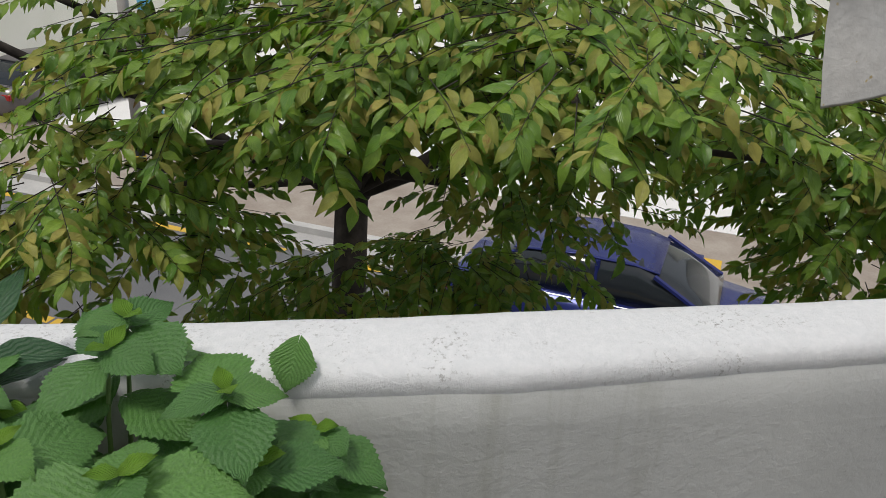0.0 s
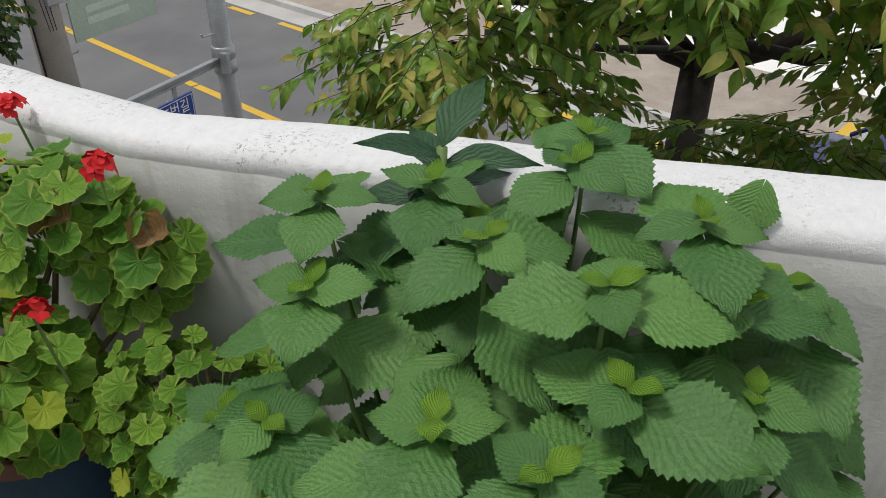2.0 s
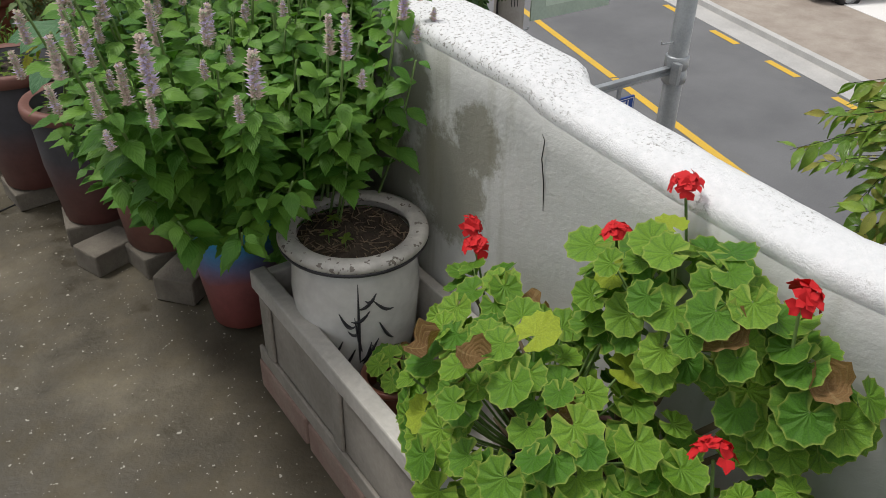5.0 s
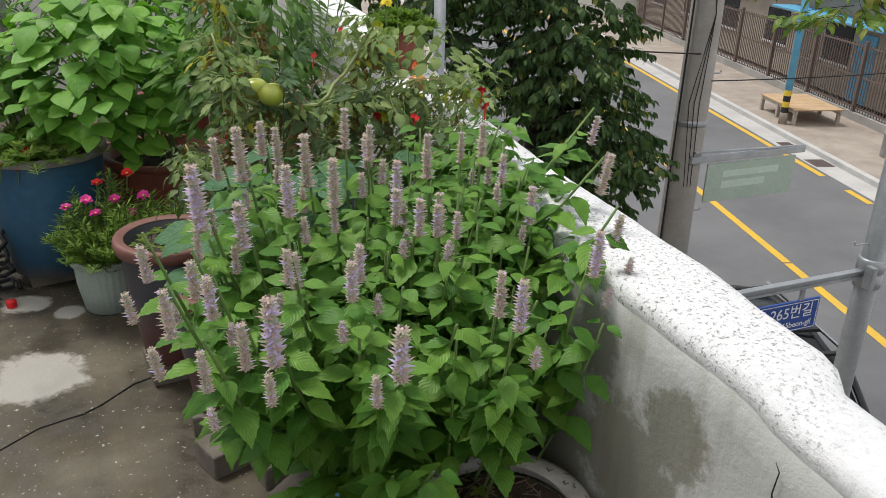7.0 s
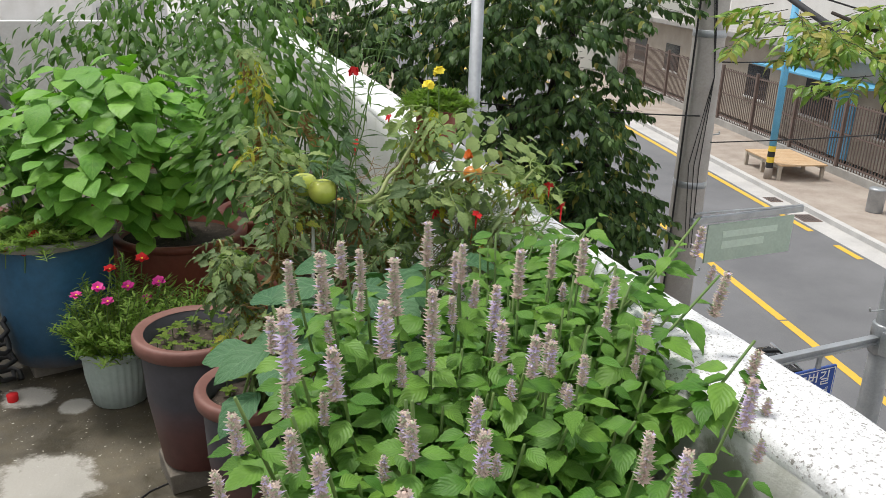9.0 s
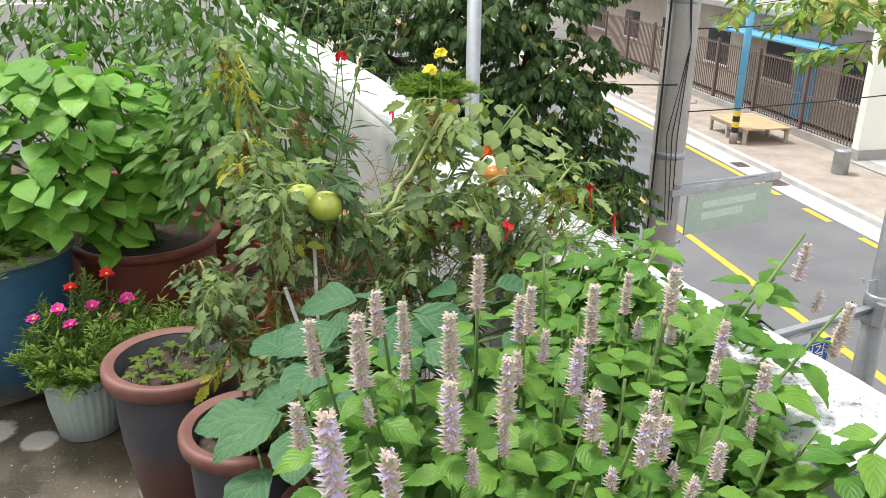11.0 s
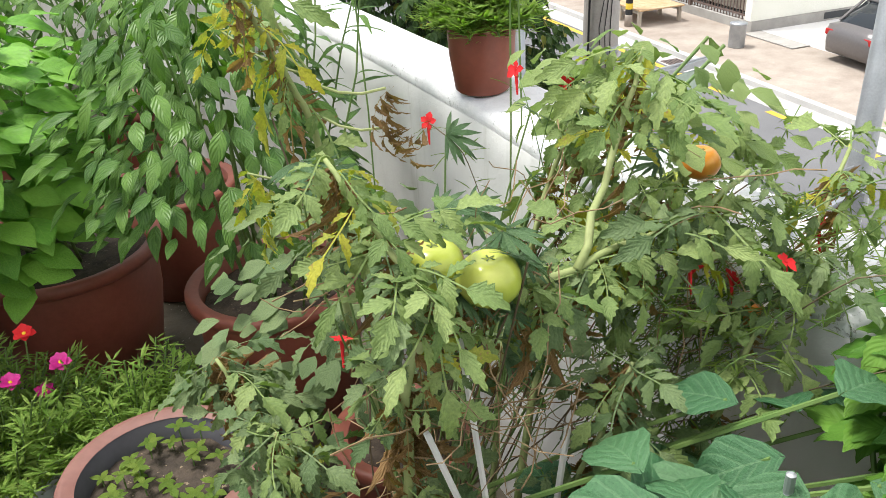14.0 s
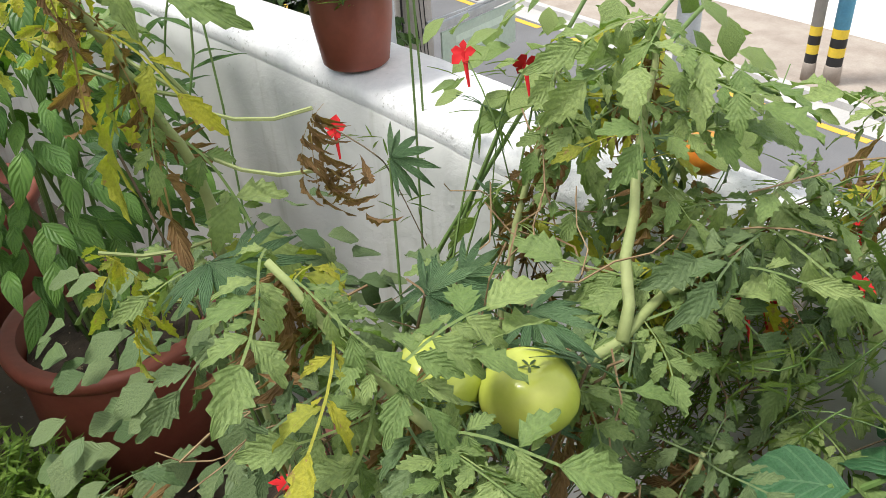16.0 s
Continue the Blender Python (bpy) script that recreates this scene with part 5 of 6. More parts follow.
for x, y, h, w in ((0.25, 5.5, 1.0, 0.6), (0.95, 5.2, 1.05, 0.55), (-0.55, 5.5, 0.85, 0.5), (0.6, 6.3, 1.2, 0.6), (1.1, 6.4, 1.3, 0.5)):
    make_pot("plant_tub", x, y, 0.0, 0.26, 0.2, 0.42, M_REDTUB, "red brown plastic tub hidden by foliage", lip=0.03, group="tubs at the far end")
    make_bush("pepper_plant", (x, y, 0.37), (x, y, h), (w, 0.5, 0.52), 520, (0.055, 0.09), PEPPER, L_BUSH, "tall bushy green vegetable plant", RB, own=60, group="pepper plants", limit=1.5)
make_pot("plant_tub", 0.86, 3.45, 0.0, 0.17, 0.13, 0.40, M_REDTUB, "red brown plastic tub hidden by foliage", lip=0.03, group="tubs at the far end")
make_bush("cucumber_vine", (0.86, 3.45, 0.36), (0.74, 3.36, 0.78), (0.28, 0.34, 0.30), 230, (0.04, 0.065), [leaf_shape(6, 0.8, 0.06, 0.15, 0.4, 0.8, 0.2, 0.02, s) for s in (1, 2)], L_TOMATO, "tangled pale green vine with small leaves", RB, limit=1.06, own=200, stalks=5)
make_bush("cucumber_vine", (0.90, 3.45, 0.36), (1.10, 3.02, 1.20), (0.18, 0.24, 0.15), 95, (0.03, 0.05), [leaf_shape(6, 0.8, 0.06, 0.15, 0.4, 0.8, 0.2, 0.02, s) for s in (1, 2)], L_TOM_LIGHT, "yellowing vine climbing over the parapet", RB, own=160, floor_z=-0.3, stalks=4)
for k, (x, y, z) in enumerate(((1.2, 3.75, 1.8), (1.0, 4.0, 1.7), (1.3, 4.2, 1.9), (1.22, 3.9, 1.6), (1.1, 4.3, 1.75))):
    f = Vector((0.9, 4.0, 0.44))
    t = thing("willow_leaf_weed", *f, "tall wild stem with narrow drooping leaves", "plant", "tall wild stems")
    pts = bend((RB.uniform(-0.1, 0.1), RB.uniform(-0.1, 0.1), 0), Vector((x, y, z)) - f, -0.06, 9, RB, 0.01)
    part("stem", tube(pts, [0.0034 - 0.0002 * i for i in range(10)], 5), M_STEM, t, smooth=True)
    ps = [leaf_pose(p.lerp(q, g), (math.cos(a), math.sin(a), 0.25), RB.uniform(0.07, 0.11), (0, 0, 1)) for p, q in zip(pts[2:], pts[3:]) for g in (0, 0.3, 0.6, 0.85) for a in (RB.uniform(0, 6.3),)]
    put_leaves(t, [leaf_mesh("leaf", s, L_BUSH) for s in NARROW], ps, RB)


# ---- moss rose tubs and weeds ----
def make_moss_rose(x, y, z, r, h, blooms, label):
    rnd = random.Random(int(x * 1000) + 71)
    t = thing("moss_rose", x, y, z, label, "plant", "moss roses")
    needle = leaf_shape(2, 0.2, 0, 0.1, 0.2, 1, 0, 0, 1)
    poses = []
    for k in range(150):
        a, q = rnd.uniform(0, 6.28), r * math.sqrt(rnd.random())
        e = Vector((q * 1.7 * math.cos(a) + 0.05 * (h > 0.3), q * 1.7 * math.sin(a) - 0.04 * (h > 0.3), h * (1 - 0.6 * (q / r) ** 2) * rnd.uniform(0.35, 1)))
        pts = bend((e.x * 0.4, e.y * 0.4, 0), e, -0.02, 4)
        part("sprig", tube(pts, 0.002, 4), M_STEM, t)
        for p, s in zip(pts, pts[1:]):
            for g in range(12):
                poses.append(leaf_pose(p.lerp(s, g / 12), spread(rnd, rnd.uniform(0.1, 0.9)), rnd.uniform(0.026, 0.05), (0, 0, 1)))
    stuff_leaves("needle_leaves", [needle], poses, L_MOSS, t)
    petal = {mt: leaf_mesh("petal", leaf_shape(4, 0.85, 0.0, 0.2, 0.2, 0.6, 0, 0.03, 3, 0.62), mt) for mt in {b[3] for b in blooms}}
    for bx, by, bz, mt in blooms:
        c = Vector((bx, by, bz)) - Vector((x, y, z))
        eye = part("bloom", lathe([(0.0045, -0.004), (0.006, 0.0), (0.004, 0.005), (0.0005, 0.006)], 8), M_PETAL_YEL, t, "yellow-eyed bloom", smooth=True, at=Matrix.Translation(c))
        lean = Vector((rnd.uniform(-0.3, 0.2), rnd.uniform(-0.7, -0.1), 1)).normalized()
        side = lean.orthogonal().normalized()
        for k in range(11):
            w = Matrix.Rotation(k * 1.257 + (0.6 if k > 5 else 0), 3, lean) @ side + lean * (0.2 if k < 6 else 0.7)
            put_leaves(eye, [petal[mt]], [leaf_pose((0, 0, 0), w, rnd.uniform(0.022, 0.029), lean)], rnd, "petal")
        part("bloom_stalk", tube([Vector((bx - 0.01, by, bz - 0.08)) - Vector((x, y, z)), Vector((bx, by, bz)) - Vector((x, y, z))], 0.002, 4), M_STEM, t)


make_moss_rose(0.11, 4.14, 0.21, 0.16, 0.42, [(0.29, 4.08, 0.505, M_MAGENTA), (0.242, 4.1, 0.43, M_MAGENTA), (-0.007, 4.1, 0.48, M_MAGENTA), (0.176, 4.08, 0.50, M_MAGENTA), (0.07, 4.08, 0.51, M_MAGENTA), (0.238, 4.1, 0.60, M_RED), (0.12, 4.1, 0.57, M_RED), (0.10, 4.05, 0.46, M_MAGENTA)], "moss rose with magenta and red blooms in a ribbed tub")
make_pot("plant_pot", 0.38, 3.95, 0.0, 0.13, 0.10, 0.26, M_BROWNPLA, "small brown plastic pot hidden by trailing leaves")
make_moss_rose(0.38, 3.95, 0.22, 0.15, 0.36, [], "moss rose without blooms trailing over its pot")
make_moss_rose(-0.14, 4.48, 0.575, 0.2, 0.16, [(-0.241, 4.35, 0.61, M_RED), (-0.136, 4.36, 0.65, M_RED), (-0.175, 4.33, 0.59, M_RED), (-0.29, 4.36, 0.62, M_RED)], "moss rose with red blooms spilling from a blue tub")


def make_weeds(x, y, z, r, n, seed):
    rnd = random.Random(seed)
    t = thing("weeds", x, y, z, "small light green weeds sprouting in a pot", "plant", "weeds in pots")
    sh = [leaf_shape(4, 0.6, 0, 0.15, 0.3, 0.8, 0.1, 0, s) for s in (1, 2)]
    ps = []
    for k in range(n):
        a, q = rnd.uniform(0, 6.28), r * math.sqrt(rnd.random())
        c = Vector((q * math.cos(a), q * math.sin(a), rnd.uniform(0.02, 0.05)))
        part("sprout_stem", tube([(c.x, c.y, -0.01), c], 0.0015, 4), M_STEM, t)
        ps += [leaf_pose(c, (math.cos(b), math.sin(b), 0.2), rnd.uniform(0.018, 0.032), (0, 0, 1)) for b in (a, a + 1.6, a + 3.1, a + 4.7)]
    put_leaves(t, [leaf_mesh("leaf", s, L_FINE) for s in sh], ps[:120], rnd)


make_weeds(0.345, 3.5, 0.50, 0.13, 30, 81)
make_weeds(0.465, 3.11, 0.47, 0.12, 14, 82)
make_weeds(0.787, 1.755, 0.58, 0.07, 3, 83)


# ---- trees beyond the parapet ----
def make_tree(name, foot, fork, limbs, crowns, per, size, rnd, material, old_lit, label, own=200, trunk_r=0.13, narrow=0.42, droop=-0.75):
    o = Vector(foot)
    t = thing(name, *foot, label, "tree")
    f = Vector(fork) - o
    trunk = bend((0, 0, 0), f, 0, 6, rnd, 0.03)
    part("trunk", tube(trunk, [trunk_r * (1.25 - 0.35 * i / 6) for i in range(7)], 12), M_BARK, t, smooth=True)
    shapes = [leaf_shape(5, narrow, 0.03, 0.30, d, 0.9, 0.0, 0.03, s, 0.4) for s, d in ((1, 0.3), (2, 0.7), (3, 1.1), (4, 0.5))]
    poses, aged_lit = [], []
    for e, r0 in limbs:
        e = Vector(e) - o
        pts = bend(f, e, -0.12, 7, rnd, 0.06)
        part("limb", tube(pts, [r0 * (1 - 0.8 * i / 7) for i in range(8)], 8), M_BARK, t, smooth=True)
    twigs = bm_new()
    for c, r, n in crowns:
        c = Vector(c) - o
        for k in range(n):
            d = Vector((rnd.gauss(0, 1), rnd.gauss(0, 1), rnd.gauss(0, 1))).normalized() * rnd.random() ** 0.4
            s = c + Vector((d.x * r[0], d.y * r[1], d.z * r[2]))
            way = Vector((d.x - 0.3, d.y, 0.0)) + 0.7 * spread(rnd)
            way.normalize()
            ln = rnd.uniform(0.25, 0.5)
            e = s + way * ln + Vector((0, 0, -0.10))
            tube([s, s.lerp(e, 0.5) + Vector((0, 0, 0.02)), e], [0.0026, 0.0018, 0.0009], 4, twigs)
            for j in range(per):
                g = 0.15 + 0.85 * j / per
                p = s.lerp(e, g)
                side = way.cross(Vector((0, 0, 1))) * (1 if j % 2 else -1)
                w = way * 0.6 + side * rnd.uniform(0.3, 0.9) + Vector((0, 0, droop + rnd.uniform(-0.6, 0.45)))
                m = leaf_pose(p, w, rnd.uniform(*size), (rnd.uniform(-1.0, 0.4), rnd.uniform(-0.7, 0.7), 1))
                (aged_lit if rnd.random() < old_lit else poses).append(m)
    tagged(part("twig_work", twigs, M_BARK, t), kind="stuff")
    crown = stuff_leaves("crown", shapes, poses, material, t, "dense toothed green foliage")
    stuff_leaves("yellowing_leaves", shapes, aged_lit, L_TREE_OLD_LIT, t, "yellowing leaves, painted paler for highlights")


RT = random.Random(91)
# the share of these paler leaves is raised to paint in leaf highlights
make_tree("cherry_tree", (4.3, 0.35, STREET), (5.5, 0.58, -0.35),
          [((4.2, 1.7, 0.3), 0.06), ((6.2, -0.6, 0.6), 0.13), ((3.9, -0.6, 0.9), 0.09), ((5.6, -2.4, 0.9), 0.08), ((3.2, 1.6, 0.3), 0.035), ((3.2, 0.2, 0.7), 0.05), ((4.8, 2.6, 1.2), 0.06), ((3.3, -1.6, 0.7), 0.05), ((5.0, 0.4, 1.6), 0.07), ((4.1, 4.5, 1.5), 0.05)],
          [((3.05, -0.55, 1.12), (0.5, 1.3, 0.18), 165), ((3.9, -0.3, 1.38), (0.9, 1.9, 0.22), 165), ((3.5, 0.2, 0.95), (0.7, 1.3, 0.3), 220), ((3.9, -2.0, 0.62), (0.6, 0.6, 0.4), 170), ((3.2, 1.25, 0.5), (0.45, 0.5, 0.32), 70), ((3.3, 1.25, 0.12), (0.45, 0.45, 0.25), 34),
           ((4.2, 0.45, -0.45), (0.5, 0.8, 0.3), 95), ((4.5, -0.75, 0.25), (0.5, 0.55, 0.3), 70), ((4.4, -0.35, -0.3), (0.45, 0.45, 0.2), 60), ((4.2, -2.4, 0.0), (0.5, 0.5, 0.45), 80), ((3.7, 1.2, 0.1), (0.4, 0.4, 0.25), 24), ((4.6, 0.5, 1.3), (1.0, 1.6, 0.4), 170), ((4.3, 4.6, 1.42), (0.8, 0.55, 0.16), 46), ((4.35, 4.35, 1.12), (0.12, 0.12, 0.16), 7)],
          16, (0.070, 0.108), RT, L_TREE, 0.32, "cherry tree with drooping green and yellowing leaves", droop=-0.22)
make_tree("dark_tree", (4.9, 9.6, STREET), (4.9, 8.9, -0.8),
          [((4.6, 8.2, 0.8), 0.1), ((5.2, 8.8, 1.4), 0.1), ((4.0, 9.2, 1.0), 0.1), ((5.2, 8.0, -0.3), 0.08), ((3.3, 9.3, 0.6), 0.08), ((2.6, 9.9, 1.0), 0.07)],
          [((4.75, 8.2, 0.25), (0.75, 0.6, 0.9), 250), ((5.2, 8.1, -0.9), (0.55, 0.5, 0.6), 190), ((4.2, 8.6, 1.2), (0.8, 0.8, 0.7), 230), ((5.4, 8.6, 1.5), (0.8, 0.8, 0.5), 140), ((4.4, 8.4, -1.3), (0.8, 0.6, 0.7), 150), ((3.4, 9.3, 0.5), (0.9, 0.8, 1.0), 230), ((2.6, 9.9, 1.1), (0.8, 0.7, 0.9), 180)],
          15, (0.075, 0.125), RT, L_TREE_DARK, 0.05, "dense dark green street tree", trunk_r=0.16, narrow=0.5)


# ---- poles, signs and cables ----
def make_sign_pole():
    t = thing("street_sign_pole", 5.85, 4.95, STREET, "grey steel street pole with a name sign arm", "pole")
    h = 1.9 - STREET
    part("pole", lathe([(0.10, 0), (0.092, 1.5), (0.085, h), (0.02, h + 0.02)], 20, closed=True), M_STEEL, t, smooth=True)
    z = -1.06 - STREET
    c = part("clamp", lathe([(0.098, z - 0.13), (0.11, z - 0.12), (0.11, z - 0.02), (0.1, z - 0.01), (0.1, z + 0.01), (0.11, z + 0.02), (0.11, z + 0.12), (0.098, z + 0.13)], 20, closed=True), M_STEEL, t, smooth=True)
    part("bolt", box(bm_new(), -0.13, -0.14, z - 0.1, -0.08, -0.06, z + 0.1, 0.006), M_STEEL, c)
    part("hook", tube([(-0.09, 0, z + 0.26), (-0.24, 0, z + 0.27), (-0.25, 0, z + 0.30)], 0.008, 6), M_STEEL, t)
    arm = bm_new()
    box(arm, -1.75, -0.03, z - 0.035, -0.09, 0.03, z - 0.012, 0.004)
    box(arm, -1.75, -0.03, z + 0.012, -0.09, 0.03, z + 0.035, 0.004)
    box(arm, -1.75, -0.015, z - 0.014, -0.09, 0.015, z + 0.014)
    part("arm", arm, M_STEEL, t)
    blue = surface("blue_sign_sheet", (0.012, 0.06, 0.30), (0.015, 0.07, 0.34), 3, 40, 0.4, relief=0.03)
    white = plain("white_sign_letter", (0.8, 0.8, 0.8), 0.5)
    s = part("sign_plate", box(bm_new(), -1.5, -0.012, z - 0.42, -0.5, 0.012, z - 0.145, 0.004), blue, t, "blue road name plate")
    rim = bm_new()
    for b in ((-1.485, -0.0155, z - 0.408, -0.515, -0.013, z - 0.402), (-1.485, -0.0155, z - 0.163, -0.515, -0.013, z - 0.157), (-1.485, -0.0155, z - 0.402, -1.479, -0.013, z - 0.163), (-0.521, -0.0155, z - 0.402, -0.515, -0.013, z - 0.163)):
        box(rim, *b)
    part("plate_border", rim, white, s)
    for x in (-1.3, -0.7):
        part("hanger", box(bm_new(), x - 0.02, -0.01, z - 0.15, x + 0.02, 0.01, z - 0.03), M_STEEL, s)
    for text, size, zz in (("양로 265번길", 0.135, z - 0.285), ("yang-ro 265beon-gil", 0.072, z - 0.375)):
        cu = bpy.data.curves.new("lettering", "FONT")
        cu.body, cu.size, cu.align_x, cu.extrude = text, size, "RIGHT", 0.0012
        cu.materials.append(white)
        ob = new("lettering", cu)
        ob.parent = s
        ob.matrix_basis = pose(-0.56, -0.015, zz, 90, 0, 0)


def make_utility_pole():
    x, y = 6.55, 8.25
    t = thing("utility_pole", x, y, STREET, "tall weathered concrete utility pole with steel bands", "pole")
    part("shaft", lathe([(0.21, 0), (0.19, 3.0), (0.165, 6.5), (0.15, 9.0)], 24, closed=True), M_POLE, t, smooth=True)
    for z in (3.35, 5.05, 6.15):
        r = 0.205 - 0.006 * z
        part("steel_band", lathe([(r, z - 0.04), (r + 0.008, z - 0.035), (r + 0.008, z + 0.035), (r, z + 0.04)], 24, closed=True), M_STEEL, t, smooth=True)
    for z, a in ((2.2, 0), (2.9, 180), (3.9, 0)):
        part("step_bolt", tube([(0.15, 0, z), (0.34, 0, z), (0.34, 0, z + 0.03)], 0.011, 6), M_STEEL, t, at=pose(0, 0, 0, 0, 0, a))
    rnd = random.Random(3)
    for k in range(3):
        pts = [Vector((math.cos(a) * 0.195, math.sin(a) * 0.195, z)) for a, z in ((4.2 + k * 0.2, 2.6), (3.8 + k * 0.3, 3.6), (4.6, 4.6), (3.9, 5.6 + 0.2 * k), (4.4, 6.8))]
        part("tied_wire", tube(pts, 0.005, 5), M_BLACK, t)
    part("cable_riser", tube([(-0.21, -0.02, 0.2), (-0.2, -0.02, 5.0), (-0.18, 0, 8.5)], 0.012, 6), M_BLACK, t)
    # green guide sign on an arm of the pole
    g = thing("guide_sign", 6.72, 8.05, -1.06, "pale green guide sign hung under a grey arm", "sign")
    green = surface("faded_green_sheet", (0.40, 0.50, 0.42), (0.45, 0.55, 0.46), 2, 30, 0.5, relief=0.03)
    part("panel", box(bm_new(), 0.02, -0.012, -0.56, 1.38, 0.012, -0.08, 0.004), green, g)
    part("arm", box(bm_new(), -0.25, -0.03, -0.05, 1.5, 0.03, 0.03, 0.008), M_STEEL, g)
    part("arm_rail", tube([(-0.2, 0, 0.08), (1.5, 0, 0.03)], 0.015, 6), M_STEEL, g)
    bars = plain("pale_lettering", (0.55, 0.66, 0.56), 0.6)
    for r in range(2):
        b = bm_new()
        box(b, 0.25, -0.0165, -0.26 - 0.14 * r, 1.12 - 0.2 * r, -0.0125, -0.18 - 0.13 * r)
        part("faint_writing", b, bars, g)


def make_cable(a, b, r, sag, label):
    t = thing("overhead_cable", *a, label, "cable", "overhead cables")
    part("wire", tube(bend((0, 0, 0), Vector(b) - Vector(a), sag, 14), r, 7), M_BLACK, t, smooth=True)


make_sign_pole()
make_utility_pole()
make_cable((6.45, 8.1, 1.95), (4.2, 3.6, 1.05), 0.026, 0.05, "thick black bundled overhead cable")
make_cable((6.6, 8.1, 1.2), (11.5, 9.8, 1.15), 0.012, 0.1, "thin black overhead wire")
make_cable((6.6, 8.1, 0.75), (12.0, 8.6, 1.1), 0.008, 0.15, "thin black overhead wire")
make_cable((6.6, 8.1, 1.75), (12.0, 7.2, 0.75), 0.010, 0.12, "thin black overhead wire")
make_cable((6.6, 8.1, 0.15), (2.0, 8.4, 0.6), 0.008, 0.05, "thin black overhead wire")
make_cable((6.6, 8.1, -0.15), (10.5, 6.5, 0.25), 0.007, 0.05, "thin black overhead wire")


# ---- across the road ----
def road_pose(u, v, z=0.0, turn=0.0):
    p = road_at(u, v, z)
    return Matrix.Translation(p) @ Matrix.Rotation(math.atan2(RD.y, RD.x) + radians(turn), 4, "Z")


def make_bench():
    wood = surface("sun_bleached_plank", (0.50, 0.33, 0.18), (0.58, 0.42, 0.26), 3, 40, 0.7, relief=0.3)
    grey = surface("weathered_timber", (0.38, 0.33, 0.27), (0.46, 0.41, 0.34), 4, 40, 0.8, relief=0.3)
    t = thing("low_wooden_platform", 0, 0, 0, "low slatted wooden sitting platform on the footpath", "bench")
    t.matrix_basis = road_pose(11.3, 4.8, 0.12)
    for k in range(11):
        part("plank", box(bm_new(), 0.0 + 0.19 * k, -1.45, 0.42, 0.18 + 0.19 * k, 0.0, 0.46, 0.005), wood, t)
    for x in (0.05, 1.0, 1.95):
        for y in (-1.4, -0.1):
            part("leg", box(bm_new(), x, y, 0.0, x + 0.09, y + 0.09, 0.42), grey, t)
    for y in (-1.38, -0.08):
        part("rail", box(bm_new(), 0.0, y, 0.33, 2.08, y + 0.05, 0.42), grey, t)


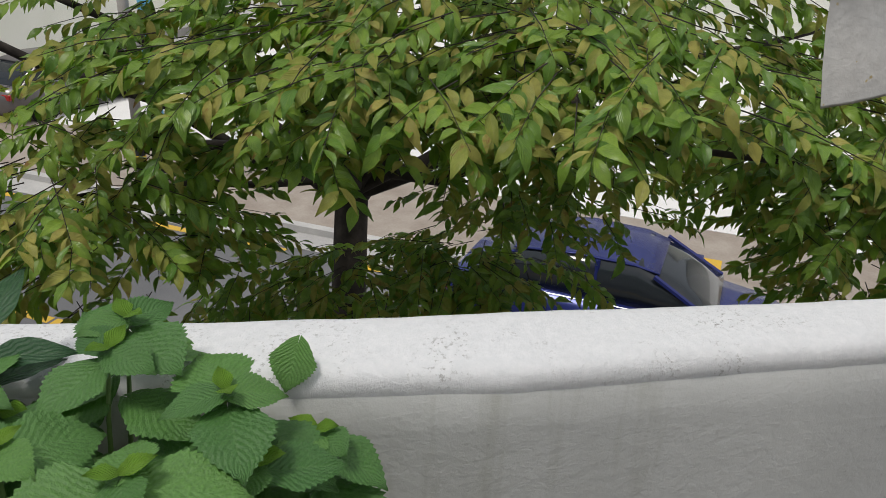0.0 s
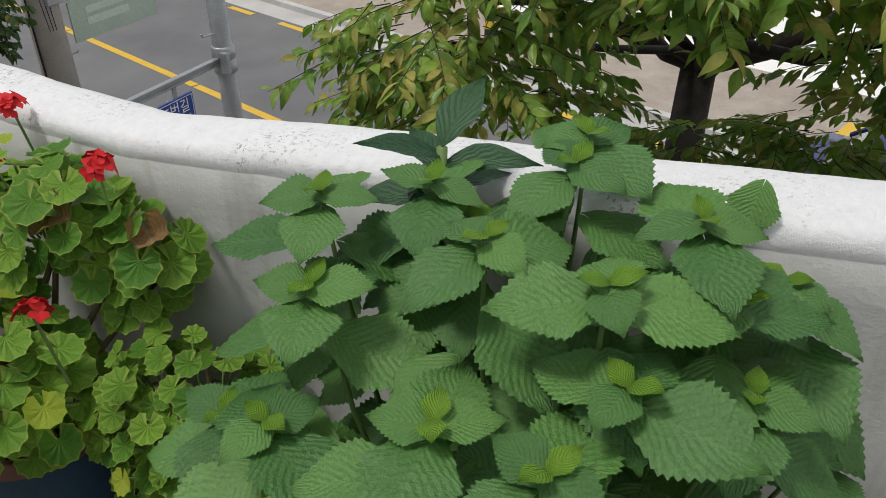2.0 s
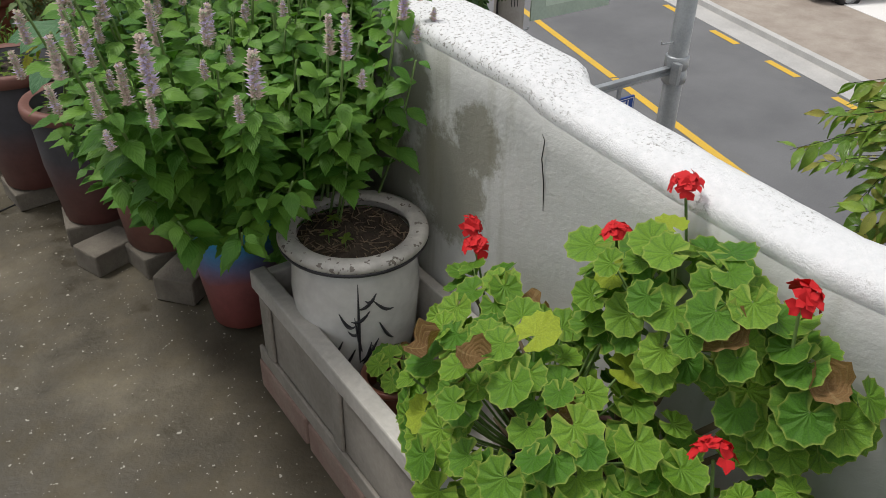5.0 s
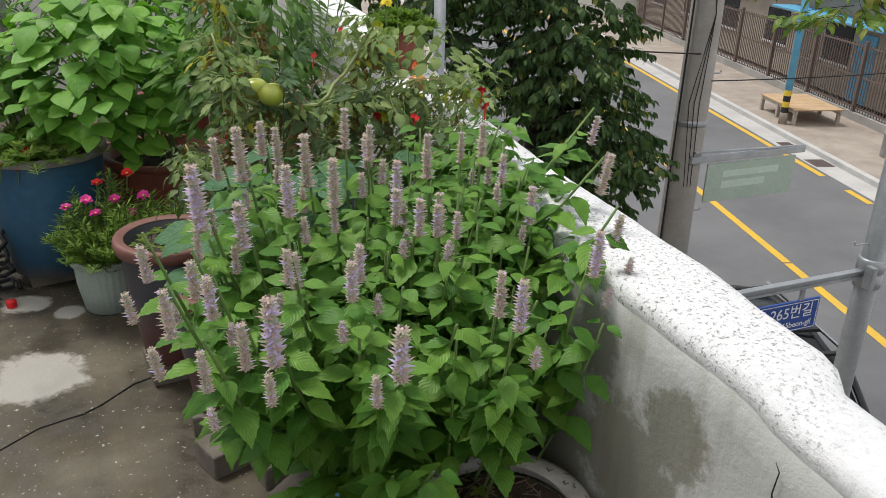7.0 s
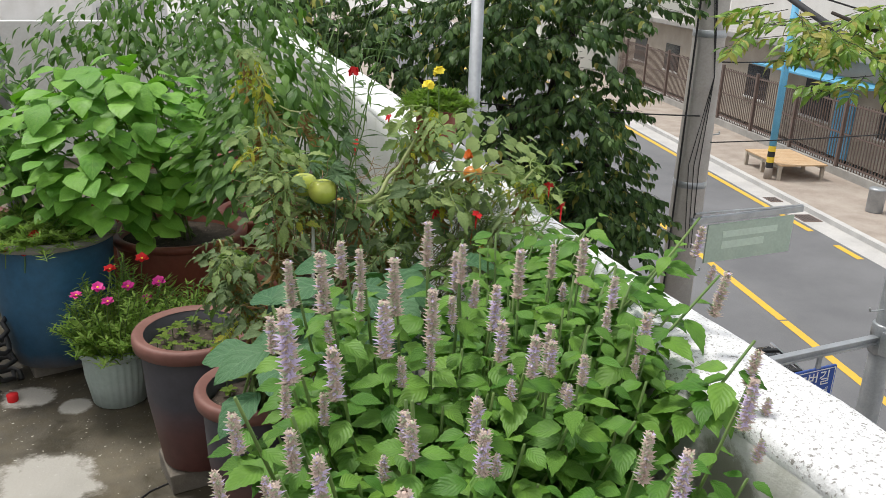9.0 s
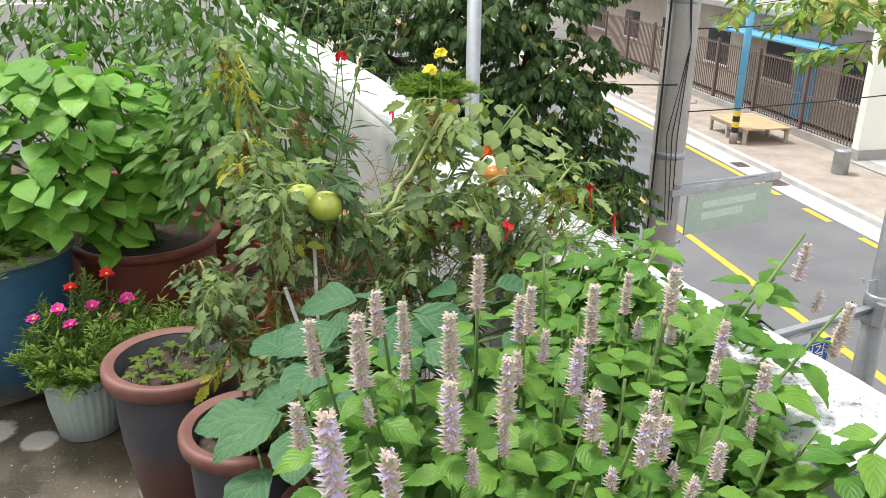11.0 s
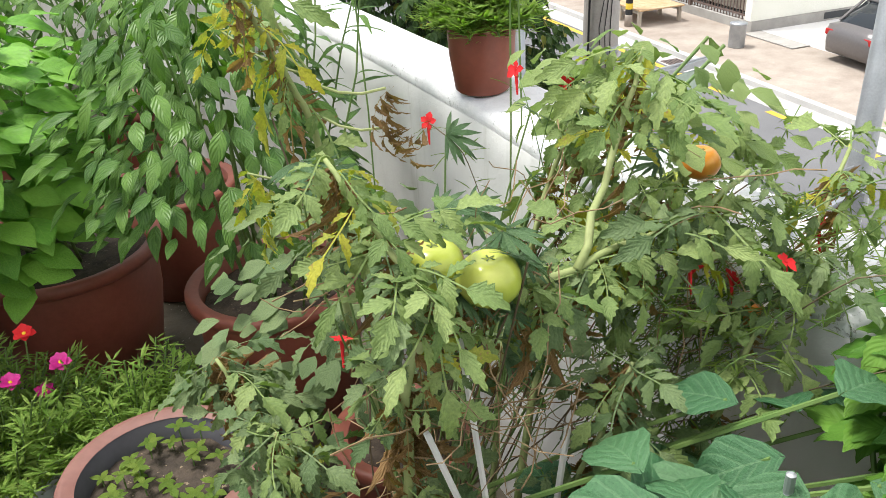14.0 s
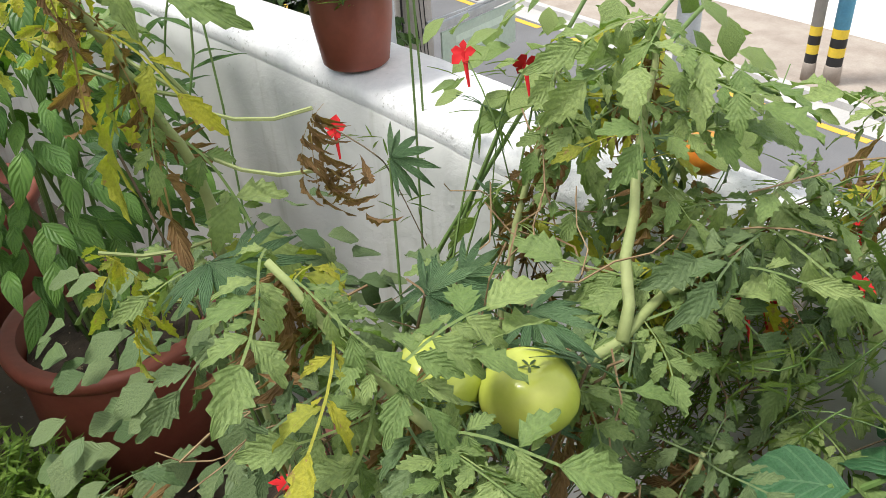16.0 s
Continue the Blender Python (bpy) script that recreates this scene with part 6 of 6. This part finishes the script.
def make_fence_house():
    wall = surface("beige_stucco", (0.36, 0.31, 0.25), (0.44, 0.385, 0.32), 1.2, 30, 0.85)
    iron = plain("brown_painted_iron", (0.14, 0.10, 0.085), 0.6)
    blue = surface("sky_blue_paint", (0.10, 0.36, 0.58), (0.14, 0.42, 0.62), 2, 30, 0.6)
    dark = plain("dark_window_glass", (0.03, 0.035, 0.04), 0.15)
    t = thing("row_house", 0, 0, 0, "low beige row house behind a barred fence", "house")
    t.matrix_basis = road_pose(9.6, 9.4, 0.1)
    part("wall", box(bm_new(), 0, -6.0, 0, 26, 0.0 + 0.9, 3.1), wall, t)
    part("roof", box(bm_new(), -0.2, -6.3, 3.1, 26.3, 1.4, 3.32, 0.03), M_CONC, t)
    part("awning", box(bm_new(), 2.5, 0.9, 2.45, 9.0, 2.0, 2.52, 0.01), blue, t, "sky blue awning")
    for k in range(6):
        w = part("window", box(bm_new(), 1.4 + 4.1 * k, 0.88, 1.0, 3.0 + 4.1 * k, 0.93, 2.2), dark, t)
        part("window_frame", box(bm_new(), 1.3 + 4.1 * k, 0.9, 0.92, 3.1 + 4.1 * k, 0.97, 1.0, 0.01), M_PALE, w)
    part("door", box(bm_new(), 4.2, 0.88, 0.0, 5.2, 0.95, 2.1), blue, t, "blue metal door")
    f = thing("barred_fence", 0, 0, 0, "brown iron barred fence along the footpath", "fence")
    f.matrix_basis = road_pose(9.5, 7.05, 0.1)
    part("plinth", box(bm_new(), 0, -0.1, 0, 22, 0.1, 0.25), M_CONC, f)
    for z in (0.35, 1.2, 2.05):
        part("rail", box(bm_new(), 0, -0.02, z, 22, 0.02, z + 0.045), iron, f)
    bar = to_mesh("bar", box(bm_new(), -0.012, -0.012, 0.25, 0.012, 0.012, 2.15), iron)
    post = to_mesh("post", box(bm_new(), -0.05, -0.05, 0.0, 0.05, 0.05, 2.25, 0.006), iron)
    for k in range(165):
        part("bar", bar, None, f, at=pose(0.06 + 0.132 * k, 0, 0))
    for k in range(9):
        part("post", post, None, f, at=pose(2.6 * k, 0.03, 0))
    cream = surface("cream_green_render", (0.78, 0.79, 0.70), (0.83, 0.83, 0.76), 0.8, 30, 0.85)
    c = thing("cream_building", 0, 0, 0, "plain cream rendered building beside a bright yard", "building")
    c.matrix_basis = road_pose(9.3, 6.9, 0.1)
    part("wall", box(bm_new(), 0, -14.0, 0.3, 0.25, 0.0, 4.4), cream, c)
    part("plinth", box(bm_new(), -0.05, -14.0, 0, 0.28, 0.0, 0.3), M_CONC, c)
    part("grating", box(bm_new(), -1.9, -0.3, 0.03, -0.1, 0.25, 0.05), M_CONC, c)
    part("cellar_window", box(bm_new(), -0.06, -4.2, 0.08, -0.02, -2.4, 0.26), dark, c)
    b = thing("steel_bollard", 0, 0, 0, "squat grey steel bin by the yard", "bin")
    b.matrix_basis = road_pose(8.3, 5.7, 0.12)
    part("drum", lathe([(0.19, 0), (0.2, 0.02), (0.2, 0.55), (0.21, 0.56), (0.21, 0.6), (0.05, 0.62)], 20, closed=True), M_STEEL, b, smooth=True)
    # striped posts on the kerb
    yel, blk = plain("hazard_yellow", (0.7, 0.5, 0.04), 0.6), M_BLACK
    for u, v, mt, r, lab in ((-0.7, 4.75, blue, 0.13, "post wrapped in sky blue sheet with hazard stripes"), (-0.35, 4.6, M_POLE, 0.10, "grey post with hazard stripes at its foot"), (11.6, 4.64, blue, 0.10, "post wrapped in sky blue sheet with hazard stripes")):
        p = thing("street_post", 0, 0, 0, lab, "post", "posts on the footpath")
        p.matrix_basis = road_pose(u, v, 0.12)
        part("shaft", lathe([(r, 0.95), (r, 5.0)], 16, closed=True), mt, p, smooth=True)
        part("foot", lathe([(r * 1.15, 0), (r * 1.1, 0.3), (r, 0.32)], 16, closed=True), M_PAVER, p, smooth=True)
        for k in range(4):
            part("stripe", lathe([(r * 1.01, 0.32 + 0.158 * k), (r * 1.01, 0.478 + 0.158 * k)], 16), yel if k % 2 else blk, p, smooth=True)
    for u, v, sx, nm in ((8.16, 3.84, 0.3, "drain_grate"), (9.8, 3.85, 0.22, "manhole_cover")):
        d = thing(nm, 0, 0, 0, "dark iron cover set in the gutter", "drain")
        d.matrix_basis = road_pose(u, v, 0.012)
        part("plate", box(bm_new(), -sx, -sx * 0.8, 0, sx, sx * 0.8, 0.012, 0.003), iron, d)
        for k in range(5):
            part("slot", box(bm_new(), -sx * 0.8, -sx * 0.6 + k * sx * 0.28, 0.012, sx * 0.8, -sx * 0.5 + k * sx * 0.28, 0.016), M_BLACK, d)
    # pale houses that close the far view
    for k, (u, v, w, d, h) in enumerate(((-40, 30, 22, 10, 7), (-16, 34, 16, 10, 8), (16, 24, 18, 10, 7.5), (36, 14, 20, 10, 8), (45, -22, 25, 12, 8), (-50, 14, 18, 10, 6))):
        g = thing("far_house", 0, 0, 0, "pale plastered house across the street", "house", "far houses")
        g.matrix_basis = road_pose(u, v, 0)
        part("wall", box(bm_new(), 0, 0, 0, w, d, h), cream if k % 2 else M_PALE, g)
        part("roof", box(bm_new(), -0.3, -0.3, h, w + 0.3, d + 0.3, h + 0.35), M_CONC, g)
        for i in range(int(w / 3.2)):
            for j in range(int(h / 2.8)):
                part("window", box(bm_new(), 1 + 3.2 * i, -0.05, 1 + 2.8 * j, 2.5 + 3.2 * i, 0.04, 2.3 + 2.8 * j), dark, g)


def make_car(x, y, turn, paint, label, length=4.5, height=1.5, rack=False):
    t = thing("car", x, y, STREET + 0.006, label, "car", "cars on the street", turn)
    glass = plain("tinted_car_glass", (0.02, 0.025, 0.03), 0.08)
    chrome = plain("chrome_trim", (0.6, 0.6, 0.62), 0.2, 1.0)
    lamp_red, lamp = plain("red_tail_lens", (0.35, 0.01, 0.01), 0.2), plain("clear_lens", (0.7, 0.72, 0.75), 0.15)
    L, W = length / 2, 0.9
    sect = [(-L, 0.62, 0.45, 0.80), (-L + 0.12, 0.80, 0.30, 0.95), (-L + 0.9, 0.88, 0.25, 0.97), (0.0, W, 0.24, 0.95), (L - 1.3, 0.89, 0.25, 0.92), (L - 0.4, 0.82, 0.28, 0.80), (L - 0.05, 0.66, 0.36, 0.66), (L, 0.5, 0.45, 0.6)]

    def loft(rows, nm, mt, up, lab=""):
        bm, rings = bm_new(), []
        for sx, w, z0, z1 in rows:
            ring = [(-w * 0.93, z0), (-w, z0 + (z1 - z0) * 0.35), (-w * (1 if not up else 0.99), z0 + (z1 - z0) * 0.72), (-w * (0.93 if not up else 0.88), z1 - 0.02), (-w * 0.55, z1 + 0.015), (w * 0.55, z1 + 0.015), (w * (0.93 if not up else 0.88), z1 - 0.02), (w * (1 if not up else 0.99), z0 + (z1 - z0) * 0.72), (w, z0 + (z1 - z0) * 0.35), (w * 0.93, z0)]
            rings.append([bm.verts.new((sx, a, b)) for a, b in ring])
        for a, b in zip(rings, rings[1:]):
            for k in range(len(a)):
                bm.faces.new((a[k], a[(k + 1) % len(a)], b[(k + 1) % len(a)], b[k]))
        bm.faces.new(rings[0][::-1])
        bm.faces.new(rings[-1])
        bmesh.ops.recalc_face_normals(bm, faces=bm.faces)
        return part(nm, bm, mt, t, lab, smooth=True)

    loft(sect, "body", paint, False)
    cab = [(-L + 0.35, 0.70, 0.9, 0.98), (-L + 0.95, 0.72, 0.9, height - 0.10), (-0.55, 0.74, 0.9, height), (0.25, 0.73, 0.9, height - 0.03), (0.75, 0.72, 0.9, height - 0.22), (1.25, 0.74, 0.9, 0.98)]
    loft([(a, w, b, c) for a, w, b, c in cab], "glasshouse", glass, True, "dark tinted glass")
    roof = [(-L + 0.9, 0.60, height - 0.11, height - 0.06), (-0.55, 0.66, height - 0.02, height + 0.02), (0.2, 0.64, height - 0.05, height - 0.01), (0.5, 0.6, height - 0.12, height - 0.09)]
    loft(roof, "roof_panel", paint, True)
    for s in (-1, 1):
        for xx, zz, x2, z2 in ((0.45, height - 0.1, 1.22, 0.96), (-0.25, 0.95, -0.25, height - 0.02), (-L + 0.95, height - 0.1, -L + 0.4, 0.97)):
            part("pillar", tube([(xx, s * 0.70, zz), (x2, s * 0.745, z2)] if xx != x2 else [(xx, s * 0.745, zz), (x2, s * 0.68, z2)], 0.035, 6), paint, t)
        part("window_trim", tube([(-L + 0.5, s * 0.80, 0.955), (1.15, s * 0.80, 0.945)], 0.012, 5), chrome, t)
        part("wing_mirror", box(bm_new(), 0.78, s * 0.98 - 0.08, 0.95, 0.95, s * 0.98 + 0.08, 1.08, 0.03), paint, t)
        part("tail_light", box(bm_new(), -L + 0.02, s * 0.6 - 0.14, 0.70, -L + 0.14, s * 0.6 + 0.14, 0.84, 0.02), lamp_red, t)
        part("headlight", box(bm_new(), L - 0.22, s * 0.58 - 0.14, 0.58, L - 0.06, s * 0.58 + 0.14, 0.68, 0.02), lamp, t)
        for xx in (-L + 0.85, L - 0.85):
            w = part("wheel", lathe([(0.2, -0.1), (0.31, -0.11), (0.33, -0.06), (0.33, 0.06), (0.31, 0.11), (0.2, 0.1)], 24, closed=True), M_BLACK, t, "black tyre", smooth=True, at=pose(xx, s * 0.82, 0.33, 90, 0, 0))
            part("rim", lathe([(0.02, -0.115), (0.08, -0.118), (0.19, -0.112), (0.2, -0.09), (0.2, 0.112), (0.05, 0.118)], 16, closed=True), chrome, w, smooth=True)
    if rack:
        for s in (-1, 1):
            part("roof_rail", tube([(-1.5, s * 0.62, height + 0.05), (0.3, s * 0.62, height + 0.05)], 0.02, 6), chrome, t)
        for k in range(4):
            part("roof_bar", box(bm_new(), -1.4 + 0.5 * k, -0.62, height + 0.03, -1.35 + 0.5 * k, 0.62, height + 0.065), M_BLACK, t)


make_bench()
make_fence_house()
ROAD_TURN = math.degrees(math.atan2(RD.y, RD.x))
make_car(10.05, -2.15, ROAD_TURN + 180, surface("metallic_blue_paint", (0.02, 0.03, 0.16), (0.025, 0.035, 0.18), 3, 60, 0.25, 0.3, 0.02), "metallic dark blue car driving on the street")
make_car(6.6, 7.2, ROAD_TURN, plain("black_car_paint", (0.02, 0.022, 0.025), 0.25, 0.2), "black car with a roof rack parked below", rack=True)
make_car(20.2, 10.9, -20, plain("grey_car_paint", (0.16, 0.15, 0.15), 0.3, 0.4), "dark grey car parked on the bright yard")


# ---- small things on the terrace ----
def make_cloth():
    t = thing("hanging_cloth", 0.95, -0.972, 1.475, "pale grey worn cloth hung on a line", "cloth")
    bm = bm_new()
    bmesh.ops.create_grid(bm, x_segments=16, y_segments=16, size=0.5)
    for v in bm.verts:
        a, b = v.co.x, v.co.y
        v.co = Vector((0.02 * math.sin(a * 9) + 0.008 * math.sin(b * 14), a * 0.46 - 0.01 * math.sin(b * 6), (b + 0.5) * 0.55 + 0.012 * math.sin(a * 8)))
    bmesh.ops.solidify(bm, geom=bm.faces[:], thickness=0.003)
    part("fabric", bm, surface("worn_pale_fabric", (0.58, 0.56, 0.53), (0.66, 0.65, 0.63), 5, 90, 0.9, relief=0.3, specks=(0.5, 0.4, 0.2), speck_at=0.7), t, smooth=True)
    part("line", tube([(0, -3.4, 0.60), (0, 0.0, 0.545), (0, 0.35, 0.552)], 0.004, 6), M_BLACK, t)
    part("line_post", tube([(0, -3.4, -1.45), (0, -3.4, 0.62)], 0.02, 8), M_STEEL, t)


def make_blocks():
    spots = [(0.80, 0.94, 0.30, 0.14, 20), (0.75, 1.2, 0.2, 0.1, 4), (0.75, 1.85, 0.2, 0.1, -5), (0.92, 1.2, 0.2, 0.1, 3), (0.92, 1.85, 0.2, 0.1, 8), (0.62, 2.82, 0.3, 0.08, 10), (0.465, 3.11, 0.26, 0.08, -8), (0.345, 3.5, 0.26, 0.08, 6),
             (-0.09, 4.56, 0.3, 0.06, 12), (0.45, 4.76, 0.4, 0.1, 0), (0.88, 4.12, 0.34, 0.1, 30), (0.60, 2.58, 0.2, 0.09, 40), (0.42, 2.88, 0.18, 0.085, 20)]
    for x, y, w, h, a in spots:
        t = thing("concrete_block", x, y, 0.0, "rough cement block under a pot", "block", "blocks under the pots", a)
        b = bm_new()
        box(b, -w / 2, -w * 0.36, 0.0, w / 2, w * 0.36, h, 0.008)
        for v in b.verts:
            v.co += 0.006 * noise.noise_vector(v.co * 18 + Vector((x, y, 0)))
            v.co.z = min(max(v.co.z, 0.0), h)
        part("block", b, M_BRICK if 1.1 < y < 1.9 else M_BLOCK, t)
    for y in (1.12, 1.42, 1.72):
        t = thing("brick", 0.598, y, 0.0, "worn red cement brick under the trough", "brick", "bricks under the trough")
        part("brick", box(bm_new(), 0, 0, 0, 0.12, 0.285, 0.099, 0.008), M_BRICK, t)


def make_lid():
    m, nt, p = shader("clear_plastic")
    p.inputs["Base Color"].default_value = (0.85, 0.88, 0.9, 1)
    p.inputs["Roughness"].default_value = 0.15
    p.inputs["Transmission Weight"].default_value = 0.85
    t = thing("plastic_bowl", 0.905, 1.53, 0.155, "upturned clear plastic bowl in the trough", "bowl")
    part("bowl", lathe([(0.065, 0.0), (0.062, 0.10), (0.055, 0.16), (0.03, 0.185), (0.001, 0.188)], 28), m, t, smooth=True, at=pose(0, 0, 0.02, 8, 6, 0))
    part("ring", lathe([(0.040, 0.196), (0.043, 0.2), (0.046, 0.196), (0.043, 0.192)], 28), M_PALE, t, smooth=True)


def make_bamboo_paint():
    """Brush-painted bamboo leaves on the ceramic pot, as thin raised strokes that follow its wall."""
    t = thing("painted_bamboo", 0.787, 1.755, 0.2, "ink-painted bamboo spray on the ceramic pot", "painting")
    rnd = random.Random(9)
    aim = math.atan2(0.283 - 1.755, 0.016 - 0.787)

    def on_pot(a, z):
        r = float(np.interp(z, (0.0, 0.12, 0.25, 0.33, 0.365), (0.124, 0.1485, 0.1585, 0.1525, 0.1505))) + 0.0012
        return Vector((math.cos(a) * r, math.sin(a) * r, z))

    strokes = [(0.0, 0.10, 0.02, 0.34), (0.04, 0.14, -0.05, 0.25)]
    for k in range(13):
        a, z = rnd.uniform(-0.3, 0.38), rnd.uniform(0.14, 0.31)
        strokes.append((a, z, a + rnd.choice((-1, 1)) * rnd.uniform(0.14, 0.34), z + rnd.uniform(-0.09, 0.05)))
    for a0, z0, a1, z1 in strokes:
        pts = [on_pot(aim + a0 + (a1 - a0) * f / 5, min(0.36, z0 + (z1 - z0) * f / 5 - 0.012 * math.sin(f / 5 * 3.1))) for f in range(6)]
        part("brush_stroke", tube(pts, [0.0012, 0.003, 0.0042, 0.004, 0.0025, 0.0006], 5), M_INK, t)


def make_mulch():
    rnd = random.Random(17)
    t = thing("mulch", 0.787, 1.755, 0.575, "dry bark mulch and twigs on the pot's soil", "mulch")
    bm = bm_new()
    for k in range(170):
        a, q = rnd.uniform(0, 6.28), 0.125 * math.sqrt(rnd.random())
        c = Vector((q * math.cos(a), q * math.sin(a), rnd.uniform(0.0, 0.016)))
        d = spread(rnd, rnd.uniform(-0.2, 0.2)) * rnd.uniform(0.006, 0.02)
        tube([c - d, c + d], rnd.uniform(0.0008, 0.002), 4, bm)
    tagged(part("bark_litter", bm, surface("bark_bits", (0.10, 0.07, 0.045), (0.24, 0.18, 0.12), 60, 200, 0.9), t), kind="stuff")


def make_floor_bits():
    rnd = random.Random(19)
    bm = bm_new()
    for k in range(1100):
        x, y = rnd.uniform(-0.6, 0.62), rnd.uniform(1.0, 4.6)
        m = pose(x, y, 0.007 + 0.006 * noise.noise(Vector((x, y, 0)) * 1.7), rnd.uniform(-20, 20), rnd.uniform(-20, 20), rnd.uniform(0, 360))
        s = rnd.uniform(0.0007, 0.0018) * (1.8 if rnd.random() < 0.03 else 1)
        box(bm, -s, -s * 0.6, 0, s, s * 0.6, s * 0.4, m=m)
    t = tagged(part("grit", bm, surface("pale_grit", (0.45, 0.43, 0.38), (0.6, 0.58, 0.52), 30, 100, 0.9)), "pale grit and petals scattered on the floor", "grit", kind="stuff")
    c = bm_new()
    pts = [Vector((0.30, 3.5, 0.004))]
    for k in range(12):
        pts.append(pts[-1] + Vector((-0.055 + rnd.uniform(-0.02, 0.02), -0.03 + rnd.uniform(-0.04, 0.04), 0)))
    for p in pts:
        p.z = 0.002 + 0.006 * noise.noise(Vector((p.x, p.y, 0)) * 1.7)
    tagged(part("floor_crack", tube(pts, [0.004 - 0.0002 * i for i in range(13)], 5), M_BLACK), "dark crack in the concrete floor", "crack", kind="structure")
    p = thing("succulent", 0.62, 0.66, 0.0, "pale lilac-grey rosette succulent in a small pot", "plant")
    part("pot", lathe([(0.04, 0), (0.06, 0.16), (0.066, 0.17), (0.06, 0.17), (0.05, 0.15), (0.001, 0.14)], 24), M_BROWNPLA, p, smooth=True)
    ros = leaf_shape(5, 0.5, 0, 0.3, -0.2, 0.7, 0, 0, 2, 0.55)
    gm = leaf_mat("grey_lilac_leaf", (0.33, 0.33, 0.35), (0.40, 0.38, 0.42), (0.4, 0.4, 0.42), 0.6, vein_amount=0.0, thin=0.05)
    lm = leaf_mesh("leaf", ros, gm)
    put_leaves(p, [lm], [leaf_pose((0, 0, 0.17 + 0.004 * k), (math.cos(k * 2.4), math.sin(k * 2.4), 0.15 + 0.06 * k), 0.06 - 0.0015 * k, (0, 0, 1)) for k in range(20)], rnd)
    h = thing("floor_hose", 0.95, -0.2, 0.012, "thin brown hose lying along the parapet", "hose")
    part("hose", tube([(0.0, 0.25, 0), (-0.03, 0.0, 0), (-0.01, -0.4, 0), (0.03, -0.9, 0), (0.0, -1.6, 0)], 0.011, 8), M_BROWNPLA, h, smooth=True)


def make_wall_pot():
    t = make_pot("plant_pot", 1.255, 3.63, 1.066, 0.085, 0.062, 0.165, M_REDTUB, "red brown pot standing on the parapet", lip=0.01, lip_h=0.02, group="")
    make_moss_rose(1.255, 3.63, 1.19, 0.08, 0.10, [], "grey-green trailing plant in a pot on the parapet")
    rnd = random.Random(23)
    c = thing("clutter", -0.36, 4.42, 0.0, "tangle of black cable and a red plastic cap", "clutter")
    for k in range(5):
        part("cable_loop", tube([Vector((0.08 * math.cos(a) + rnd.uniform(-0.02, 0.02), 0.07 * math.sin(a), 0.012 + 0.06 * k + 0.03 * math.sin(2 * a))) for a in np.linspace(0.3 * k, 0.3 * k + 5.8, 14)], 0.011, 6), M_BLACK, c, smooth=True)
    part("cap", lathe([(0.02, 0), (0.022, 0.03), (0.001, 0.034)], 14), M_RED, c, smooth=True, at=pose(0.07, -0.16, 0))


make_cloth()
make_blocks()
make_lid()
make_bamboo_paint()
make_mulch()
make_floor_bits()
make_wall_pot()
